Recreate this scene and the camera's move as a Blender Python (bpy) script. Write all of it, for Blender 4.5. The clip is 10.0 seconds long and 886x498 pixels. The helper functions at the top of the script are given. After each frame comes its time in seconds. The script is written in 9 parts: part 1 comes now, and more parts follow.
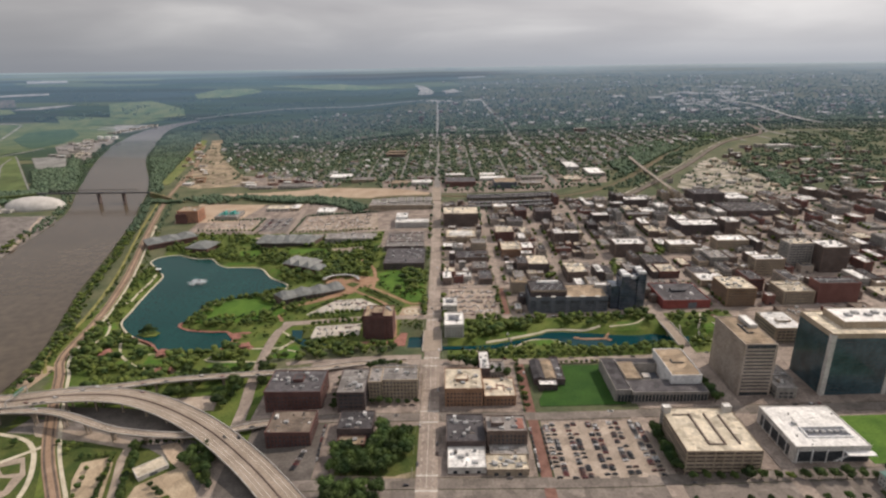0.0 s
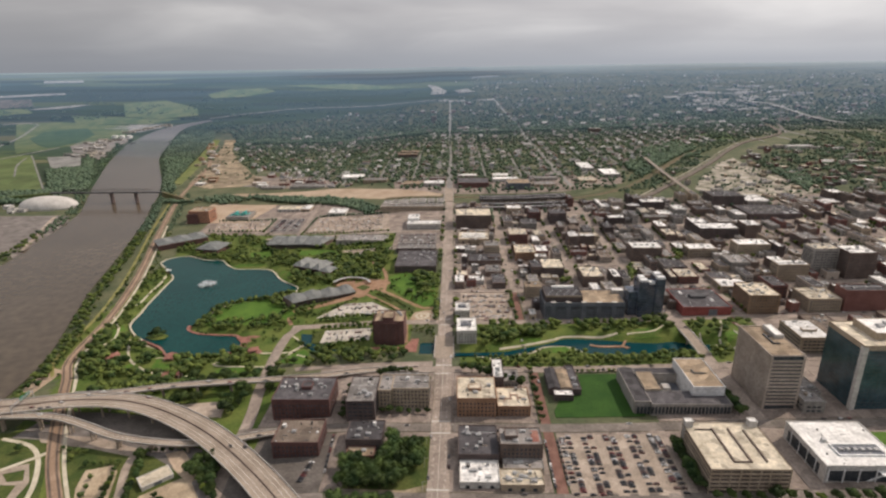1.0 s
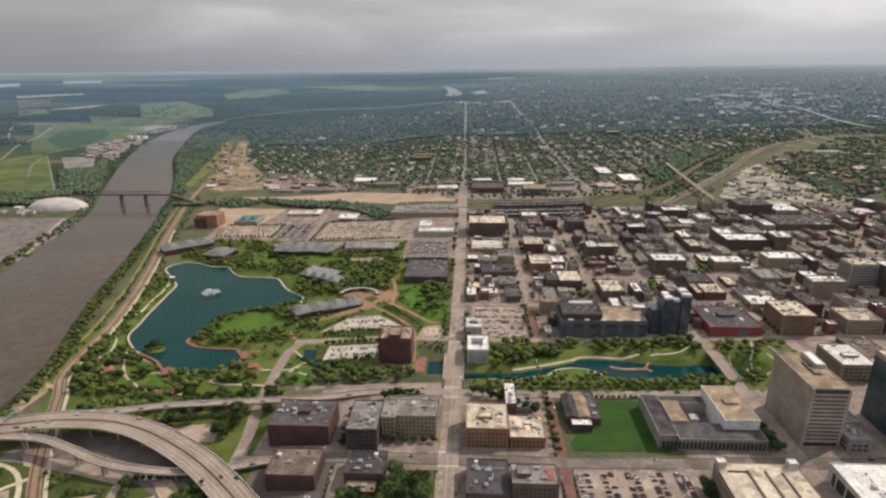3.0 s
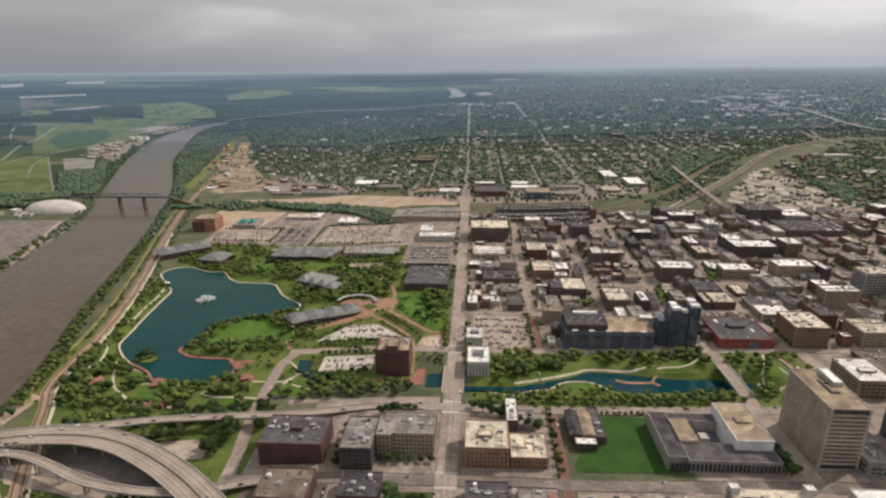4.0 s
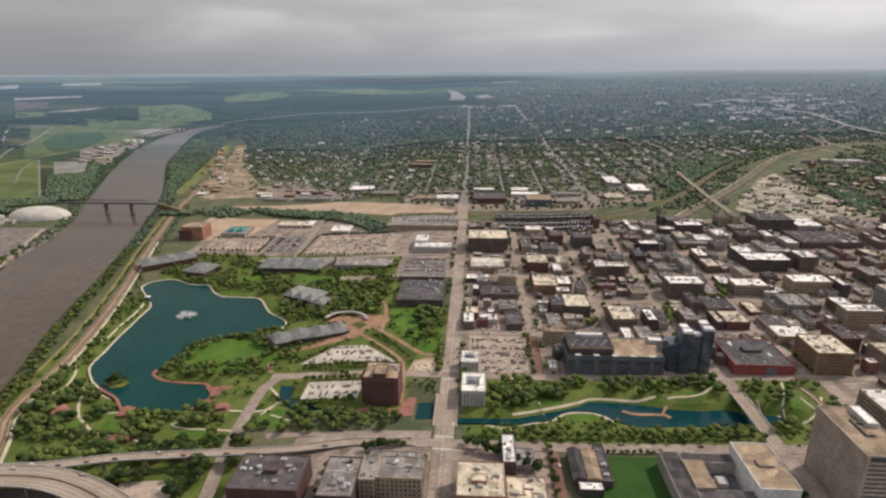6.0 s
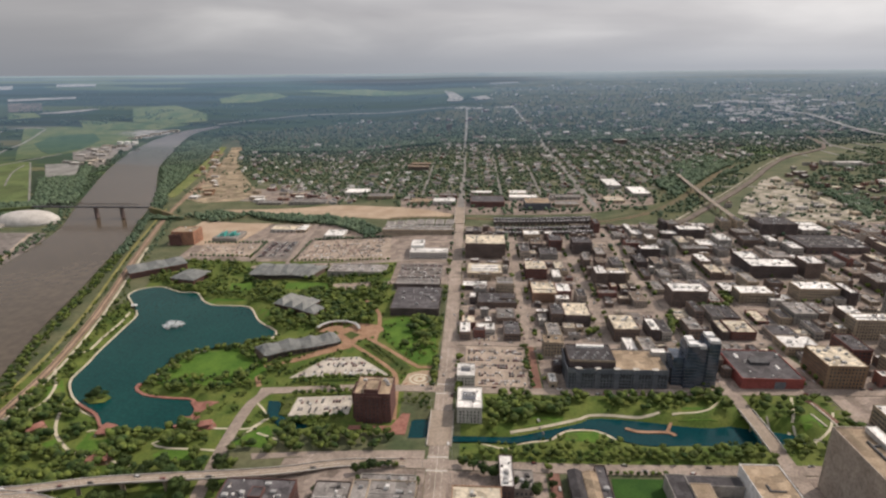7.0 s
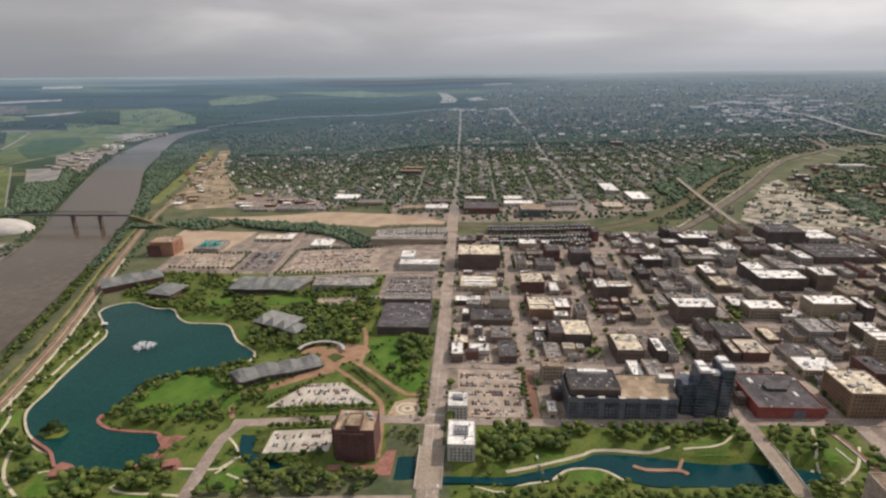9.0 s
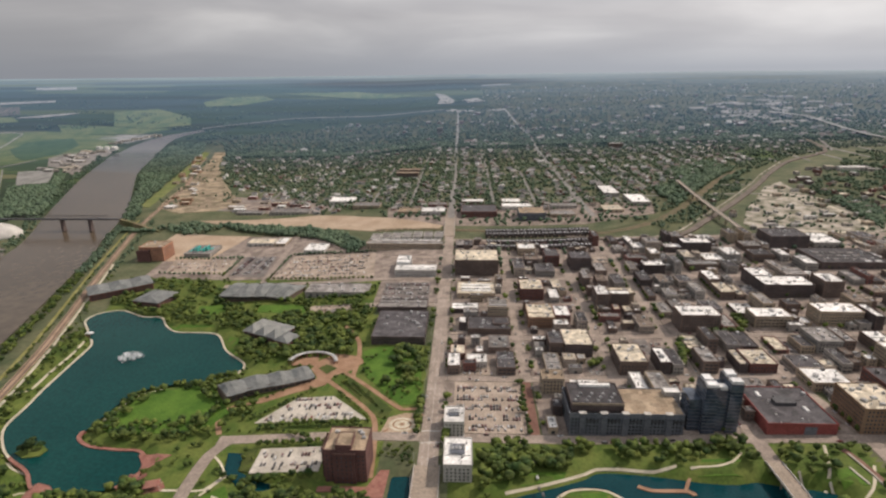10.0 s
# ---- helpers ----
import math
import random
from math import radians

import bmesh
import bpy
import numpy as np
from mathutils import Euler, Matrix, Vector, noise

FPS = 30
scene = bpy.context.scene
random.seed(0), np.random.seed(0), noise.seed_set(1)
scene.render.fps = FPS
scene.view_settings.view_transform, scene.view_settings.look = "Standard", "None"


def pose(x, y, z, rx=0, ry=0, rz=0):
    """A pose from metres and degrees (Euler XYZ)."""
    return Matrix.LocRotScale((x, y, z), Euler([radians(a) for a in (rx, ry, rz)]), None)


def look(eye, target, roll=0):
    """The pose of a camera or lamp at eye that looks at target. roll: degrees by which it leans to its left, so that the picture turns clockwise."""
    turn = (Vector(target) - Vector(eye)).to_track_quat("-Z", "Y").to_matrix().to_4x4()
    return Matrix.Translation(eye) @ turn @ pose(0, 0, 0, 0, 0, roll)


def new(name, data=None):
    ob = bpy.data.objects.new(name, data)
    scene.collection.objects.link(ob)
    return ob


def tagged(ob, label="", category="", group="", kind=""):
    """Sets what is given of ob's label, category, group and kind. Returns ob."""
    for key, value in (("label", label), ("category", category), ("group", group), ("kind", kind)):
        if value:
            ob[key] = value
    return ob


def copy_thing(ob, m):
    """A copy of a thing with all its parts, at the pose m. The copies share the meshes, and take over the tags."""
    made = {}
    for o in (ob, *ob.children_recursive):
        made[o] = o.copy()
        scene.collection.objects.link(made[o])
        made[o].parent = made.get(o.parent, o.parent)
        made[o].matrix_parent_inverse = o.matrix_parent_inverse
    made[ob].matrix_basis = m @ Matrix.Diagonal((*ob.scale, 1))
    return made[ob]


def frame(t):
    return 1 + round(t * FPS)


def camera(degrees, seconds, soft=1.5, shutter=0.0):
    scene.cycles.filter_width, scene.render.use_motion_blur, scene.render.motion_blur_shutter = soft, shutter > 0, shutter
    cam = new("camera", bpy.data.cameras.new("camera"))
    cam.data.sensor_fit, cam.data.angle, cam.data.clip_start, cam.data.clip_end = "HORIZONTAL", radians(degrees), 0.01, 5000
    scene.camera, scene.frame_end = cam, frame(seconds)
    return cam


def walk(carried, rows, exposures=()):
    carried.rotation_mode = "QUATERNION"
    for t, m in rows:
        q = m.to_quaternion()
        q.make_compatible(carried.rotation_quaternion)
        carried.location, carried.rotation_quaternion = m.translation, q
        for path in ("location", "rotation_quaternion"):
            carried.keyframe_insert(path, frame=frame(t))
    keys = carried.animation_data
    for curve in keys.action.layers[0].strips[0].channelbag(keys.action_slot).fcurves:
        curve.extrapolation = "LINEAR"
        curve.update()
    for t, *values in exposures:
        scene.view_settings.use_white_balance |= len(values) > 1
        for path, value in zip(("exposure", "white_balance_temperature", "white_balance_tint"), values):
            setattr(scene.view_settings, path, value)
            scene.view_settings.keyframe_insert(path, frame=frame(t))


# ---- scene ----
cam = camera(77.04, 10.0, soft=2.4)
PATH = [
    (0.0, look((11.35, 41.03, 298.69), (8.64, 515.25, 140.25), -0.674)),
    (0.5, look((10.40, 48.86, 298.43), (2.14, 522.95, 139.78), -0.719)),
    (1, look((10.12, 57.25, 298.33), (-3.03, 531.22, 139.67), -0.730)),
    (1.5, look((10.37, 66.17, 298.37), (-7.01, 540.06, 139.84), -0.716)),
    (2, look((11.04, 75.61, 298.52), (-9.93, 549.43, 140.22), -0.683)),
    (2.5, look((12.02, 85.53, 298.74), (-11.92, 559.32, 140.77), -0.639)),
    (4, look((15.98, 117.89, 299.69), (-13.49, 591.76, 142.91), -0.493)),
    (4.5, look((17.41, 129.40, 300.04), (-12.90, 603.35, 143.67), -0.453)),
    (5, look((18.79, 141.21, 300.38), (-11.91, 615.26, 144.39), -0.422)),
    (5.5, look((20.09, 153.25, 300.70), (-10.61, 627.42, 145.07), -0.403)),
    (7, look((23.30, 190.20, 301.54), (-5.60, 664.75, 146.73), -0.411)),
    (7.5, look((24.11, 202.58, 301.77), (-3.77, 677.26, 147.17), -0.433)),
    (8, look((24.82, 214.86, 301.99), (-1.95, 689.67, 147.57), -0.461)),
    (8.5, look((25.44, 226.98, 302.19), (-0.19, 701.90, 147.95), -0.491)),
    (9, look((26.02, 238.85, 302.40), (1.48, 713.89, 148.33), -0.519)),
    (9.5, look((26.60, 250.38, 302.62), (3.03, 725.53, 148.76), -0.539)),
    (10, look((27.24, 261.48, 302.88), (4.42, 736.75, 149.27), -0.546)),
]
walk(cam, PATH)
EAST, NORTH = 1.0141, 0.8704     # metres to a step of the town plan, across and along the main street

# ---- sky and sun ----
SUN_TURN, SUN_RISE = radians(61), radians(46.5)   # from +y towards +x, and above the horizon
world = bpy.data.worlds.new("sky")
scene.world = world
world.use_nodes = True
wt = world.node_tree
wn, wl = wt.nodes, wt.links


def wnode(kind, **values):
    n = wn.new(kind)
    for k, v in values.items():
        n.inputs[k].default_value = v
    return n


def wmath(op, a, b):
    n = wn.new("ShaderNodeMath")
    n.operation = op
    for s, v in zip(n.inputs, (a, b)):
        if isinstance(v, (int, float)):
            s.default_value = v
        else:
            wl.new(v, s)
    return n.outputs[0]


sky = wn.new("ShaderNodeTexSky")
sky.sky_type, sky.sun_disc = "NISHITA", False
sky.sun_elevation, sky.sun_rotation = SUN_RISE, SUN_TURN
sky.air_density, sky.dust_density = 1.4, 3.0
way = wn.new("ShaderNodeTexCoord")
split = wn.new("ShaderNodeSeparateXYZ")
wl.new(way.outputs["Generated"], split.inputs[0])
lift = wmath("ADD", wmath("MAXIMUM", split.outputs[2], 0.0), 0.17)
flat = wn.new("ShaderNodeCombineXYZ")
wl.new(wmath("DIVIDE", split.outputs[0], lift), flat.inputs[0])
wl.new(wmath("DIVIDE", split.outputs[1], lift), flat.inputs[1])
puffs = wnode("ShaderNodeTexNoise", Scale=0.62, Detail=5.0, Roughness=0.44, Distortion=0.35)
wl.new(flat.outputs[0], puffs.inputs["Vector"])
clouds = wn.new("ShaderNodeValToRGB")
els = clouds.color_ramp.elements
els[0].position, els[0].color = 0.33, (0.366, 0.356, 0.382, 1)
els[1].position, els[1].color = 0.66, (0.69, 0.668, 0.672, 1)
mid = els.new(0.5)
mid.color = (0.482, 0.468, 0.486, 1)
wl.new(puffs.outputs["Fac"], clouds.inputs[0])
# lower down the cloud cover thins out into even grey air
low = wn.new("ShaderNodeMapRange")
for k, v in zip(("From Min", "From Max", "To Min", "To Max"), (0.0, 0.085, 0.0, 1.0)):
    low.inputs[k].default_value = v
wl.new(split.outputs[2], low.inputs["Value"])
air = wn.new("ShaderNodeMixRGB")
air.inputs[1].default_value = (0.352, 0.370, 0.412, 1)
wl.new(low.outputs[0], air.inputs[0])
wl.new(clouds.outputs[0], air.inputs[2])
# the cover glows brighter on the sun's side
to_sun = wn.new("ShaderNodeVectorMath")
to_sun.operation = "DOT_PRODUCT"
wl.new(way.outputs["Generated"], to_sun.inputs[0])
to_sun.inputs[1].default_value = (math.sin(SUN_TURN), math.cos(SUN_TURN), 0.0)
side_glow = wn.new("ShaderNodeMapRange")
for k, v in zip(("From Min", "From Max", "To Min", "To Max"), (-0.1, 0.95, 0.84, 1.42)):
    side_glow.inputs[k].default_value = v
wl.new(to_sun.outputs["Value"], side_glow.inputs["Value"])
bright = wn.new("ShaderNodeVectorMath")
bright.operation = "SCALE"
# and, as under any cloud cover, towards the zenith
zenith = wmath("ADD", wmath("MULTIPLY", wmath("MAXIMUM", split.outputs[2], 0.0), 0.5), 0.97)
wl.new(air.outputs[0], bright.inputs[0])
wl.new(wmath("MULTIPLY", side_glow.outputs[0], zenith), bright.inputs["Scale"])
blue = wn.new("ShaderNodeMixRGB")
blue.blend_type, blue.inputs[0].default_value = "MIX", 0.90
dim = wn.new("ShaderNodeMixRGB")
dim.blend_type, dim.inputs[0].default_value = "MULTIPLY", 1.0
dim.inputs[2].default_value = (0.10, 0.10, 0.10, 1)
wl.new(sky.outputs[0], dim.inputs[1])
wl.new(dim.outputs[0], blue.inputs[1])
wl.new(bright.outputs[0], blue.inputs[2])
wl.new(blue.outputs[0], wn["Background"].inputs[0])
wn["Background"].inputs[1].default_value = 1.0

sun = new("sun", bpy.data.lights.new("sun", "SUN"))
sun.data.energy, sun.data.angle, sun.data.color = 3.15, radians(1.2), (1.0, 0.852, 0.728)
sun_from = Vector((math.sin(SUN_TURN) * math.cos(SUN_RISE), math.cos(SUN_TURN) * math.cos(SUN_RISE), math.sin(SUN_RISE)))
sun.matrix_world = look(tuple(sun_from * 900), (0, 0, 0))
scene.view_settings.exposure = 0.0

# ---- materials ----
def surface(name, a, b, size=20.0, grain=1.5, rough=0.9, metal=0.0, vary=0.0, island=False, bump=0.0, spread=0.12, spec=0.3, cells=0.0, cell_tone=0.3):
    """Two tones mixed in patches of the given size in metres, with a finer grain over them; vary: how far each object differs in tone."""
    m = bpy.data.materials.new(name)
    m.use_nodes = True
    nt = m.node_tree
    n, l = nt.nodes, nt.links
    p = n["Principled BSDF"]
    p.inputs["Roughness"].default_value, p.inputs["Metallic"].default_value = rough, metal
    p.inputs["Specular IOR Level"].default_value = spec
    at = n.new("ShaderNodeNewGeometry")
    coarse, fine = n.new("ShaderNodeTexNoise"), n.new("ShaderNodeTexNoise")
    coarse.inputs["Scale"].default_value, coarse.inputs["Detail"].default_value = 1.0 / size, 4.0
    fine.inputs["Scale"].default_value, fine.inputs["Detail"].default_value = 1.0 / grain, 3.0
    l.new(at.outputs["Position"], coarse.inputs["Vector"])
    l.new(at.outputs["Position"], fine.inputs["Vector"])
    ramp = n.new("ShaderNodeValToRGB")
    e = ramp.color_ramp.elements
    e[0].position, e[0].color = 0.5 - spread, (*a, 1)
    e[1].position, e[1].color = 0.5 + spread, (*b, 1)
    l.new(coarse.outputs["Fac"], ramp.inputs[0])
    tone = n.new("ShaderNodeMapRange")
    for k, v in zip(("From Min", "From Max", "To Min", "To Max"), (0.3, 0.7, 0.78, 1.22)):
        tone.inputs[k].default_value = v
    l.new(fine.outputs["Fac"], tone.inputs["Value"])
    mul = n.new("ShaderNodeVectorMath")
    mul.operation = "SCALE"
    l.new(ramp.outputs[0], mul.inputs[0])
    l.new(tone.outputs[0], mul.inputs["Scale"])
    out = mul.outputs[0]
    if cells:
        grid = n.new("ShaderNodeTexVoronoi")
        grid.distance = "CHEBYCHEV"
        grid.inputs["Scale"].default_value, grid.inputs["Randomness"].default_value = 1.0 / cells, 0.8
        l.new(at.outputs["Position"], grid.inputs["Vector"])
        one = n.new("ShaderNodeSeparateXYZ")
        l.new(grid.outputs["Color"], one.inputs[0])
        step = n.new("ShaderNodeMapRange")
        step.inputs["To Min"].default_value, step.inputs["To Max"].default_value = 1 - cell_tone, 1 + cell_tone * 0.6
        l.new(one.outputs[0], step.inputs["Value"])
        patch = n.new("ShaderNodeVectorMath")
        patch.operation = "SCALE"
        l.new(out, patch.inputs[0])
        l.new(step.outputs[0], patch.inputs["Scale"])
        out = patch.outputs[0]
    if vary or island:
        hsv = n.new("ShaderNodeHueSaturation")
        l.new(out, hsv.inputs["Color"])
        span = n.new("ShaderNodeMapRange")
        span.inputs["To Min"].default_value, span.inputs["To Max"].default_value = 1 - vary, 1 + vary
        if island:
            l.new(at.outputs["Random Per Island"], span.inputs["Value"])
        else:
            info = n.new("ShaderNodeObjectInfo")
            l.new(info.outputs["Random"], span.inputs["Value"])
        l.new(span.outputs[0], hsv.inputs["Value"])
        out = hsv.outputs[0]
    l.new(out, p.inputs["Base Color"])
    if bump:
        b2 = n.new("ShaderNodeBump")
        b2.inputs["Strength"].default_value, b2.inputs["Distance"].default_value = 0.6, bump
        l.new(fine.outputs["Fac"], b2.inputs["Height"])
        l.new(b2.outputs[0], p.inputs["Normal"])
    return m


def tinted(name, colours, rough=0.45, metal=0.0, island=False):
    """Each object, or each loose piece of a mesh, takes one of the colours."""
    m = bpy.data.materials.new(name)
    m.use_nodes = True
    n, l = m.node_tree.nodes, m.node_tree.links
    p = n["Principled BSDF"]
    p.inputs["Roughness"].default_value, p.inputs["Metallic"].default_value = rough, metal
    ramp = n.new("ShaderNodeValToRGB")
    ramp.color_ramp.interpolation = "CONSTANT"
    e = ramp.color_ramp.elements
    while len(e) < len(colours):
        e.new(0.5)
    for i, c in enumerate(colours):
        e[i].position = i / len(colours)
        e[i].color = (*c, 1)
    src = n.new("ShaderNodeNewGeometry" if island else "ShaderNodeObjectInfo")
    l.new(src.outputs["Random Per Island" if island else "Random"], ramp.inputs[0])
    l.new(ramp.outputs[0], p.inputs["Base Color"])
    return m


def water(name, a, b, rough, ripple, size, spec):
    m = surface(name, a, b, size=size, grain=ripple, rough=rough, spec=spec, bump=0.04, spread=0.2)
    m.node_tree.nodes["Principled BSDF"].inputs["IOR"].default_value = 1.33
    return m


WALL = {
    "red brick": surface("red_brick", (0.145, 0.066, 0.055), (0.185, 0.090, 0.076), 14, 1.2, vary=0.22),
    "crimson": surface("crimson_panel", (0.23, 0.062, 0.055), (0.29, 0.085, 0.075), 12, 1.5, vary=0.05),
    "amber brick": surface("amber_brick", (0.190, 0.128, 0.082), (0.245, 0.170, 0.112), 14, 1.2, vary=0.1),
    "terracotta": surface("terracotta_brick", (0.33, 0.165, 0.105), (0.41, 0.22, 0.145), 14, 1.2, vary=0.08),
    "maroon brick": surface("maroon_brick", (0.100, 0.052, 0.047), (0.135, 0.072, 0.064), 14, 1.2, vary=0.15),
    "brown brick": surface("brown_brick", (0.130, 0.095, 0.080), (0.175, 0.132, 0.112), 14, 1.2, vary=0.2),
    "beige concrete": surface("beige_concrete", (0.33, 0.282, 0.238), (0.40, 0.345, 0.295), 12, 2.0, vary=0.08),
    "orange brick": surface("orange_brick", (0.245, 0.145, 0.090), (0.31, 0.19, 0.125), 14, 1.2, vary=0.1),
    "dark brick": surface("dark_brick", (0.075, 0.058, 0.055), (0.11, 0.085, 0.08), 14, 1.2, vary=0.2),
    "tan stone": surface("tan_stone", (0.30, 0.24, 0.175), (0.37, 0.305, 0.23), 16, 1.6, vary=0.15),
    "grey concrete": surface("grey_concrete", (0.25, 0.235, 0.215), (0.32, 0.30, 0.275), 12, 2.0, vary=0.15),
    "pale concrete": surface("pale_concrete", (0.42, 0.40, 0.37), (0.50, 0.48, 0.45), 12, 2.0, vary=0.1),
    "white panel": surface("white_panel", (0.62, 0.62, 0.61), (0.72, 0.72, 0.71), 10, 3.0, rough=0.6, vary=0.05),
    "slate panel": surface("slate_panel", (0.10, 0.11, 0.13), (0.14, 0.15, 0.17), 10, 2.0, rough=0.6, vary=0.1),
}
ROOF = {
    "white": surface("white_membrane", (0.66, 0.65, 0.62), (0.80, 0.79, 0.76), 9, 2.5, rough=0.7, vary=0.12, spread=0.2, cells=7.0, cell_tone=0.18),
    "cream": surface("cream_membrane", (0.48, 0.42, 0.32), (0.60, 0.54, 0.43), 9, 2.5, vary=0.12, spread=0.2, cells=7.0, cell_tone=0.38),
    "tan": surface("tan_gravel", (0.27, 0.205, 0.14), (0.35, 0.275, 0.195), 9, 1.2, vary=0.15, cells=7.0, cell_tone=0.38),
    "grey": surface("grey_gravel", (0.19, 0.175, 0.165), (0.27, 0.255, 0.24), 9, 1.2, vary=0.25, spread=0.2, cells=7.0, cell_tone=0.38),
    "brown": surface("brown_gravel", (0.150, 0.118, 0.094), (0.205, 0.165, 0.132), 9, 1.2, vary=0.15, cells=9.0),
    "dark": surface("dark_bitumen", (0.06, 0.056, 0.06), (0.10, 0.094, 0.098), 8, 1.5, vary=0.3, spread=0.2, cells=7.0, cell_tone=0.38),
}
GLASS = surface("window_glass", (0.02, 0.026, 0.032), (0.045, 0.052, 0.06), 4, 1.0, rough=0.3, spec=0.3, vary=0.3, island=True)
TOWER_GLASS = surface("tower_glass", (0.030, 0.060, 0.075), (0.058, 0.105, 0.125), 14, 3.0, rough=0.15, spec=0.6)
SHADE_GLASS = surface("blue_glass", (0.035, 0.046, 0.066), (0.075, 0.095, 0.13), 9, 2.0, rough=0.08, spec=0.7)
METAL = surface("galvanised_metal", (0.33, 0.33, 0.33), (0.45, 0.45, 0.44), 3, 0.7, rough=0.5, metal=0.3, vary=0.2)
SLATE = surface("slate_metal_roof", (0.140, 0.150, 0.146), (0.205, 0.212, 0.204), 8, 1.0, rough=0.6, metal=0.1)
GRASS = surface("mown_grass", (0.050, 0.115, 0.012), (0.085, 0.162, 0.020), 25, 2.0, bump=0.1)
PARK = surface("park_grass", (0.062, 0.102, 0.016), (0.120, 0.148, 0.032), 22, 2.5, bump=0.1)
TURF = surface("green_turf", (0.019, 0.062, 0.007), (0.030, 0.082, 0.010), 18, 1.5)
ROAD = surface("concrete_road", (0.262, 0.216, 0.182), (0.332, 0.276, 0.234), 30, 2.0, cells=8.0, cell_tone=0.18)
ASPHALT = surface("worn_asphalt", (0.095, 0.084, 0.075), (0.145, 0.128, 0.114), 18, 2.0)
PAVE = surface("concrete_pavement", (0.205, 0.166, 0.140), (0.300, 0.248, 0.212), 16, 2.0, cells=11.0, cell_tone=0.3)
LOT = surface("parking_concrete", (0.315, 0.258, 0.205), (0.405, 0.336, 0.274), 14, 1.5, cells=14.0, cell_tone=0.2)
STREET = surface("worn_street", (0.160, 0.138, 0.120), (0.220, 0.190, 0.166), 22, 2.0, cells=9.0, cell_tone=0.25)
DARK_LOT = surface("parking_asphalt", (0.15, 0.134, 0.122), (0.215, 0.192, 0.176), 14, 1.5, cells=14.0, cell_tone=0.25)
FIELD = surface("crop_field", (0.060, 0.098, 0.028), (0.092, 0.132, 0.042), 40, 4.0)
LAWN = surface("lawn_grass", (0.042, 0.066, 0.013), (0.082, 0.098, 0.024), 16, 2.0, bump=0.1)
MEADOW = surface("meadow_grass", (0.070, 0.104, 0.034), (0.118, 0.148, 0.052), 45, 5.0, spread=0.2, cells=80.0, cell_tone=0.3)
LEVEE = surface("levee_grass", (0.12, 0.15, 0.045), (0.17, 0.185, 0.065), 30, 3.0)
YARD_EARTH = surface("trodden_earth", (0.12, 0.105, 0.060), (0.40, 0.315, 0.225), 20, 3.0, spread=0.22, cells=26.0, cell_tone=0.35)
PALE = surface("pale_gravel", (0.36, 0.36, 0.35), (0.46, 0.45, 0.43), 20, 3.0)
BRICK_STREET = surface("old_street_brick", (0.150, 0.078, 0.060), (0.215, 0.118, 0.092), 9, 0.8)
PALE_LOT = surface("pale_parking_deck", (0.42, 0.385, 0.325), (0.52, 0.48, 0.415), 14, 1.5, cells=14.0, cell_tone=0.15)
TAN_LOT = surface("sandy_concrete", (0.35, 0.275, 0.19), (0.44, 0.355, 0.25), 14, 1.5, cells=14.0, cell_tone=0.18)
BRICKPATH = surface("brick_paving", (0.26, 0.155, 0.095), (0.34, 0.215, 0.14), 10, 0.8)
PATHWAY = surface("pale_path", (0.46, 0.41, 0.31), (0.56, 0.51, 0.40), 10, 1.0)
PALE_EARTH = surface("pale_earth", (0.105, 0.105, 0.062), (0.44, 0.395, 0.335), 26, 3.5, spread=0.13)
RED_STONE = surface("red_stone", (0.23, 0.10, 0.078), (0.31, 0.155, 0.122), 6, 0.7)
BALLAST = surface("rail_ballast", (0.27, 0.185, 0.125), (0.36, 0.255, 0.18), 16, 1.0)
WEEDS = surface("weedy_ballast", (0.075, 0.085, 0.03), (0.20, 0.15, 0.095), 22, 2.0, spread=0.22)
RAIL_GRASS = surface("railside_grass", (0.052, 0.070, 0.030), (0.105, 0.110, 0.052), 30, 4.0, spread=0.2)
BALLAST_DARK = surface("dark_ballast", (0.115, 0.095, 0.080), (0.175, 0.145, 0.122), 18, 1.5)
SAND = surface("bare_earth", (0.33, 0.245, 0.17), (0.44, 0.345, 0.255), 40, 3.0, spread=0.2)
STEEL = surface("dark_steel", (0.045, 0.045, 0.048), (0.075, 0.075, 0.08), 4, 0.8, rough=0.6)
PAINT = surface("road_paint", (0.60, 0.58, 0.52), (0.70, 0.68, 0.62), 5, 0.8)
DECK = surface("bridge_concrete", (0.262, 0.215, 0.170), (0.325, 0.270, 0.218), 22, 2.0)
BARK = surface("bark", (0.07, 0.05, 0.035), (0.11, 0.08, 0.055), 2, 0.3)
LEAF = surface("tree_leaves", (0.017, 0.040, 0.012), (0.066, 0.095, 0.023), 11, 1.3, vary=0.42, spread=0.18, bump=0.3)
WOODS = surface("woodland_leaves", (0.026, 0.052, 0.013), (0.112, 0.142, 0.030), 12, 2.0, vary=0.4, island=True, spread=0.13, bump=0.4)
# leaves further off, paler and bluer, with distance haze in the colour
HAZED_LEAF = surface("suburb_leaves", (0.056, 0.092, 0.058), (0.112, 0.154, 0.092), 30, 2.0, vary=0.32, island=True, spread=0.18)
LIME_LEAF = surface("lime_leaves", (0.075, 0.110, 0.016), (0.115, 0.150, 0.026), 4, 1.0, vary=0.1)
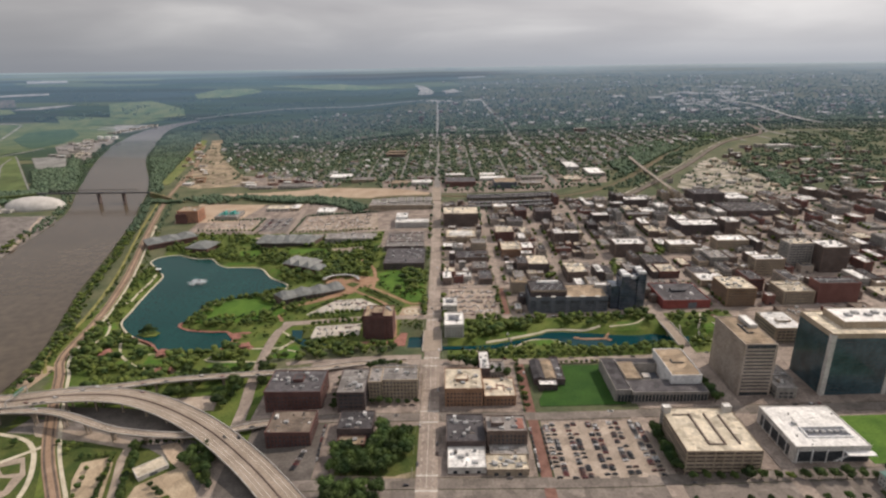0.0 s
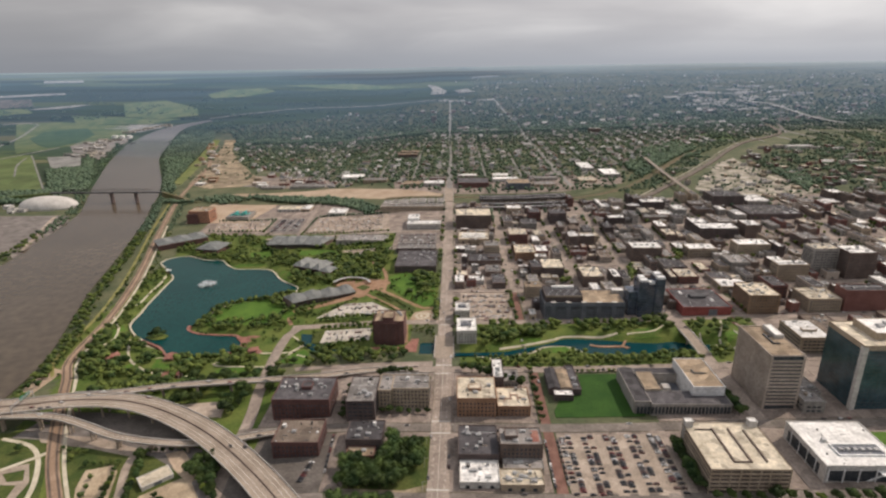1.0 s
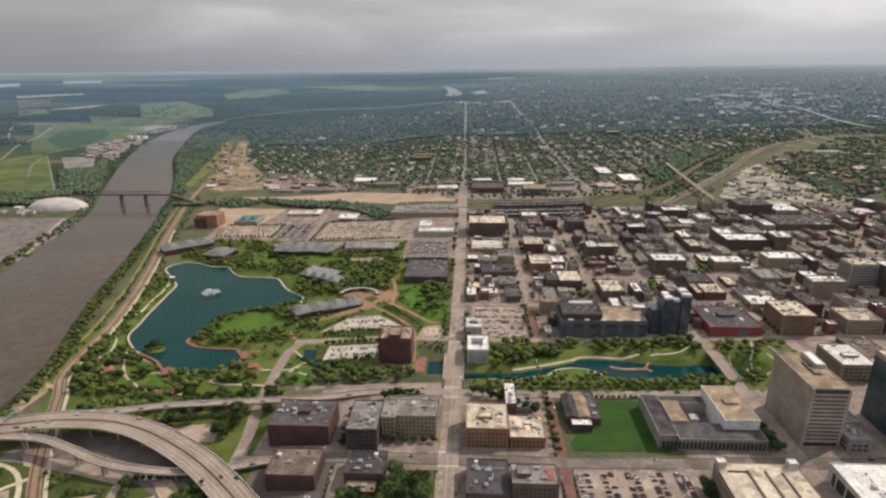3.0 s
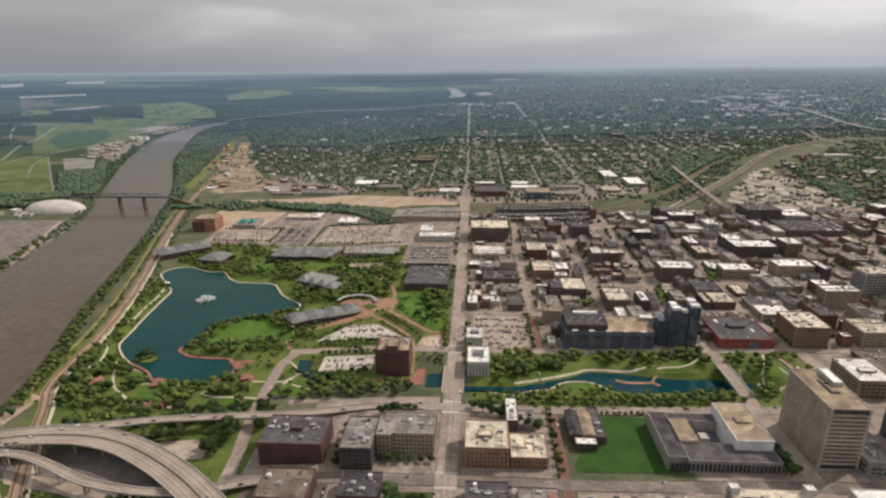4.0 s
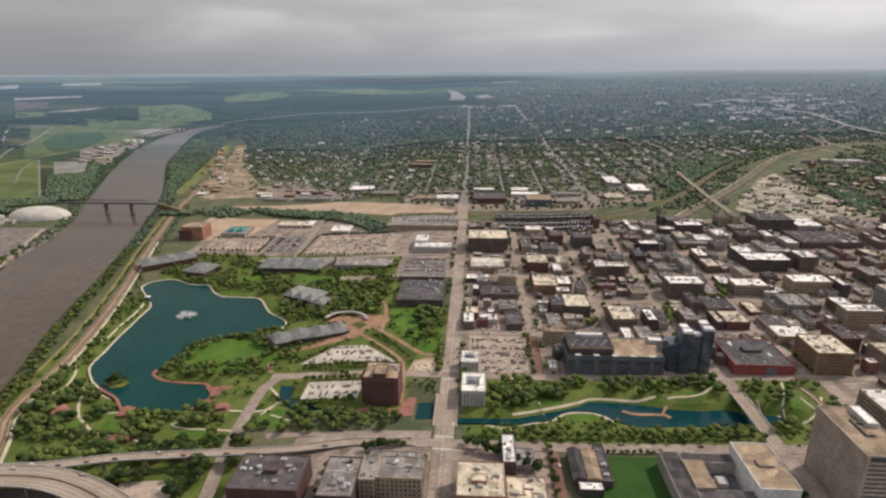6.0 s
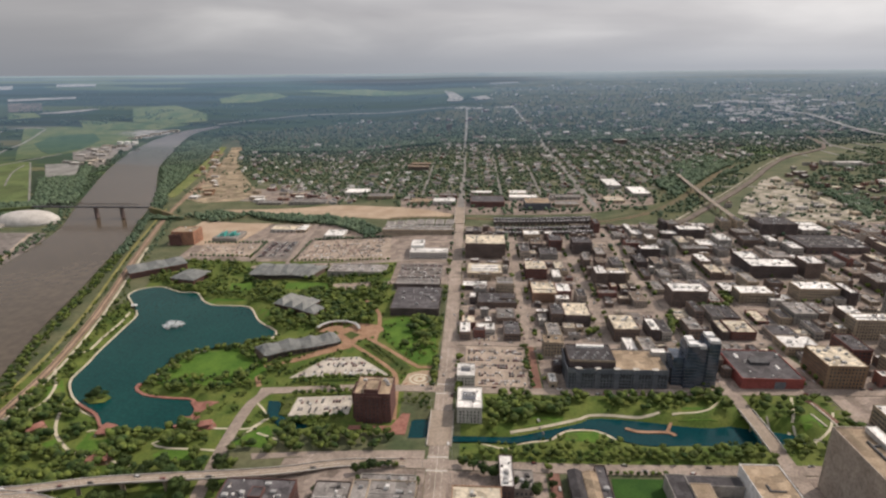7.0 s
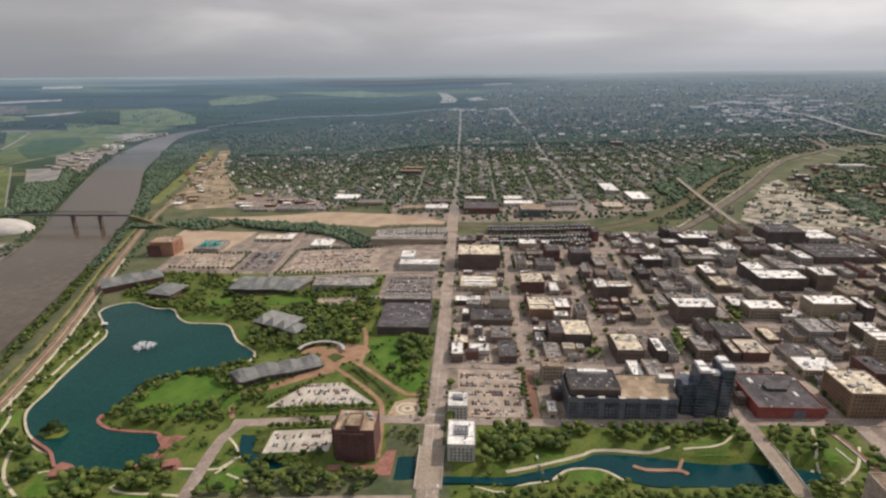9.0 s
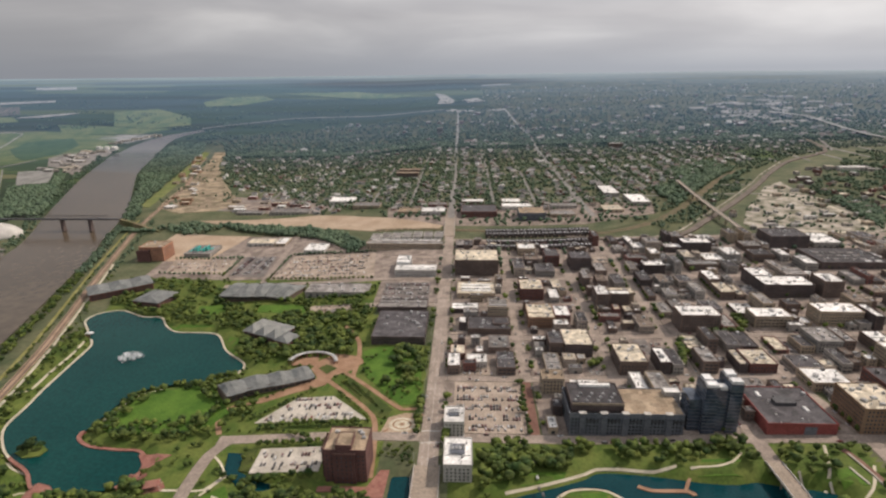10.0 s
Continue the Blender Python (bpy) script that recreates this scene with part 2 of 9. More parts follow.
CARS = tinted("car_paint", [(0.28, 0.27, 0.26), (0.03, 0.03, 0.033), (0.55, 0.55, 0.54), (0.045, 0.04, 0.045), (0.12, 0.11, 0.11), (0.15, 0.03, 0.028), (0.02, 0.02, 0.022), (0.07, 0.06, 0.055), (0.10, 0.045, 0.035), (0.035, 0.033, 0.035)], 0.4)
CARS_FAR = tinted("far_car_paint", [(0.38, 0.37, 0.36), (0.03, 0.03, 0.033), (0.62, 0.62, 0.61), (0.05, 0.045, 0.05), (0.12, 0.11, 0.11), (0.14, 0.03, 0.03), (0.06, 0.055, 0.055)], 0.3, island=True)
TYRE = surface("tyre_rubber", (0.012, 0.012, 0.012), (0.02, 0.02, 0.02), 1, 0.2)
HOUSE_ROOF = tinted("shingle_roof", [(0.16, 0.15, 0.145), (0.10, 0.09, 0.085), (0.24, 0.22, 0.20), (0.14, 0.11, 0.09), (0.30, 0.28, 0.26), (0.11, 0.11, 0.12)], 0.9)
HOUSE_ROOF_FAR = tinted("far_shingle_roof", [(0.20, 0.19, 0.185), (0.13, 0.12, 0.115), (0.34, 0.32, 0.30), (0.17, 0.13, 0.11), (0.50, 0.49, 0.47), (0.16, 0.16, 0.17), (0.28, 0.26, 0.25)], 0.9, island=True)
HOUSE_WALL = tinted("house_siding", [(0.55, 0.53, 0.48), (0.36, 0.33, 0.28), (0.20, 0.10, 0.075), (0.62, 0.61, 0.58), (0.30, 0.32, 0.33)], 0.8)
HOUSE_WALL_FAR = tinted("far_house_siding", [(0.55, 0.53, 0.48), (0.36, 0.33, 0.28), (0.20, 0.10, 0.075), (0.62, 0.61, 0.58), (0.30, 0.32, 0.33)], 0.8, island=True)
SPRAY = surface("white_spray", (0.75, 0.78, 0.8), (0.85, 0.87, 0.88), 1.0, 0.4, rough=0.6)
TEAL = surface("teal_steel", (0.05, 0.30, 0.27), (0.09, 0.38, 0.34), 4, 0.8, rough=0.6)
RIVER = water("river_water", (0.078, 0.060, 0.040), (0.100, 0.078, 0.054), 0.18, 11.0, 190, 0.42)
LAKE = water("lake_water", (0.003, 0.040, 0.038), (0.006, 0.050, 0.046), 0.22, 3.0, 60, 0.22)
POOL = water("lagoon_water", (0.003, 0.034, 0.042), (0.006, 0.046, 0.054), 0.15, 2.0, 20, 0.22)

# ---- builders ----
rng = random.Random(7)
nrng = np.random.default_rng(7)


OWN = set()     # things modelled in metres of their own; all others are drawn in steps of the plan


def root(ob):
    while ob.parent:
        ob = ob.parent
    return ob


def scale_of(parent, own):
    return (1.0, 1.0) if own or (parent and root(parent).name in OWN) else (EAST, NORTH)


def stand(x, y, z, turn):
    """A place of the plan, for a thing of its own size."""
    return pose(x * EAST, y * NORTH, z, 0, 0, turn)


def mesh(name, verts, faces, material, parent=None, smooth=False, own=False):
    me = bpy.data.meshes.new(name)
    kx, ky = scale_of(parent, own)
    me.from_pydata([(v[0] * kx, v[1] * ky, v[2]) for v in verts], [], faces)
    me.materials.append(material)
    if smooth:
        me.shade_smooth()
    ob = new(name, me)
    ob.parent = parent
    if own:
        OWN.add(ob.name)
    return ob


def bulk(name, verts, faces, material, parent=None):
    """A large mesh of triangles from arrays."""
    me = bpy.data.meshes.new(name)
    nv, nf = len(verts), len(faces)
    me.vertices.add(nv)
    me.vertices.foreach_set("co", np.ascontiguousarray(verts * np.array([*scale_of(parent, False), 1.0]), np.float32).ravel())
    me.loops.add(nf * 3)
    me.polygons.add(nf)
    me.polygons.foreach_set("loop_start", np.arange(0, nf * 3, 3, dtype=np.int32))
    me.loops.foreach_set("vertex_index", np.ascontiguousarray(faces, np.int32).ravel())
    me.update(calc_edges=True)
    me.materials.append(material)
    ob = new(name, me)
    ob.parent = parent
    return ob


def boxes(rows):
    """Vertices and faces of closed boxes (x0, x1, y0, y1, z0, z1)."""
    v, f = [], []
    for x0, x1, y0, y1, z0, z1 in rows:
        k = len(v)
        v += [(x0, y0, z0), (x1, y0, z0), (x1, y1, z0), (x0, y1, z0), (x0, y0, z1), (x1, y0, z1), (x1, y1, z1), (x0, y1, z1)]
        f += [(k, k + 3, k + 2, k + 1), (k + 4, k + 5, k + 6, k + 7), (k, k + 1, k + 5, k + 4), (k + 1, k + 2, k + 6, k + 5), (k + 2, k + 3, k + 7, k + 6), (k + 3, k, k + 4, k + 7)]
    return v, f


def chamfered(x0, x1, y0, y1, z0, z1, c=0.15):
    """A box with its upper edges cut off."""
    v = [(x0, y0, z0), (x1, y0, z0), (x1, y1, z0), (x0, y1, z0), (x0, y0, z1 - c), (x1, y0, z1 - c), (x1, y1, z1 - c), (x0, y1, z1 - c),
         (x0 + c, y0 + c, z1), (x1 - c, y0 + c, z1), (x1 - c, y1 - c, z1), (x0 + c, y1 - c, z1)]
    f = [(0, 3, 2, 1), (8, 9, 10, 11)]
    for a in (0, 4):
        for i in range(4):
            f.append((a + i, a + (i + 1) % 4, a + 4 + (i + 1) % 4, a + 4 + i))
    return v, f


def thing(name, x, y, z, label, category, group="", kind="", own=False):
    ob = new(name)
    ob.location = (x * EAST, y * NORTH, z)
    if own:
        OWN.add(ob.name)
    return tagged(ob, label, category, group, kind)


def part(name, vf, material, parent, label="", smooth=False, kind=""):
    """One mesh under a thing, given in the thing's own coordinates."""
    return tagged(mesh(name, vf[0], vf[1], material, parent, smooth), label, kind=kind)


def far_from(x, y, pts, closed=False):
    """Distance of places from a line of points."""
    d = np.full(np.shape(x), 1e9)
    ends = list(zip(pts, pts[1:] + pts[:1])) if closed else list(zip(pts, pts[1:]))
    for (ax, ay), (bx, by) in ends:
        ux, uy = bx - ax, by - ay
        k = np.clip(((x - ax) * ux + (y - ay) * uy) / max(ux * ux + uy * uy, 1e-9), 0, 1)
        d = np.minimum(d, np.hypot(x - ax - k * ux, y - ay - k * uy))
    return d


def within(x, y, pts):
    hit = np.zeros(np.shape(x), bool)
    for (ax, ay), (bx, by) in zip(pts, pts[1:] + pts[:1]):
        if ay != by:
            hit ^= ((ay > y) != (by > y)) & (x < (bx - ax) * (y - ay) / (by - ay) + ax)
    return hit


def curve(pts, step, closed=False):
    """A soft curve through points, in even steps."""
    p = np.array(pts, float)
    q = []
    n = len(p)
    for i in range(n if closed else n - 1):
        if closed:
            a, b, c, d = p[i - 1], p[i], p[(i + 1) % n], p[(i + 2) % n]
        else:
            a, b, c, d = p[max(i - 1, 0)], p[i], p[i + 1], p[min(i + 2, n - 1)]
        m = max(2, int(np.linalg.norm(c - b) / step))
        for k in range(m):
            s = k / m
            q.append(0.5 * (2 * b + (c - a) * s + (2 * a - 5 * b + 4 * c - d) * s * s + (3 * b - a - 3 * c + d) * s ** 3))
    if not closed:
        q.append(p[-1])
    return [tuple(float(t) for t in r) for r in q]


# which ground is taken, in cells of 3 m
CELL, OX, OY = 3.0, -1500.0, 350.0
TAKEN = np.zeros((1100, 1250), bool)
CX, CY = np.meshgrid(OX + CELL * (np.arange(1100) + 0.5), OY + CELL * (np.arange(1250) + 0.5), indexing="ij")


def window_of(x0, x1, y0, y1):
    a, b = int(max(0, (x0 - OX) // CELL)), int(min(1100, (x1 - OX) // CELL + 2))
    c, d = int(max(0, (y0 - OY) // CELL)), int(min(1250, (y1 - OY) // CELL + 2))
    return slice(a, max(a, b)), slice(c, max(c, d))


def take(pts, grow=0.0):
    xs, ys = [p[0] for p in pts], [p[1] for p in pts]
    w = window_of(min(xs) - grow - 3, max(xs) + grow + 3, min(ys) - grow - 3, max(ys) + grow + 3)
    hit = within(CX[w], CY[w], list(pts))
    if grow:
        hit |= far_from(CX[w], CY[w], list(pts), True) < grow
    TAKEN[w] |= hit


def take_line(pts, half):
    for a, b in zip(pts, pts[1:]):
        w = window_of(min(a[0], b[0]) - half - 3, max(a[0], b[0]) + half + 3, min(a[1], b[1]) - half - 3, max(a[1], b[1]) + half + 3)
        TAKEN[w] |= far_from(CX[w], CY[w], [a, b]) < half


def is_free(x, y):
    i, j = np.clip(((np.asarray(x) - OX) // CELL).astype(int), 0, 1099), np.clip(((np.asarray(y) - OY) // CELL).astype(int), 0, 1249)
    return ~TAKEN[i, j]


def strip(name, pts, width, material, lift=0.3, label="", kind="structure", step=12.0, drape=None, claim=True, skirt=0.6):
    """A road or path: a ribbon laid over the land, with a small edge down into it."""
    pts = curve([(p[0], p[1]) for p in pts], step)
    v, f = [], []
    for i, (x, y) in enumerate(pts):
        a, b = pts[max(i - 1, 0)], pts[min(i + 1, len(pts) - 1)]
        t = Vector((b[0] - a[0], b[1] - a[1])).normalized()
        nx, ny = t.y, -t.x
        for s, dz in ((-0.5, -skirt), (-0.5, 0), (0.0, 0.0), (0.5, 0), (0.5, -skirt)):
            px, py = x + nx * width * s, y + ny * width * s
            v.append((px, py, float((drape or lie)(px, py)) + lift + dz))
        if i:
            k = 5 * i
            f += [(k + j - 5, k + j, k + j + 1, k + j - 4) for j in range(4)]
    if claim:
        take_line(pts, width / 2 + 1.5)
    ob = mesh(name, v, f, material)
    return tagged(ob, label or name.replace("_", " "), kind=kind)


def sheet(name, pts, material, lift, label="", kind="structure", drape=None, level=None, claim=True, grow=0.0, cell=14.0):
    """A flat-lying area within an outline, laid over the land or at one level."""
    bm = bmesh.new()
    vs = [bm.verts.new((x, y, 0)) for x, y in pts]
    bm.faces.new(vs)
    if level is None:
        for axis in (0, 1):
            lo, hi = min(p[axis] for p in pts), max(p[axis] for p in pts)
            c = lo + cell
            while c < hi:
                co, no = ((c, 0, 0), (1, 0, 0)) if axis == 0 else ((0, c, 0), (0, 1, 0))
                bmesh.ops.bisect_plane(bm, geom=bm.verts[:] + bm.edges[:] + bm.faces[:], plane_co=co, plane_no=no)
                c += cell
    bmesh.ops.triangulate(bm, faces=bm.faces[:])
    xs = np.array([v.co.x for v in bm.verts])
    ys = np.array([v.co.y for v in bm.verts])
    zs = np.full(len(xs), level, float) if level is not None else (drape or lie)(xs, ys) + lift
    for v, z in zip(bm.verts, zs):
        v.co.z = z
    bmesh.ops.recalc_face_normals(bm, faces=bm.faces[:])
    if bm.faces and sum(fc.normal.z for fc in bm.faces) < 0:
        bmesh.ops.reverse_faces(bm, faces=bm.faces[:])
    edge = [e for e in bm.edges if e.is_boundary]
    out = bmesh.ops.extrude_edge_only(bm, edges=edge)
    for g in out["geom"]:
        if isinstance(g, bmesh.types.BMVert):
            g.co.z -= 0.5
    for v in bm.verts:
        v.co.x, v.co.y = v.co.x * EAST, v.co.y * NORTH
    me = bpy.data.meshes.new(name)
    bm.to_mesh(me)
    bm.free()
    me.materials.append(material)
    if claim:
        take(pts, grow)
    return tagged(new(name, me), label or name.replace("_", " "), kind=kind)


def rect(x0, x1, y0, y1):
    return [(x0, y0), (x1, y0), (x1, y1), (x0, y1)]

# ---- the lie of the land ----
FAR, EDGE = 2700.0, 4900.0
def ease(a, b, v):
    k = np.clip((v - a) / (b - a), 0, 1)
    return k * k * (3 - 2 * k)


def knots(v, *pairs):
    """A soft line through pairs of place and height."""
    z = pairs[0][1] + 0.0 * v
    for (a, h0), (b, h1) in zip(pairs, pairs[1:]):
        z = z + (h1 - h0) * (0.5 * np.clip((v - a) / (b - a), 0, 1) + 0.5 * ease(a, b, v))
    return z


def lie(x, y):
    """Height of the open land, before water is cut into it."""
    x, y = np.asarray(x, float), np.asarray(y, float)
    z = knots(x, (-330, -12), (-200, -8), (-70, 0), (100, 0), (340, 7), (600, 14), (1500, 34), (4000, 45))
    z = z + knots(y, (900, 0), (1500, 13), (2200, 20), (2800, 24)) * ease(-480, -140, x)
    s = np.clip((y - FAR) / (EDGE - FAR), 0, 1)
    far = FAR + (EDGE - FAR) * s + 38000 * s ** 3
    return np.where(y > FAR, 300 - (300 - z) * np.maximum(y, FAR) / far, z)

HAZE, AIR = 2300.0, 1.14      # where the painted haze begins, and how its glow thickens
CITY_BANK = [(-425, -600), (-428, 300), (-436, 600), (-453, 705), (-484, 800), (-525, 926), (-572, 1102), (-655, 1385), (-690, 1480), (-737, 1627), (-803, 1803), (-899, 2011), (-1032, 2303), (-1113, 2523), (-1180, 2730), (-1229, 2876), (-1272, 3060), (-1262, 3180), (-1180, 3265)]
FAR_BANK = [(-690, -600), (-690, 300), (-695, 700), (-720, 900), (-752, 1099), (-775, 1210), (-820, 1403), (-865, 1521), (-956, 1718), (-1026, 1882), (-1125, 2113), (-1227, 2368), (-1310, 2600), (-1365, 2750), (-1400, 2930), (-1406, 3041), (-1377, 3150), (-1330, 3210), (-1205, 3285)]
LAKE_EDGE = [(-440, 1001), (-461, 1030), (-477, 1055), (-472, 1080), (-446, 1092), (-407, 1070), (-381, 1068), (-359, 1037), (-339, 1020), (-314, 1018), (-283, 1012), (-255, 965),
             (-222, 930), (-223, 908), (-241, 893), (-266, 882), (-288, 876), (-310, 861), (-317, 836), (-320, 797), (-322, 777), (-305, 762), (-277, 757), (-253, 754),
             (-240, 728), (-250, 704), (-272, 699), (-311, 698), (-334, 722), (-362, 741), (-382, 761), (-400, 790), (-405, 828), (-411, 865), (-419, 936), (-424, 975)]
LAGOON_EDGE = [(2, 682), (28, 683), (54, 682), (73, 687), (88, 691), (96, 700), (104, 706), (124, 708), (135, 704), (145, 694), (166, 685), (195, 686), (218, 686), (243, 688), (298, 692), (300, 708), (262, 716), (248, 720), (232, 716), (210, 717), (194, 720), (173, 724), (146, 727), (128, 726), (119, 719), (103, 711), (72, 698), (55, 692), (28, 691), (2, 690)]
POND_EDGE = [(-34, 682), (-15, 682), (-14, 718), (-33, 718)]
MOAT_EDGE = [(-175, 750), (-161, 749), (-158, 724), (-135, 711), (-118, 706), (-126, 698), (-150, 702), (-168, 722)]
river_edge = CITY_BANK + FAR_BANK[::-1]
lake_edge = curve(LAKE_EDGE, 8, True)
lagoon_edge = curve(LAGOON_EDGE, 8, True)
RIVER_Z, LAKE_Z, LAGOON_Z = -14.0, -12.6, -4.0


def gz(x, y):
    """Height of the ground with the water bodies cut into it."""
    x, y = np.asarray(x, float), np.asarray(y, float)
    z = lie(x, y)
    for edge, low, soft in ((river_edge, -5.0, 26.0), (lake_edge, None, 14.0), (lagoon_edge, None, 12.0), (POND_EDGE, None, 3.0), (MOAT_EDGE, None, 6.0)):
        xs, ys = [p[0] for p in edge], [p[1] for p in edge]
        near = (x > min(xs) - 40) & (x < max(xs) + 40) & (y > min(ys) - 40) & (y < max(ys) + 40)
        if not near.any():
            continue
        d = far_from(x, y, edge, True) * np.where(within(x, y, edge), -1, 1)
        if low is not None:
            bed = z + low * np.clip((4900 - y) / 2200, 0.25, 1)
        else:
            bed = np.where(edge is lake_edge, LAKE_Z, np.where(edge is MOAT_EDGE, -8.0, LAGOON_Z)) - 4.0
        z = np.where(near, bed + (z - bed) * ease(-6.0, soft, d), z)
    return z


def steps(*spans):
    out = []
    for a, b, s in spans:
        out += list(np.arange(a, b, s))
    return np.array(out + [spans[-1][1]], float)


def land(name, gx, gy, material, label):
    X, Y = np.meshgrid(gx, gy, indexing="ij")
    Z = gz(X, Y)
    idx = np.arange(X.size).reshape(X.shape)
    a, b, c, d = idx[:-1, :-1].ravel(), idx[1:, :-1].ravel(), idx[1:, 1:].ravel(), idx[:-1, 1:].ravel()
    ob = bulk(name, np.stack([X, Y, Z], -1).reshape(-1, 3), np.concatenate([np.stack([a, b, c], 1), np.stack([a, c, d], 1)]), material)
    ob.data.shade_smooth()
    return tagged(ob, label, kind="structure")


def land_material(name, glow):
    """Grass and woodland floor, bare earth by the rail yards, and on the flood plain fields of many greens. With glow,
    distance haze is painted in as emission.
    """
    m = surface(name, (0.058, 0.078, 0.036), (0.125, 0.125, 0.068), 50, 6.0, spread=0.15)
    nt = m.node_tree
    n, l = nt.nodes, nt.links
    p = n["Principled BSDF"]
    plain = p.inputs["Base Color"].links[0].from_socket
    at = n.new("ShaderNodeNewGeometry")
    s = n.new("ShaderNodeSeparateXYZ")
    plan = n.new("ShaderNodeVectorMath")
    plan.operation, plan.inputs[1].default_value = "MULTIPLY", (1 / EAST, 1 / NORTH, 1)
    l.new(at.outputs["Position"], plan.inputs[0])
    l.new(plan.outputs[0], s.inputs[0])
    stretch = n.new("ShaderNodeMapping")
    stretch.inputs["Rotation"].default_value = (0, 0, 0.22 if not glow else 0.05)
    stretch.inputs["Scale"].default_value = (0.0021, 0.0040, 0) if not glow else (0.0011, 0.0085, 0)
    l.new(at.outputs["Position"], stretch.inputs["Vector"])
    cells = n.new("ShaderNodeTexVoronoi")
    cells.distance = "CHEBYCHEV"
    cells.inputs["Scale"].default_value = 1.0
    cells.inputs["Randomness"].default_value = 0.9
    l.new(stretch.outputs[0], cells.inputs["Vector"])
    pick = n.new("ShaderNodeSeparateXYZ")
    l.new(cells.outputs["Color"], pick.inputs[0])
    crop = n.new("ShaderNodeValToRGB")
    crop.color_ramp.interpolation = "CONSTANT"
    e = crop.color_ramp.elements
    tones = [(0.030, 0.062, 0.022), (0.022, 0.040, 0.018), (0.085, 0.115, 0.035), (0.026, 0.050, 0.020), (0.055, 0.085, 0.030), (0.024, 0.042, 0.020), (0.12, 0.12, 0.06), (0.028, 0.055, 0.024)]
    while len(e) < len(tones):
        e.new(0.5)
    for i, c in enumerate(tones):
        e[i].position, e[i].color = i / len(tones), (*c, 1)
    l.new(pick.outputs[0], crop.inputs[0])

    def span(sock, a, b):
        r = n.new("ShaderNodeMapRange")
        r.inputs["From Min"].default_value, r.inputs["From Max"].default_value = a, b
        l.new(sock, r.inputs["Value"])
        return r.outputs[0]
    mask = n.new("ShaderNodeMath")
    mask.operation = "MULTIPLY"
    if glow:
        slope, toe, gap = n.new("ShaderNodeMath"), n.new("ShaderNodeClamp"), n.new("ShaderNodeMath")
        slope.operation, slope.inputs[1].default_value, slope.inputs[2].default_value = "MULTIPLY_ADD", 3.5, -12140.0
        l.new(s.outputs[1], slope.inputs[0])
        toe.inputs["Min"].default_value, toe.inputs["Max"].default_value = -1076.0, 100.0
        l.new(slope.outputs[0], toe.inputs["Value"])
        gap.operation = "SUBTRACT"
        l.new(s.outputs[0], gap.inputs[0])
        l.new(toe.outputs[0], gap.inputs[1])
        l.new(span(gap.outputs[0], 60.0, -60.0), mask.inputs[0])
        mask.inputs[1].default_value = 1.0
    else:
        l.new(span(s.outputs[0], -900.0, -1000.0), mask.inputs[0])
        l.new(span(s.outputs[1], 1500.0, 1700.0), mask.inputs[1])
    mix = n.new("ShaderNodeMixRGB")
    l.new(mask.outputs[0], mix.inputs[0])
    l.new(plain, mix.inputs[1])
    l.new(crop.outputs[0], mix.inputs[2])
    # base colour is darkened with distance, haze's dimming put into the colour
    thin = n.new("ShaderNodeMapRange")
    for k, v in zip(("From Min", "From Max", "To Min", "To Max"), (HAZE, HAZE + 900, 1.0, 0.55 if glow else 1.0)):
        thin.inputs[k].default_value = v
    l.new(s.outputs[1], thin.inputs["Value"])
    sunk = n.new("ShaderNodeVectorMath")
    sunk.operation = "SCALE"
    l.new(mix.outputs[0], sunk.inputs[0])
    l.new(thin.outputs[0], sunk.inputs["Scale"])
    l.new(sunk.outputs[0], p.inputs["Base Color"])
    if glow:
        # towards the horizon the painted haze glow takes the tone of the low sky
        rim_haze = n.new("ShaderNodeMixRGB")
        rim_haze.inputs[1].default_value, rim_haze.inputs[2].default_value = (0.122, 0.194, 0.300, 1), (0.275, 0.325, 0.388, 1)
        l.new(span(s.outputs[1], 4050.0, EDGE + 100), rim_haze.inputs[0])
        l.new(rim_haze.outputs[0], p.inputs["Emission Color"])
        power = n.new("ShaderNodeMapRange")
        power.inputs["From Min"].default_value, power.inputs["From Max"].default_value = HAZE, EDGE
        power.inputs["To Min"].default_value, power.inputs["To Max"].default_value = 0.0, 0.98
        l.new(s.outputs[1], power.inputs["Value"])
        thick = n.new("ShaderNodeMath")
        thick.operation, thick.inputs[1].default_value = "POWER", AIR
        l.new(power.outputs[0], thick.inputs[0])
        # the painted haze varies in long bands of wooded ridges and open land
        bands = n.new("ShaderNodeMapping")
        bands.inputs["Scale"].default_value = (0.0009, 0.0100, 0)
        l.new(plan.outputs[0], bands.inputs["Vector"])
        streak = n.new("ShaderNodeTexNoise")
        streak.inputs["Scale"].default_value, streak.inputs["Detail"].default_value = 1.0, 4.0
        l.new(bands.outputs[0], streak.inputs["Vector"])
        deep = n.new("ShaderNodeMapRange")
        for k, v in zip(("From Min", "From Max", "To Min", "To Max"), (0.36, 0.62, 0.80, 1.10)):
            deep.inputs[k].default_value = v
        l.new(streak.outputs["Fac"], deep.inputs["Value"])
        # a broad dark hill is only coloured in, at the main street's end
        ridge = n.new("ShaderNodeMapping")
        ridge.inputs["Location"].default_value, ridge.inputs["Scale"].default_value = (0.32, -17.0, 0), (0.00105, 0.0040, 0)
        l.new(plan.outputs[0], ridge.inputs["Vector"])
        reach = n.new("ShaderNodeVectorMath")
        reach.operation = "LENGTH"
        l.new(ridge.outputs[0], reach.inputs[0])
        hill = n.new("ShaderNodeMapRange")
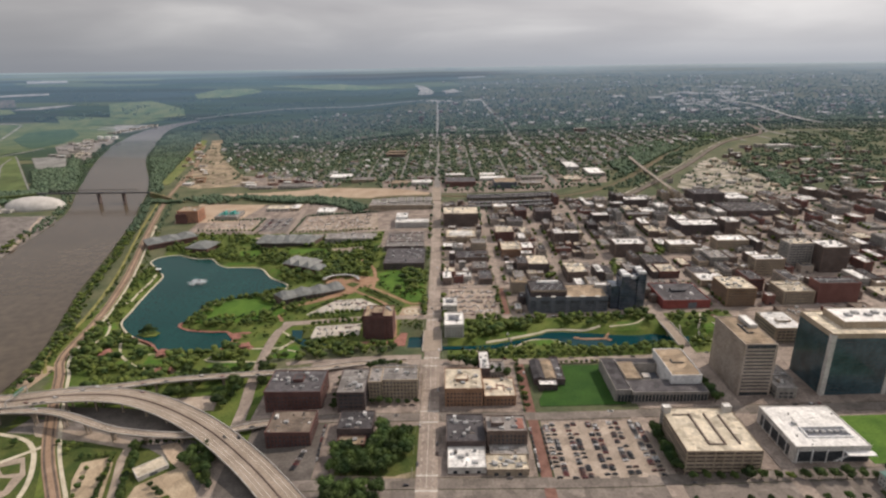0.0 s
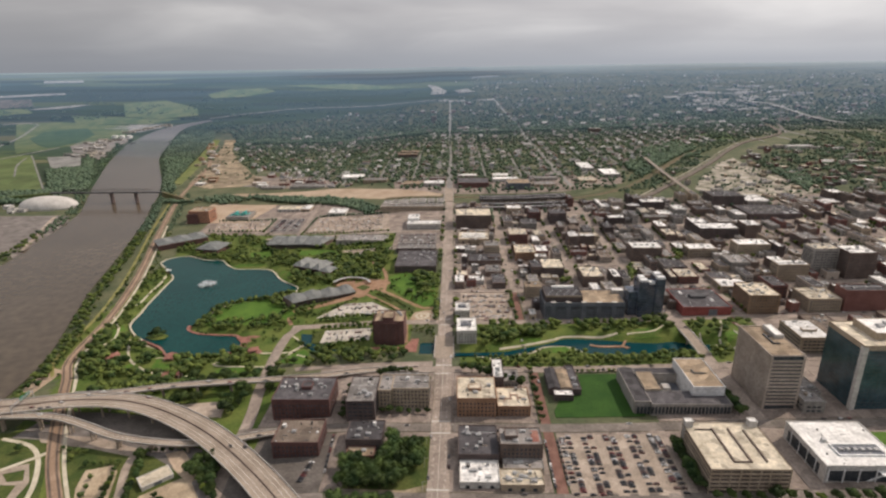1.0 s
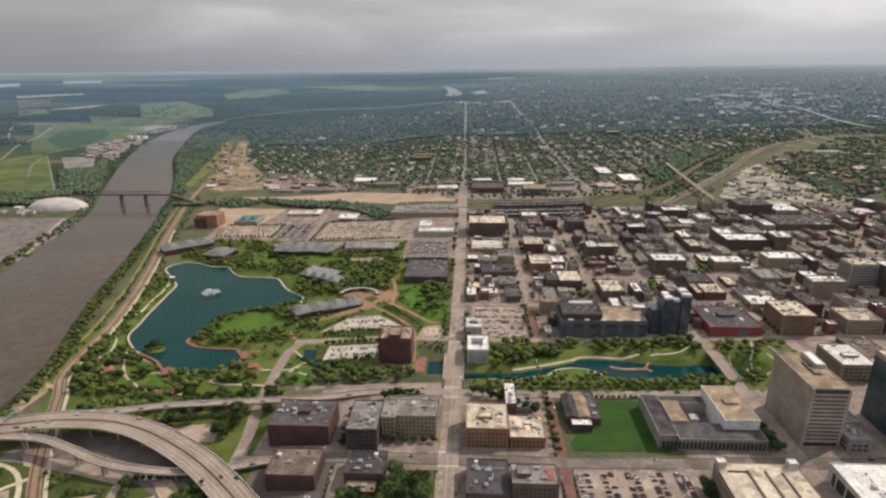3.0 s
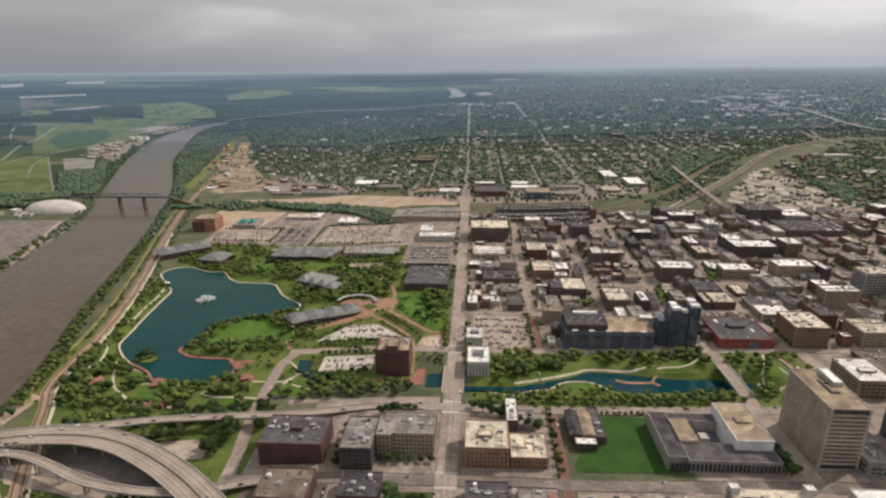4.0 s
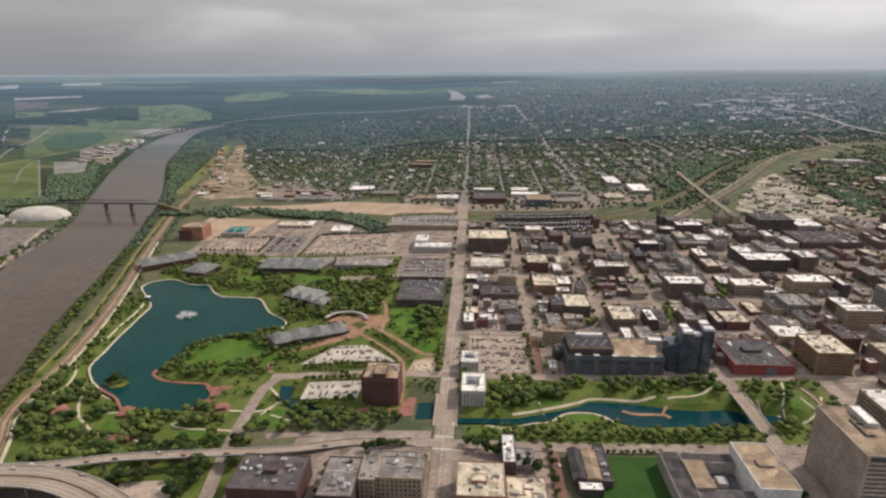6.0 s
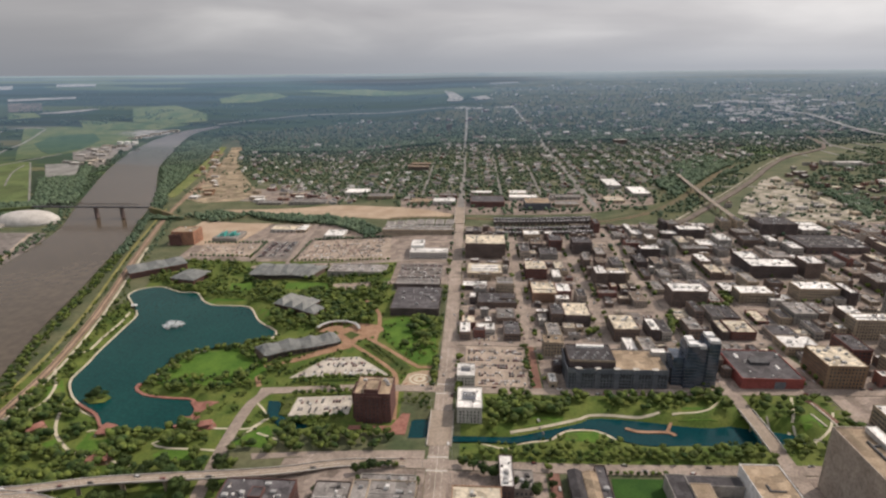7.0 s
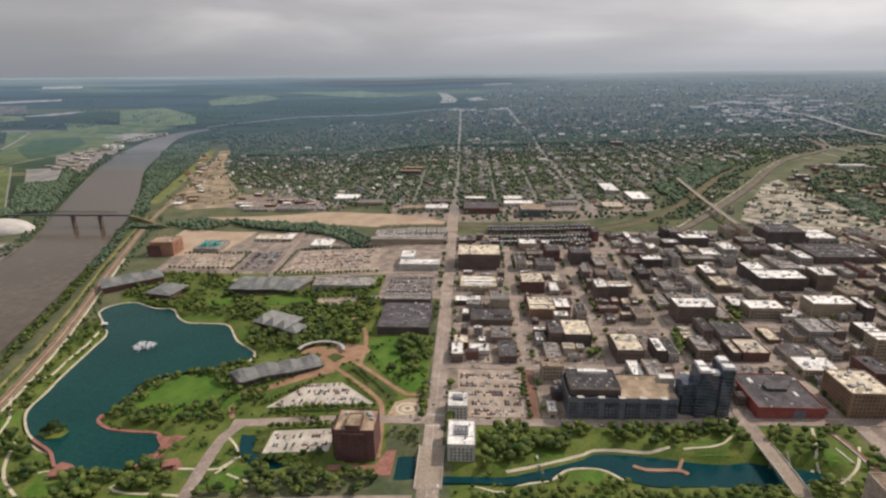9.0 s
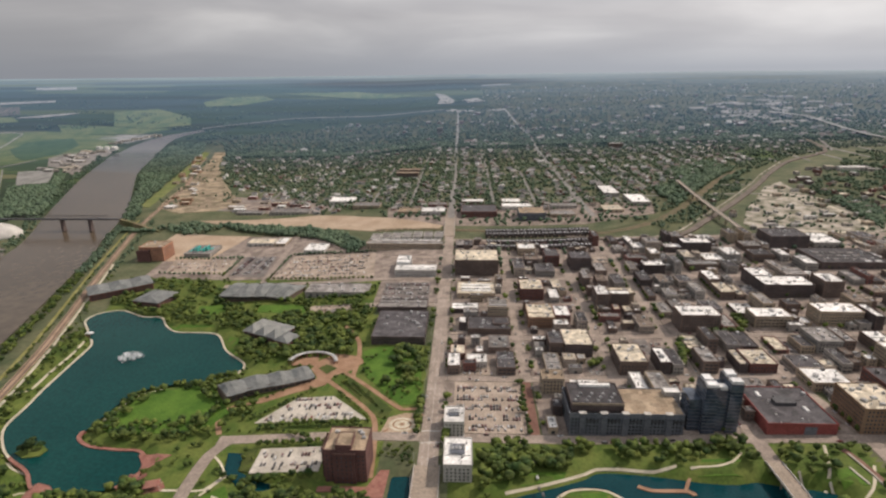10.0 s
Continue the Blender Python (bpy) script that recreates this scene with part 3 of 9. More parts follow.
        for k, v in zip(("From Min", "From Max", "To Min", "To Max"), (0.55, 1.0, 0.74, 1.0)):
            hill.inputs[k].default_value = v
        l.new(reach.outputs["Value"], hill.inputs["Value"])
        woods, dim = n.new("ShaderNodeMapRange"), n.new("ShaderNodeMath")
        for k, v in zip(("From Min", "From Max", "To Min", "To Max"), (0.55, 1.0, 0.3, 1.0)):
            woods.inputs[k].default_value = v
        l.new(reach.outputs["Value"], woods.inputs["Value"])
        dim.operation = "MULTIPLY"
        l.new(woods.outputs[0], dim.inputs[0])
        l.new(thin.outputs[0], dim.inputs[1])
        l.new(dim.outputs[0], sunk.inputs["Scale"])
        both, all_haze = n.new("ShaderNodeMath"), n.new("ShaderNodeMath")
        both.operation = all_haze.operation = "MULTIPLY"
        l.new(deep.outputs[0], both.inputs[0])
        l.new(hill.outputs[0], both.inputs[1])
        l.new(thick.outputs[0], all_haze.inputs[0])
        l.new(both.outputs[0], all_haze.inputs[1])
        l.new(all_haze.outputs[0], p.inputs["Emission Strength"])
    return m


GROUND = land_material("grass_and_earth", False)
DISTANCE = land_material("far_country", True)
side = steps((-5200, -1500, 140), (-1500, -900, 40), (-900, -520, 14), (-520, 420, 7), (420, 800, 14), (800, 1500, 30), (1500, 5200, 140))
PARKLAND = [
    [(-436, 640), (-195, 636), (-186, 690), (-44, 686), (-44, 780), (-18, 800), (-18, 960), (-95, 1060), (-95, 1200), (-500, 1235), (-470, 1090), (-455, 850)],
    [(10, 648), (345, 648), (345, 762), (10, 762)], [(-360, 400), (-150, 400), (-110, 480), (-170, 640), (-400, 640)], [(-84, 444), (-14, 444), (-14, 512), (-84, 512)],
]
ground = land("ground", side, steps((-1600, 300, 100), (300, 420, 20), (420, 1120, 7), (1120, 1700, 14), (1700, HAZE, 25)), GROUND, "grassy city ground rising away from a river")
ground.data.materials.append(PARK)
middle = np.empty(len(ground.data.polygons) * 3)
ground.data.polygons.foreach_get("center", middle)
middle = middle.reshape(-1, 3) / (EAST, NORTH, 1)
grassy = np.zeros(len(middle), np.int32)
for patch in PARKLAND:
    grassy |= within(middle[:, 0], middle[:, 1], patch).astype(np.int32)
ground.data.polygons.foreach_set("material_index", grassy)
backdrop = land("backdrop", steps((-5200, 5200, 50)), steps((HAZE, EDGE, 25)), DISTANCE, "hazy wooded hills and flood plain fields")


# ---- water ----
def haze_glow(m):
    """Paints the backdrop's haze into a material as emission, stronger with distance."""
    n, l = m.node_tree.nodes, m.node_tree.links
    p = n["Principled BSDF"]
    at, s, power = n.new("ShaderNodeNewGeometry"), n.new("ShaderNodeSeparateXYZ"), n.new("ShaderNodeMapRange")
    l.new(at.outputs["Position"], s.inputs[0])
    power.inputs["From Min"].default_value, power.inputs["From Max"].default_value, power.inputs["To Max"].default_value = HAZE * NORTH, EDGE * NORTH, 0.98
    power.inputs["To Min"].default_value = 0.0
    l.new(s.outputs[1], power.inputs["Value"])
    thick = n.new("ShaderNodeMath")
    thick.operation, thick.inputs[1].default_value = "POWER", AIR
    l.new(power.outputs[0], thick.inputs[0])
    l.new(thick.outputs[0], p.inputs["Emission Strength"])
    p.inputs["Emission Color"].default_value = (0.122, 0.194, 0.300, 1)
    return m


# far ground and water with haze put into their emission
FAR_PALE = haze_glow(surface("far_pale_ground", (0.16, 0.16, 0.15), (0.26, 0.255, 0.24), 30, 4.0))
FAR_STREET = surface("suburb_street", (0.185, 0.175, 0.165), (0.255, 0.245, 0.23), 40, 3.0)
FAR_RIVER = haze_glow(water("far_river_water", (0.075, 0.066, 0.056), (0.095, 0.082, 0.068), 0.16, 5.0, 160, 0.5))


def ribbon(name, left, right, z, material, label, parent=None):
    v, f = [], []
    for i, (a, b) in enumerate(zip(left, right)):
        for k in range(9):
            x, y = a[0] + (b[0] - a[0]) * k / 8, a[1] + (b[1] - a[1]) * k / 8
            v.append((x, y, z if y < FAR else float(lie(x, y)) - 1.2))
        if i:
            f += [(9 * i - 9 + k, 9 * i - 8 + k, 9 * i + 1 + k, 9 * i + k) for k in range(8)]
    return tagged(mesh(name, v, f, material, parent), label, kind="structure")


def paired(pts, n=110):
    c = np.array(curve(pts, 10))
    s = np.r_[0, np.cumsum(np.hypot(*np.diff(c, axis=0).T))]
    return list(zip(np.interp(np.linspace(0, s[-1], n), s, c[:, 0]), np.interp(np.linspace(0, s[-1], n), s, c[:, 1])))


bank_1, bank_2 = paired(CITY_BANK), paired(FAR_BANK)
bend = next(i for i, p in enumerate(bank_1) if p[1] > HAZE)
ribbon("river", bank_1[:bend + 1], bank_2[:bend + 1], RIVER_Z, RIVER, "wide brown river with slow smooth water")
ribbon("river_bend", bank_1[bend:], bank_2[bend:], RIVER_Z, FAR_RIVER, "hazy bend of the brown river", backdrop)
take(river_edge, 4)
sheet("lake", lake_edge, LAKE, 0, "still teal lake in the park", level=LAKE_Z, grow=2)
sheet("lagoon", lagoon_edge, POOL, 0, "narrow dark teal lagoon", level=LAGOON_Z, grow=2)
sheet("pond", POND_EDGE, POOL, 0, "square dark pond beside the street", level=LAGOON_Z, grow=1)
sheet("moat", MOAT_EDGE, POOL, 0, "small dark pool below the car park", level=-8.0 + 0.0, grow=1)

# ---- streets ----
AVENUES = [-5 + 90 * i for i in range(12)]          # run ahead
CITY_AVENUES = [x - {3: 12, 4: 11}.get(i, 0) for i, x in enumerate(AVENUES)]   # the same beyond the lagoon
STREETS = [437, 532, 642, 768, 880, 983, 1086, 1190, 1295, 1395]   # run across
TENTH = [(-5, 250), (-5, 900), (-8, 1500), (-14, 2200), (-19, 2700), (-21, 3000), (-24, 3460)]
strip("road", TENTH[:3], 16.5, ROAD, 0.45, "long pale concrete main street")
strip("road", TENTH[2:4], 14, FAR_STREET, 0.45, "long grey main street climbing the hill")
strip("road", TENTH[3:], 10, FAR_PALE, 0.45, "hazy end of the long main street")
for i, x in enumerate(AVENUES[1:], 1):
    lo = 400 if i <= 5 else 700
    runs = [(lo, 640), (768, 1395)] if i in (1, 2) else [(lo, 1395)]
    if i == 2:
        runs = [(400, 532), (768, 1395)]
    for a, b in runs:
        if i == 1:
            for c, d, mt in ((a, min(b, 880), BRICK_STREET), (880, b, ROAD)):
                if c < d:
                    strip("road", [(x, c), (x, (c + d) / 2), (x, d)], 8.5 if mt is BRICK_STREET else 12, mt, 0.36, "old city street paved in red brick" if mt is BRICK_STREET else "pale concrete city street")
            continue
        g = CITY_AVENUES[i]
        strip("road", [(x, a), (x, (a + b) / 2), (x, b)] if g == x else [(x, a), (x, 700), (x, 790), (g, 860), (g, 1100), (g, b)], 12, ROAD, 0.36, "pale concrete city street")
for y in STREETS:
    a = {437: -120, 532: -180, 642: -130, 768: -190, 880: 0, 983: 0, 1086: -110, 1190: -340, 1295: -100, 1395: 0}[y]
    strip("road", [(a, y), ((a + 1150) / 2, y), (1150, y)], 13, STREET if y < 600 else ROAD, 0.40, "pale concrete cross street")
strip("road", [(-168, 400), (-176, 546), (-184, 610), (-190, 690), (-189, 745), (-178, 768)], 11, ROAD, 0.36, "pale road down towards the lake")
dashes = []
for y in range(430, 1500, 9):
    z = float(lie(-5, y)) + 0.47
    for dx in (-4.6, 4.6):
        dashes.append((-5 + dx - 0.12, -5 + dx + 0.12, y, y + 3.2, z - 0.05, z + 0.02))
    dashes.append((-5.3, -5.1, y, y + 9, z - 0.05, z + 0.02))
for y in STREETS[:4]:
    for yy in (y - 10, y + 8.5):
        for k in range(10):
            z = float(lie(-5, yy)) + 0.47
            dashes.append((-13 + 1.7 * k, -12.2 + 1.7 * k, yy, yy + 2.4, z - 0.05, z + 0.02))
tagged(mesh("road_marking", *boxes(dashes), PAINT), "worn white lane and crossing paint", kind="structure")

# city blocks: a raised slab of pavement between the streets
for i in range(len(AVENUES) - 1):
    for a, b in zip(STREETS, STREETS[1:]):
        if b == 642 and i == 1 or a == 642 and i < 4:
            continue
        lines = CITY_AVENUES if a > 860 else AVENUES
        x0, x1 = lines[i] + (8.5 if i == 0 else 6.2), lines[i + 1] - 6.2
        sheet("pavement", rect(x0, x1, a + 7.5, b - 7.5), PAVE, 0.30, "pale concrete city block paving", claim=a > 760 or i > 3, cell=20)
for a, b, x0 in ((437, 532, -92), (532, 642, -165), (768, 880, -60), (1086, 1190, -100), (1190, 1295, -110), (1295, 1395, -150)):
    if a != 768:
        sheet("pavement", rect(x0, -13.5, a + 7.5, b - 7.5), PAVE, 0.28, "pale concrete city block paving", claim=a > 1000, cell=20)

sheet("pavement", rect(-118, -20.2, 372, 429.6), STREET, 0.28, "worn pale street paving", claim=False, cell=20)
sheet("pavement", rect(-20, 460, 372, 429.6), STREET, 0.28, "pale concrete city block paving", claim=False, cell=20)
sheet("pavement", rect(-158, -92.3, 441, 524), ASPHALT, 0.26, "worn asphalt yard", claim=False, cell=20)
sheet("yard_ground", [(-130, 1500), (250, 1500), (400, 1580), (420, 1690), (-20, 1690), (-150, 1680)], PAVE, 0.2, "pale dusty commercial yards", claim=False, cell=25)
sheet("yard_ground", [(-577, 1754), (-300, 1680), (-290, 1760), (-420, 1880), (-520, 1900), (-572, 1919)], PAVE, 0.2, "pale dusty commercial yards", claim=False, cell=25)
sheet("yard_ground", [(-372, 556), (-330, 548), (-262, 530), (-205, 510), (-160, 470), (-130, 425), (-168, 425), (-200, 470), (-240, 500), (-330, 526), (-380, 530)], DARK_LOT, 0.22, "worn grey ground below the highway", claim=False, cell=14)
sheet("yard_ground", [(-392, 562), (-340, 552), (-300, 538), (-262, 524), (-224, 516), (-196, 518), (-168, 500), (-150, 478), (-172, 522), (-215, 548), (-262, 564), (-320, 574), (-390, 576)], ASPHALT, 0.3, "dark asphalt yard between highway and ramp", claim=False)
sheet("yard_ground", [(-182, 490), (-162, 493), (-132, 452), (-106, 424), (-162, 430), (-168, 456)], ASPHALT, 0.34, "dark asphalt yard under the highway bend", claim=False)
sheet("yard_ground", [(-362, 540), (-300, 530), (-250, 508), (-258, 500), (-300, 514), (-350, 524)], LOT, 0.34, "pale concrete ground below the ramp", claim=False, cell=14)
sheet("lawn", [(-76, 448), (-74, 483), (-48, 498), (-39, 516), (-13, 518), (-9, 455), (-30, 446)], LAWN, 0.42, "green lawn under a clump of trees", claim=False)
sheet("lawn", [(-392, 538), (-350, 541), (-334, 512), (-300, 440), (-270, 392), (-420, 392), (-420, 530)], LAWN, 0.16, "green mown lawn beside the rails", claim=False)
sheet("lawn", [(-326, 518), (-262, 508), (-250, 500), (-205, 500), (-196, 478), (-172, 446), (-164, 430), (-150, 392), (-262, 392), (-278, 433)], LAWN, 0.16, "scrubby lawn below the highway", claim=False)
sheet("yard_ground", [(-168, 441), (-175, 475), (-170, 494), (-150, 462), (-126, 422), (-152, 420)], DARK_LOT, 0.24, "worn dark ground below the highway", claim=False)
sheet("car_park", [(-139, 455), (-105, 451), (-106, 486), (-139, 487)], ASPHALT, 0.44, "dark asphalt yard with parked cars", claim=False)
sheet("bare_ground", [(-64, 441), (-46, 482), (-14, 500), (-13, 441)], YARD_EARTH, 0.37, "weedy bare corner plot", claim=False, cell=20)
strip("road", [(-257, 503), (-255, 484), (-246, 457), (-238, 431), (-230, 395)], 6.5, LOT, 0.4, "pale service road below the highway")
sheet("square", [(-358, 485), (-340, 493), (-324, 468), (-322, 444), (-331, 430), (-372, 440), (-380, 470)], LOT, 0.3, "pale concrete square with planted beds", claim=False)
for q in ([(-352, 478), (-338, 484), (-330, 470), (-342, 468)], [(-350, 464), (-332, 464), (-329, 448), (-344, 444)]):
    sheet("lawn", q, LAWN, 0.44, "planted bed in a square", claim=False)
strip("path", [(-372, 472), (-357, 484), (-340, 501), (-331, 512)], 4, PATHWAY, 0.36, "pale path across a lawn")
# lawns, squares and car parks
sheet("lawn", [(128, 630), (172, 630), (172, 549), (95, 549), (95, 560), (101, 575), (101, 588), (124, 588)], TURF, 0.42, "deep green mown lawn", claim=True)
sheet("lawn", rect(330, 420, 448, 517), GRASS, 0.42, "green mown lawn beside the street")
sheet("lawn", [(-84, 906), (-89, 942), (-72, 956), (-27, 950), (-15, 824), (-36, 823), (-77, 880)], GRASS, 0.35, "bright green lawn beside the street", claim=False)
sheet("lawn", [(-311, 792), (-305, 838), (-290, 868), (-262, 872), (-236, 874), (-198, 816), (-208, 786), (-262, 778), (-296, 780)], GRASS, 0.30, "bright green lawn by the lake", drape=gz, claim=False)
take([(-298, 802), (-290, 838), (-279, 862), (-247, 864), (-212, 822), (-226, 803), (-262, 798)])
sheet("lawn", [(-102, 874), (-92, 878), (-42, 814), (-46, 797), (-55, 800), (-74, 828)], LAWN, 0.30, "dark green verge between brick paths", claim=False)
sheet("court", [(-140, 905), (-135, 925), (-119, 940), (-92, 930), (-84, 916), (-94, 898), (-112, 884), (-116, 865), (-146, 850), (-172, 833), (-178, 842), (-150, 864), (-128, 882)], BRICKPATH, 0.24, "brick paved forecourt", claim=True)
sheet("lawn", [(-132, 905), (-125, 914), (-111, 903), (-120, 890)], LAWN, 0.42, "planted bed in a forecourt", claim=False)
for q in ([(-335, 1078), (-344, 1107), (-310, 1112), (-298, 1076)], [(-254, 1078), (-258, 1104), (-196, 1100), (-184, 1066)], [(-353, 1022), (-356, 1044), (-296, 1036), (-290, 1020)], [(-262, 1000), (-262, 975), (-245, 950), (-232, 955), (-240, 985)]):
    sheet("lawn", q, GRASS, 0.3, "bright green lawn beside campus buildings", claim=True, drape=gz)
sheet("lawn", [(-157, 724), (-158, 752), (-149, 752), (-147, 720)], LAWN, 0.8, "green strip beside a car park", claim=False, drape=gz)
sheet("quay", [(-86, 697), (-49, 697), (-41, 719), (-34, 719), (-35, 684), (-46, 684), (-52, 690), (-86, 690)], RED_STONE, 0.34, "red stone terrace beside a tower", claim=True)
sheet("yard_ground", [(-490, 1240), (-100, 1192), (-30, 1192), (-30, 1335), (-300, 1475), (-540, 1525), (-545, 1400), (-500, 1350)], PAVE, 0.10, "pale worn paving round car parks", claim=False, cell=20)
strip("road", [(-284, 1200), (-288, 1280), (-298, 1475)], 9, ROAD, 0.34, "pale road between car parks")
sheet("lawn", [(-318, 664), (-321, 688), (-313, 695), (-298, 692), (-289, 668), (-291, 660), (-312, 660)], GRASS, 0.22, "light green lawn beside the lake", drape=gz)
for q in ([(-245, 655), (-238, 662), (-212, 661), (-206, 648), (-236, 646)], [(-184, 672), (-173, 689), (-160, 702), (-148, 680), (-151, 664)], [(-418, 775), (-408, 788), (-390, 762), (-398, 745)], [(-352, 670), (-344, 678), (-336, 666), (-344, 660)]):
    sheet("lawn", q, GRASS, 0.2, "bright green clearing in the park", drape=gz)
for q in ([(67, 704), (76, 720), (104, 722), (101, 716)], [(204, 722), (212, 739), (242, 739), (238, 722)], [(100, 684), (104, 700), (122, 702), (134, 698), (140, 688), (125, 680)]):
    sheet("lawn", q, GRASS, 0.16, "green lawn beside the lagoon", drape=gz)
sheet("quay", [(-316, 701), (-314, 707), (-303, 704), (-296, 698), (-298, 695), (-310, 697)], RED_STONE, 0.5, "red stone terrace by the lake", drape=lambda x, y: np.maximum(gz(x, y), LAKE_Z + 0.6))
sheet("quay", [(-253, 749), (-237, 727), (-222, 745), (-236, 748)], RED_STONE, 0.5, "red stone quay corner by the lake", drape=lambda x, y: np.maximum(gz(x, y), LAKE_Z + 0.6))
sheet("yard_ground", [(-161, 657), (-86, 657), (-16, 661), (-16, 649), (-95, 648), (-125, 650), (-157, 648)], ROAD, 0.3, "pale street shoulder beside the ramp")
sheet("car_park", rect(91, 176, 441, 521), LOT, 0.40, "pale concrete car park")
sheet("car_park", [(14, 776), (76, 776), (78, 872), (14, 872)], LOT, 0.40, "pale concrete car park")
sheet("car_park", rect(14, 76, 888, 905), LOT, 0.40, "pale concrete car park")
sheet("car_park", [(-167, 795), (-137, 840), (-102, 840), (-63, 795)], PALE_LOT, 0.5, "pale car park with slanting edges")
sheet("car_park", rect(-146, -90, 716, 751), PALE_LOT, 0.9, "pale grey car park beside the brick tower")
sheet("car_park", [(-272, 1218), (-270, 1336), (-128, 1326), (-114, 1200)], LOT, 0.35, "large grey car park")
sheet("car_park", [(-352, 1243), (-357, 1350), (-301, 1343), (-292, 1229)], DARK_LOT, 0.35, "grey car park")
sheet("car_park", rect(-92, -26, 1100, 1172), DARK_LOT, 0.5, "grey car park beside low roofs")
sheet("car_park", rect(-184, -125, 1066, 1094), LOT, 0.4, "small pale car park")
sheet("car_park", [(-465, 1263), (-480, 1337), (-369, 1331), (-360, 1252)], LOT, 0.4, "pale concrete yard")
sheet("car_park", [(-287, 482), (-267, 489), (-260, 480), (-245, 431), (-238, 395), (-262, 395), (-269, 432), (-282, 459)], TAN_LOT, 0.3, "pale concrete yard under the highway")
sheet("car_park", [(-231, 503), (-218, 508), (-188, 470), (-196, 463), (-214, 480)], SAND, 0.34, "sandy worn yard under the highway")
sheet("car_park", [(-227, 448), (-208, 466), (-200, 473), (-169, 426), (-155, 395), (-226, 395)], TAN_LOT, 0.3, "pale concrete yard under the highway")
sheet("car_park", [(-255, 585), (-210, 590), (-205, 560), (-240, 560)], LOT, 0.3, "worn pale yard under the ramp")
sheet("bare_ground", [(-50, 766), (-44, 800), (-30, 808), (-16, 808), (-14, 770)], SAND, 0.24, "sandy ground round a square", claim=True)
for r, mt, k in ((11.5, PATHWAY, 0.36), (8.5, BRICKPATH, 0.40), (7.0, PATHWAY, 0.44), (2.5, BRICKPATH, 0.48)):
    sheet("square", [(-31 + r * math.cos(i * 0.2618), 788 + r * math.sin(i * 0.2618)) for i in range(24)], mt, k, "round paved square in rings of stone and brick")
sheet("bare_ground", [(-560, 1640), (-300, 1662), (-131, 1580), (-22, 1500), (-30, 1478), (-140, 1470), (-245, 1520), (-480, 1595)], SAND, 0.4, "long strip of bare sandy earth")
sheet("bare_ground", [(-721, 1779), (-755, 1935), (-833, 2294), (-940, 2700), (-985, 2850), (-940, 2862), (-880, 2640), (-844, 2513), (-703, 2171), (-575, 1913), (-539, 1826), (-565, 1745), (-644, 1719)], YARD_EARTH, 0.4, "bare sandy yards beside the levee", cell=25)
sheet("levee", [(-769, 1793), (-740, 1780), (-775, 1940), (-858, 2300), (-960, 2680), (-1010, 2860), (-1038, 2864), (-921, 2404), (-812, 1972)], LEVEE, 0.8, "light green grassy levee along the river", cell=25)
sheet("bare_ground", [(-548, 1330), (-420, 1330), (-400, 1500), (-560, 1520)], SAND, 0.3, "bare sandy building site", claim=False)
sheet("bare_ground", [(-432, 610), (-412, 605), (-408, 660), (-426, 668)], SAND, 0.3, "sandy river bank", drape=gz, claim=False)

sheet("lawn", [(305, 723), (319, 728), (321, 706), (305, 700)], GRASS, 0.3, "green lawn in a walled garden", drape=gz)
strip("path", [(326, 752), (329, 743), (332, 720), (334, 690), (334, 660)], 5.5, BRICK_STREET, 0.34, "red brick garden path", drape=gz)
for q in ([(279, 723), (279, 707)], [(278, 699), (277, 677)], [(298, 714), (299, 701)], [(318, 727), (321, 706)], [(305, 692), (308, 677)], [(295, 686), (299, 677)], [(327, 746), (330, 720), (331, 700)]):
    strip("garden_wall", q, 1.5, PALE_LOT, 1.0, "low pale garden wall", drape=gz, step=6, skirt=1.8)
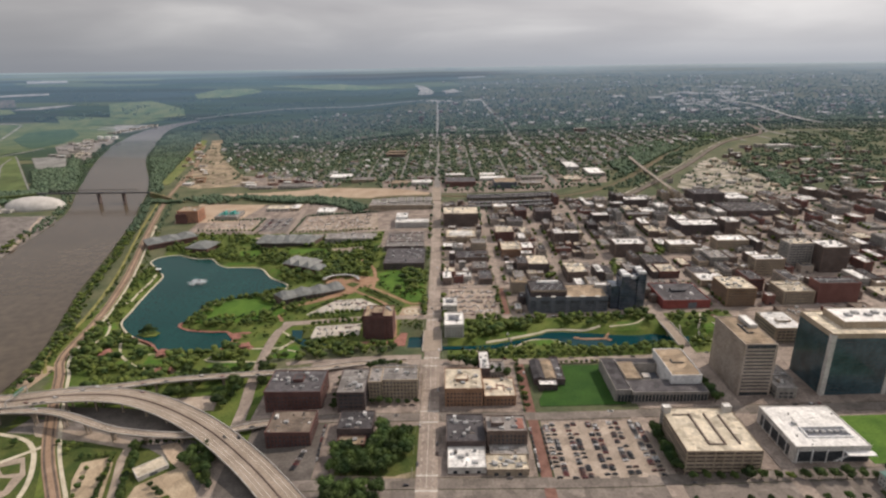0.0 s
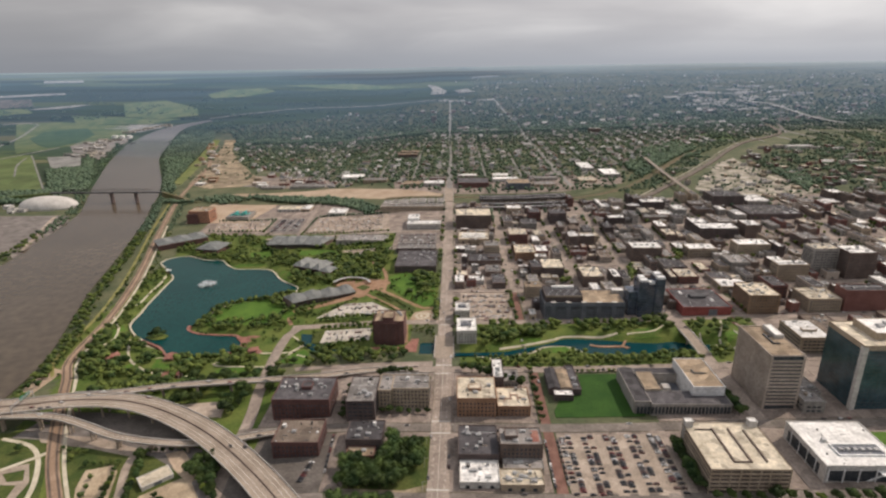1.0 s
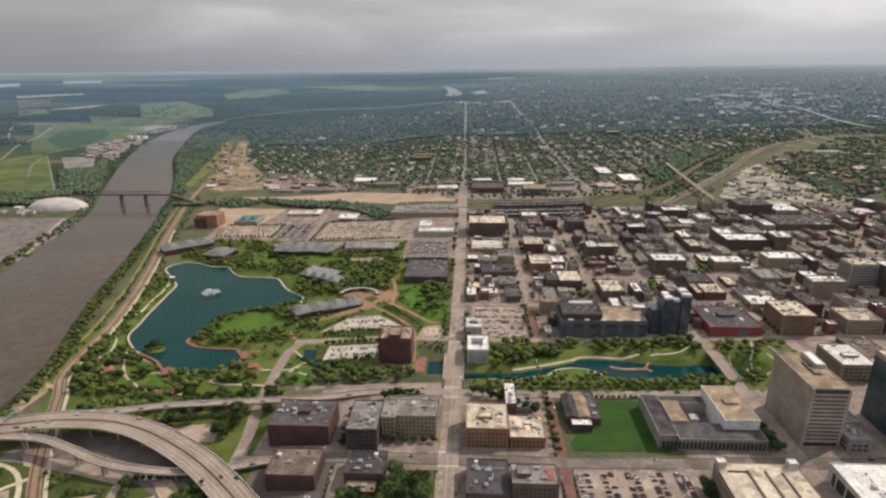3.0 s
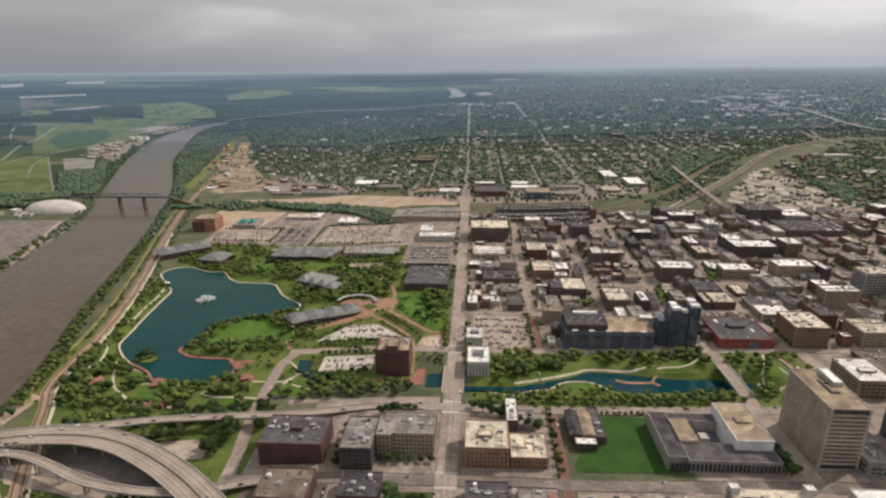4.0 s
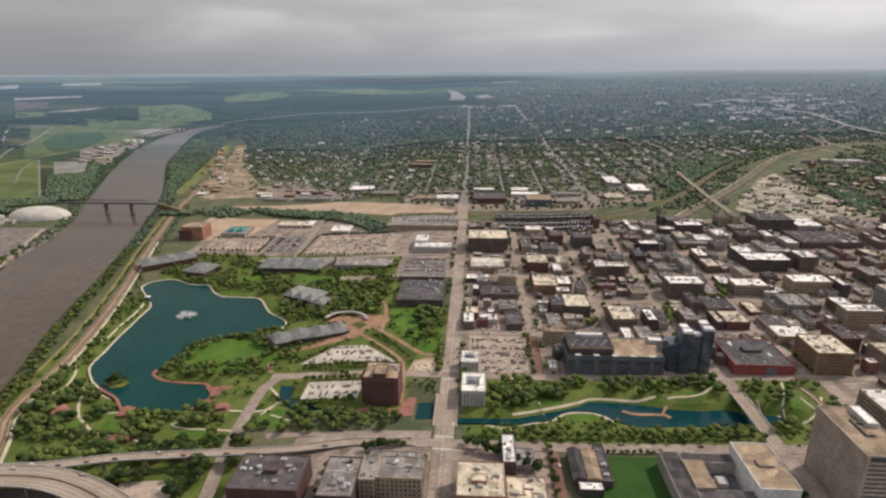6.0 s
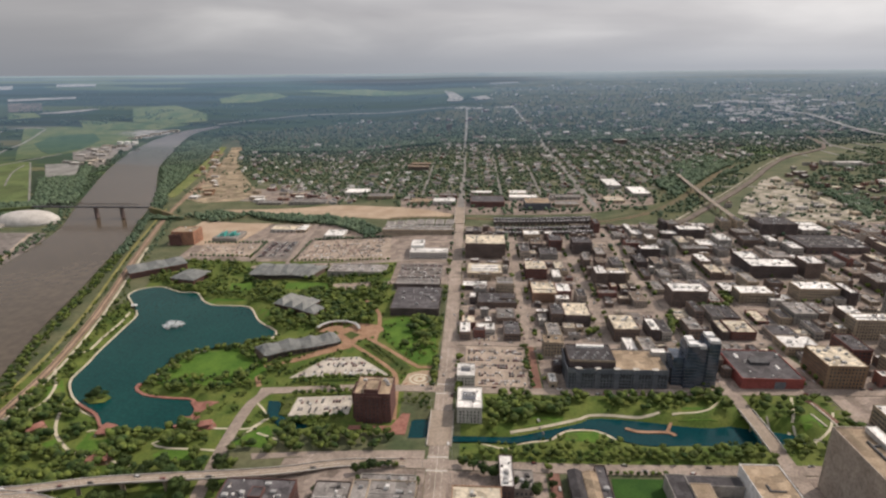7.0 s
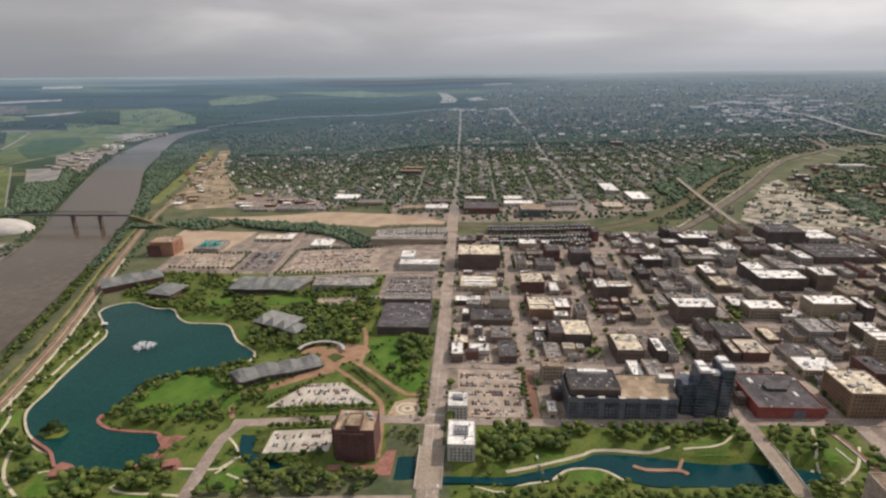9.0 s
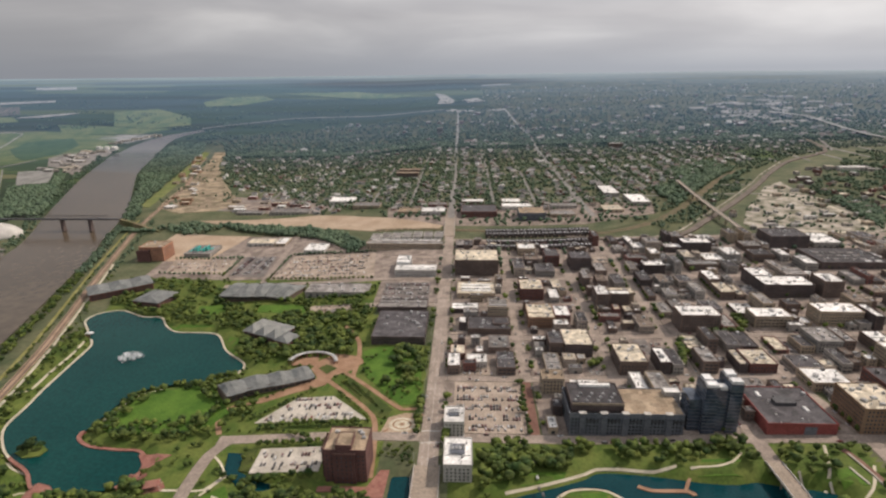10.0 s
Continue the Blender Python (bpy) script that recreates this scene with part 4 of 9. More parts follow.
# paths in the parks
for pts, w, mt, lb in (
    ([(-134, 899), (-101, 857), (-73, 822), (-59, 801), (-53, 773), (-48, 708)], 5, BRICKPATH, "brick paved park path"),
    ([(-121, 910), (-91, 881), (-41, 822), (-30, 815), (-15, 818)], 5, BRICKPATH, "brick paved park path"),
    ([(-91, 881), (-92, 920), (-95, 950), (-103, 981), (-128, 1027)], 5, BRICKPATH, "brick paved park path"),
    ([(-193, 777), (-206, 812), (-196, 828), (-172, 836)], 5, BRICKPATH, "brick paved park path"),
    ([(-54, 764), (-42, 780)], 2.4, BRICKPATH, "brick path to a round square"), ([(-21, 797), (-12, 808)], 2.4, BRICKPATH, "brick path to a round square"),
    ([(-187, 746), (-175, 733), (-166, 718), (-167, 708), (-176, 690)], 2.2, PATHWAY, "winding pale park path"),
    ([(-378, 745), (-371, 728), (-363, 708), (-349, 685), (-331, 668), (-316, 657), (-300, 654), (-283, 654)], 2.8, PATHWAY, "winding pale park path"),
    ([(-324, 691), (-316, 698), (-298, 694)], 2.2, PATHWAY, "pale path round a lawn"), ([(-240, 683), (-253, 672), (-237, 665), (-212, 664), (-193, 662)], 2.4, PATHWAY, "winding pale park path"),
    ([(-276, 646), (-252, 638)], 2.4, PATHWAY, "short pale park path"), ([(-210, 697), (-192, 697), (-175, 697), (-166, 714)], 2.6, PATHWAY, "pale path across a road"), ([(-166, 689), (-144, 677)], 2.2, PATHWAY, "pale park path"),
    ([(-336, 722), (-350, 728), (-361, 737)], 2.6, PATHWAY, "pale path along the lake"),
    ([(-449, 837), (-424, 800), (-408, 776), (-398, 745), (-402, 725), (-423, 700)], 2.6, PATHWAY, "winding pale park path"),
    ([(-440, 990), (-432, 950), (-428, 900), (-424, 860), (-440, 850)], 2.6, PATHWAY, "winding pale park path"),
    ([(-318, 800), (-312, 838), (-300, 858), (-284, 868)], 2.4, PATHWAY, "pale path along the lake"),
    ([(55, 697), (72, 703), (103, 716), (119, 724), (128, 730), (146, 731), (173, 728), (190, 731)], 1.2, PATHWAY, "pale path along the lagoon"),
    ([(200, 728), (208, 729), (221, 730), (235, 736), (246, 748)], 2.0, PATHWAY, "pale park path"),
    ([(30, 675), (44, 668), (56, 668)], 2.0, PATHWAY, "pale park path"),
    ([(60, 678), (73, 684), (88, 687), (97, 697), (107, 704), (124, 705), (135, 701), (144, 691)], 1.6, PATHWAY, "pale curved path along the lagoon edge"),
    ([(280, 690), (300, 720), (315, 758)], 2.2, PATHWAY, "pale park path"), ([(292, 676), (320, 700), (338, 730)], 2.2, PATHWAY, "pale park path"),
    ([(-387, 529), (-356, 519), (-335, 497), (-316, 458), (-309, 425)], 4, PATHWAY, "pale path across a lawn"),
):
    strip("path", pts, w + (1.0 if "lagoon" in lb else 0.0), mt, 0.28, lb, step=8, drape=(lambda x, y: np.maximum(gz(x, y), LAGOON_Z + 0.5)) if "lagoon" in lb else gz)
# a lighter rim of stone round the lake
rim = [p for p in lake_edge] + [lake_edge[0]]


def rim_at(x, y):
    return min(range(len(rim)), key=lambda k: (rim[k][0] - x) ** 2 + (rim[k][1] - y) ** 2)


for i, j, mt, lb, w in ((1, rim_at(-223, 908), PATHWAY, "pale gravel path along the lake edge", 2.2), (rim_at(-320, 790), rim_at(-250, 704), RED_STONE, "red stone quay along the lake edge", 3.5),
                        (rim_at(-311, 698), rim_at(-362, 741), RED_STONE, "red stone quay along the lake edge", 3.0), (rim_at(-362, 741), len(rim) - 2, PATHWAY, "pale gravel path along the lake edge", 2.2)):
    strip("quay", rim[i:j + 1], w, mt, 0, lb, drape=lambda x, y: np.maximum(gz(x, y), LAKE_Z) + 0.7, step=30, skirt=2.0)
for x, y in ((-236, 716), (-214, 700)):
    sheet("terrace", [(x + 7 * math.cos(k * 0.9), y + 6 * math.sin(k * 0.9)) for k in range(7)], RED_STONE, 0.6, "red stone terrace by the lake", drape=gz)

# rail lines on their beds
BED = [(-235, 360), (-282, 434), (-323, 497), (-362, 572), (-394, 640), (-418, 690), (-437, 808), (-468, 935), (-497, 1033), (-584, 1307), (-680, 1641), (-773, 2061), (-905, 2480), (-960, 2690)]
strip("rail_bed", BED, 10.5, BALLAST, 0.5, "wide brown rail ballast beside the river")
strip("path", [(x + 9, y + 1) for x, y in BED[1:10]], 3.2, PATHWAY, 0.45, "pale riverside path beside the rails")
strip("path", [(x - 19, y + 6) for x, y in BED[4:11]], 4.0, surface("dry_grass", (0.18, 0.17, 0.05), (0.26, 0.24, 0.09), 14, 1.5), 0.45, "strip of dry yellow grass on the levee")
YARD = [(-150, 1480), (0, 1468), (130, 1450), (193, 1437), (259, 1430), (307, 1450), (375, 1505), (436, 1582), (496, 1673), (583, 1820), (655, 1939), (746, 2062)]
CURVE = [(200, 1405), (263, 1388), (337, 1378), (405, 1414), (468, 1496), (536, 1590), (616, 1707), (729, 1883), (792, 1989), (926, 2182), (1050, 2293), (1128, 2379), (1175, 2520), (1256, 2880)]
sheet("lawn", [(250, 1400), (330, 1386), (398, 1425), (462, 1510), (610, 1725), (790, 2010), (920, 2200), (880, 2215), (735, 2075), (640, 1945), (570, 1835), (480, 1690), (425, 1600), (365, 1525), (300, 1470), (240, 1440)], RAIL_GRASS, 0.2, "rough grass between the rail lines", claim=False, cell=25)
strip("rail_bed", YARD, 17, WEEDS, 0.4, "broad weedy brown rail yard")
strip("rail_bed", CURVE, 13, BALLAST_DARK, 2.6, "dark rail embankment curving away", skirt=5)
rails = []


def rail(pts, off):
    c = curve(pts, 14)
    v, f = [], []
    for i, (x, y) in enumerate(c):
        a, b = c[max(i - 1, 0)], c[min(i + 1, len(c) - 1)]
        t = Vector((b[0] - a[0], b[1] - a[1])).normalized()
        z = float(lie(x, y))
        for d, h in ((-0.9, 0.5), (-0.9, 0.75), (0.9, 0.75), (0.9, 0.5)):
            v.append((x + t.y * (off + d), y - t.x * (off + d), z + h))
        if i:
            f += [(4 * i - 4 + k, 4 * i + k, 4 * i + k + 1, 4 * i - 3 + k) for k in range(3)]
    tagged(mesh("railway_track", v, f, surface("rail_track", (0.10, 0.075, 0.06), (0.15, 0.115, 0.09), 6, 0.8) if not rails else rails[0].data.materials[0]), "rusty railway track on ballast", "railway track", "railway tracks")
    rails.append(bpy.context.scene.collection.objects[-1])


for off in (-3, 3):
    rail(BED, off)
for off in (-4, 4):
    rail(YARD, off)
strip("rail_bed", [(x - 13, y + 11) for x, y in CURVE[2:10]], 4, PALE_EARTH, 0.5, "pale track beside the rail embankment")

# suburban streets
for x in [-470 + 92 * k for k in range(24)]:
    if abs(x + 10) > 20:
        strip("road", [(x, max(1700, 1560 + max(0, x - 250) * 1.1 + max(0, -x - 300) * 1.5)), (x - 4, 2200), (x - 8, 2695)], 6.5, FAR_STREET, 0.4, "narrow grey suburban street", step=40)
for y in (1750, 1860, 1975, 2090, 2205, 2330, 2450, 2570):
    strip("road", [(-560 + (y - 1750) * -0.12, y), (0, y + 4), (700, y)], 6.5, FAR_STREET, 0.4, "narrow grey suburban street", step=40)
strip("road", [(274, 1560), (271, 1900), (270, 2250)], 10, FAR_STREET, 0.6, "pale busy avenue through the suburbs", step=25)
strip("road", [(270, 2250), (268, 2487), (270, 2800), (273, 2976), (240, 3230), (194, 3498)], 10, FAR_PALE, 0.6, "hazy end of the pale avenue", step=25)
strip("road", [(1330, 3280), (1390, 3226), (1448, 3164), (1461, 2992), (1437, 2813), (1413, 2653), (1415, 2500)], 20, FAR_PALE, 17.0, "pale far-off motorway", step=25)
# pale strip leading on from the river bend
strip("road", [(-1206, 3292), (-1082, 3344), (-952, 3388), (-820, 3431), (-680, 3448), (-400, 3462), (-200, 3470), (-30, 3480)], 8, FAR_PALE, 3.5, "pale far-off road", step=25, claim=False)
for q, w in (([(-1640, 2250), (-1676, 2344), (-1885, 2726), (-1954, 2936), (-2006, 3121), (-2024, 3221)], 9), ([(-1606, 2248), (-1602, 2420), (-1586, 2637)], 9), ([(-1551, 2403), (-1506, 2341), (-1298, 2034), (-1060, 1684)], 4.5), ([(-2072, 2936), (-2193, 3121), (-2220, 3212), (-2114, 3249), (-2030, 3230)], 9), ([(-1302, 1931), (-1449, 2169), (-1526, 2340)], 5)):
    strip("road", q, w, FAR_PALE, 1.6, "pale country road", step=25)
strip("road", [(1347, 3139), (1326, 2938), (1264, 2700), (1150, 2380)], 7, FAR_STREET, 3.0, "pale road among trees", step=25)

# ---- buildings ----
FOOT = []


def windows(x0, x1, y0, y1, h, floor, wide, tall, gap, base=1.2, sides=("front", "left", "right", "back"), depth=0.12):
    """Panes set in rows, a little proud of the wall with a sill below each."""
    rows = []
    n = max(1, int(h / floor))
    for k in range(n):
        z = base + k * floor
        if z + tall > h:
            break
        for face in sides:
            a, b = (x0, x1) if face in ("front", "back") else (y0, y1)
            m = max(1, int((b - a - 1.0) / (wide + gap)))
            s = a + ((b - a) - m * (wide + gap) + gap) / 2
            for i in range(m):
                u = s + i * (wide + gap)
                if face == "front":
                    rows.append((u, u + wide, y0 - depth, y0 + 0.1, z, z + tall))
                elif face == "back":
                    rows.append((u, u + wide, y1 - 0.1, y1 + depth, z, z + tall))
                elif face == "left":
                    rows.append((x0 - depth, x0 + 0.1, u, u + wide, z, z + tall))
                else:
                    rows.append((x1 - 0.1, x1 + depth, u, u + wide, z, z + tall))
    return rows


def shell(x0, x1, y0, y1, h, parapet, deep=4.0, t=0.4):
    """Outer walls with a parapet of real thickness and a cornice, open to the roof slab."""
    v, f = [], []
    rings = [(0.0, -deep), (0.0, h - 0.5), (-0.22, h - 0.45), (-0.22, h + parapet), (t, h + parapet), (t, h - 0.2)]
    for k, (d, z) in enumerate(rings):
        v += [(x0 + d, y0 + d, z), (x1 - d, y0 + d, z), (x1 - d, y1 - d, z), (x0 + d, y1 - d, z)]
        if k:
            f += [(4 * k - 4 + i, 4 * k - 4 + (i + 1) % 4, 4 * k + (i + 1) % 4, 4 * k + i) for i in range(4)]
    return v, f


def unit(x, y, z, a, b, c):
    """A rooftop plant unit: a casing on feet with a fan hood."""
    v, f = boxes([(x - a / 2 + 0.1, x + a / 2 - 0.1, y - b / 2 + 0.1, y + b / 2 - 0.1, z - 0.1, z + 0.25)])
    k = len(v)
    cv, cf = chamfered(x - a / 2, x + a / 2, y - b / 2, y + b / 2, z + 0.25, z + c, min(0.2, c / 4))
    v, f = v + cv, f + [tuple(i + k for i in q) for q in cf]
    k, r = len(v), min(a, b) * 0.3
    ring = [(math.cos(i * math.pi / 4) * r, math.sin(i * math.pi / 4) * r) for i in range(8)]
    v = v + [(x + p, y + q, z + c) for p, q in ring] + [(x + p, y + q, z + c + 0.4) for p, q in ring]
    f = f + [tuple(range(k + 8, k + 16))] + [(k + i, k + (i + 1) % 8, k + 8 + (i + 1) % 8, k + 8 + i) for i in range(8)]
    return v, f


FITTINGS = tinted("roof_metalwork", [(0.42, 0.42, 0.41), (0.10, 0.095, 0.09), (0.62, 0.61, 0.59), (0.20, 0.19, 0.18), (0.30, 0.25, 0.20), (0.055, 0.05, 0.05)], 0.6, island=True)


def roof_clutter(r, a, b, h):
    """Vents, hatches, ducts, a stair head and low upstands over a flat roof."""
    rows = []
    for k in range(min(16, 3 + int(a * b / 22))):
        u, v = r.uniform(-a, a), r.uniform(-b, b)
        w, d, t = r.choice(((0.7, 0.7, 0.8), (1.2, 1.0, 0.9), (0.5, 3.5, 0.5), (4.0, 0.5, 0.5), (1.6, 2.2, 1.0), (0.9, 0.9, 1.4)))
        u, v = max(-a + w / 2, min(a - w / 2, u)), max(-b + d / 2, min(b - d / 2, v))
        rows.append((u - w / 2, u + w / 2, v - d / 2, v + d / 2, h - 0.05, h + t))
    if a > 6 and b > 6:
        u, v = r.uniform(-a + 2, a - 4), r.uniform(0, b - 4)
        rows.append((u, u + 2.6, v, v + 3.4, h - 0.05, h + 2.6))
        if r.random() < 0.6:
            v = r.uniform(-b * 0.6, b * 0.6)
            rows.append((-a, a, v, v + 0.35, h - 0.05, h + r.choice((0.3, 0.9))))
    return boxes(rows)


def building(x0, x1, y0, y1, h, wall, roof, label="", style="punched", units=2, parapet=0.8, penthouse=None, group="", name="city_building", floor=3.8, category="building"):
    """A flat-roofed building on the plan x0..x1, y0..y1."""
    if name == "city_building":
        name = "corner_shop" if h < 6 else "low_rise_building" if h < 9 else "loft_building" if "brick" in wall else "office_building"
    cx, cy = (x0 + x1) / 2, (y0 + y1) / 2
    z = max(float(lie(cx, cy)), float(lie(cx, y0)))
    a, b = (x1 - x0) / 2, (y1 - y0) / 2
    label = label or f"{wall} building of {max(1, round(h / floor))} storeys with {roof} flat roof"
    ob = thing(name, cx, cy, z, label, category, group)
    part("wall", shell(-a, a, -b, b, h, parapet), WALL[wall], ob)
    part("roof", boxes([(-a + 0.38, a - 0.38, -b + 0.38, b - 0.38, h - 0.5, h)]), ROOF[roof], ob, f"{roof} flat roof")
    if style == "punched":
        rows = windows(-a, a, -b, b, h - 0.6, floor, 1.5, floor * 0.5, 1.7)
    elif style == "wide":
        rows = windows(-a, a, -b, b, h - 0.6, floor, 3.2, floor * 0.45, 1.2)
    elif style == "shed":
        rows = windows(-a, a, -b, b, min(h - 0.6, 5.0), 5.0, 3.0, 2.6, 6.0, base=0.4)
    else:
        rows = []
    if rows:
        part("window_panes", boxes(rows), GLASS, ob, "rows of dark window panes", kind="stuff")
    r = random.Random(int(cx * 7 + cy * 13))
    if y1 < 1420 and a > 3.5 and b > 3.5:
        part("roof_clutter", roof_clutter(r, a - 1.2, b - 1.2, h), FITTINGS, ob, "small vents, hatches and ducts", kind="stuff")
    for k in range(units):
        s, q = r.uniform(2.2, 4.8), r.uniform(2.0, 4.0)
        if a < 4 or b < 4:
            break
        part("roof_unit", unit(r.uniform(-a + 4, a - 4), r.uniform(-b + 4, b - 4), h, s, q, r.uniform(1.2, 2.2)), METAL, ob, "grey metal rooftop plant unit")
    if penthouse:
        p0, p1, q0, q1, ph = penthouse
        storey = part("penthouse", shell(-a + p0 * 2 * a, -a + p1 * 2 * a, -b + q0 * 2 * b, -b + q1 * 2 * b, h + ph, 0.3, -h), WALL[wall], ob)
        part("penthouse_roof", boxes([(-a + p0 * 2 * a + 0.3, -a + p1 * 2 * a - 0.3, -b + q0 * 2 * b + 0.3, -b + q1 * 2 * b - 0.3, h + ph - 0.4, h + ph)]), ROOF[roof], storey)
    FOOT.append((x0, x1, y0, y1))
    take(rect(x0, x1, y0, y1), 2)
    return ob


def skylights(ob, x0, x1, y, h, n, w=2.2, d=5.0, material=None):
    for i in range(n):
        x = x0 + (x1 - x0) * (i + 0.5) / n
        part("skylight", chamfered(x - w / 2, x + w / 2, y - d / 2, y + d / 2, h, h + 1.0, 0.4), material or GLASS, ob, "raised rooftop skylight")


# near the highway and the main street
b = building(-154, -103, 551, 594, 19.5, "maroon brick", "dark", "dark maroon brick warehouse with a grey roof of vents", units=9, penthouse=(0.45, 0.62, 0.45, 0.7, 3))
building(-138, -101, 491, 526, 14, "maroon brick", "brown", "brown brick warehouse with a worn brown roof", units=1)
building(-87, -62, 542, 589, 20, "dark brick", "grey", "dark brick block with striped window bays", "wide", units=5)
b = building(-49, -16, 565, 592, 20, "tan stone", "grey", "tan hotel with rows of windows", units=2)
building(-61, -49.4, 562, 592, 20, "tan stone", "grey", "tan stair wing of the hotel", units=1)
building(-58, -18, 592.4, 606, 15, "grey concrete", "grey", "low grey rear wing with flat roof", units=3, style="none")
building(-80, -51, 496, 525, 11, "dark brick", "dark", "dark brick building with black flat roof", units=3)
building(-78, -56, 482, 495.6, 5, "red brick", "tan", "low red brick annex with tan roof", units=1, style="shed")
building(9, 43, 550, 591, 18.5, "orange brick", "cream", "orange brick building with cream roof", units=3, penthouse=(0.3, 0.62, 0.35, 0.55, 2.6))
b = building(44.5, 73, 551, 586, 10, "orange brick", "cream", "lower orange brick building with patched cream roof", units=2)
for u, v in ((-8, -4), (-2, 3), (4, -2)):
    part("roof_wall", boxes([(u - 0.25, u + 0.25, v - 5, v + 5, 10, 10.9), (u, u + 7, v - 0.25, v + 0.25, 10, 10.9)]), RED_STONE, b, "rust-coloured parapet wall")
building(42.7, 52.5, 596, 635, 15.5, "dark brick", "white", "narrow dark building with a bright white roof", units=4)
building(53, 68, 606, 630, 6, "grey concrete", "grey", "low grey concrete building behind trees", units=1)
building(10, 41, 477, 519, 10.5, "dark brick", "dark", "dark brick warehouse with black roof", units=6)
building(11, 40, 449, 476.5, 5.5, "pale concrete", "white", "low building with a white membrane roof", units=5, style="shed")
b = building(42, 74.5, 480, 504, 18, "brown brick", "grey", "brown brick block with a crowded roof", units=4, penthouse=(0.12, 0.42, 0.3, 0.75, 3.4))
part("roof_terrace", boxes([(8, 14, -8, 8, 18, 18.3)]), RED_STONE, b, "terracotta roof terrace")
building(40.5, 72, 446, 466, 5.5, "tan stone", "cream", "low building with cream roof and vents", units=7, style="shed")
building(44, 74, 466.5, 479.5, 5, "grey concrete", "grey", "low grey concrete rear building", units=2, style="none")


def gabled(x0, x1, y0, y1, h, rise, wall, roof, label, name="gabled_building", along="y", category="building"):
    cx, cy = (x0 + x1) / 2, (y0 + y1) / 2
    ob = thing(name, cx, cy, float(lie(cx, cy)), label, category)
    a, b = (x1 - x0) / 2, (y1 - y0) / 2
    v = [(-a, -b, -3), (a, -b, -3), (a, b, -3), (-a, b, -3), (-a, -b, h), (a, -b, h), (a, b, h), (-a, b, h)]
    f = [(0, 1, 5, 4), (1, 2, 6, 5), (2, 3, 7, 6), (3, 0, 4, 7)]
    v += [(0, -b, h + rise), (0, b, h + rise)] if along == "y" else [(-a, 0, h + rise), (a, 0, h + rise)]
    f += [(4, 5, 8), (6, 7, 9)] if along == "y" else [(7, 4, 8), (5, 6, 9)]
    part("wall", (v, f), WALL[wall], ob)
    o, t = 0.5, 0.25
    e = rise * o / (a if along == "y" else b)
    if along == "y":
        r = [(-a - o, -b - o, h - e), (0, -b - o, h + rise), (a + o, -b - o, h - e), (-a - o, b + o, h - e), (0, b + o, h + rise), (a + o, b + o, h - e)]
    else:
        r = [(-a - o, -b - o, h - e), (-a - o, 0, h + rise), (-a - o, b + o, h - e), (a + o, -b - o, h - e), (a + o, 0, h + rise), (a + o, b + o, h - e)]
    r = [(x, y, z + 0.05) for x, y, z in r] + [(x, y, z + 0.05 + t) for x, y, z in r]
    q = [(0, 3, 4, 1), (1, 4, 5, 2), (6, 7, 10, 9), (7, 8, 11, 10), (0, 1, 7, 6), (1, 2, 8, 7), (3, 9, 10, 4), (4, 10, 11, 5), (0, 6, 9, 3), (2, 5, 11, 8)]
    part("roof", (r, q), roof, ob, "pitched roof")
    part("window_panes", boxes(windows(-a, a, -b, b, h, 3.4, 1.2, 1.6, 2.0)), GLASS, ob, "rows of dark window panes", kind="stuff")
    FOOT.append((x0, x1, y0, y1))
    take(rect(x0, x1, y0, y1), 2)
    return ob


gabled(94.5, 104.5, 590, 630, 7, 2.2, "dark brick", ROOF["dark"], "old brick railway building with dark gable roof")
gabled(105.5, 115, 590, 628, 7.5, 1.6, "tan stone", ROOF["tan"], "old brick building with tan gable roof")
building(115.6, 123.6, 588, 638, 6.5, "dark brick", "dark", "narrow dark brick building beside the lawn", units=2)
building(97.6, 115, 578, 588, 6.2, "dark brick", "white", "small dark pavilion with a bright white roof", units=0)


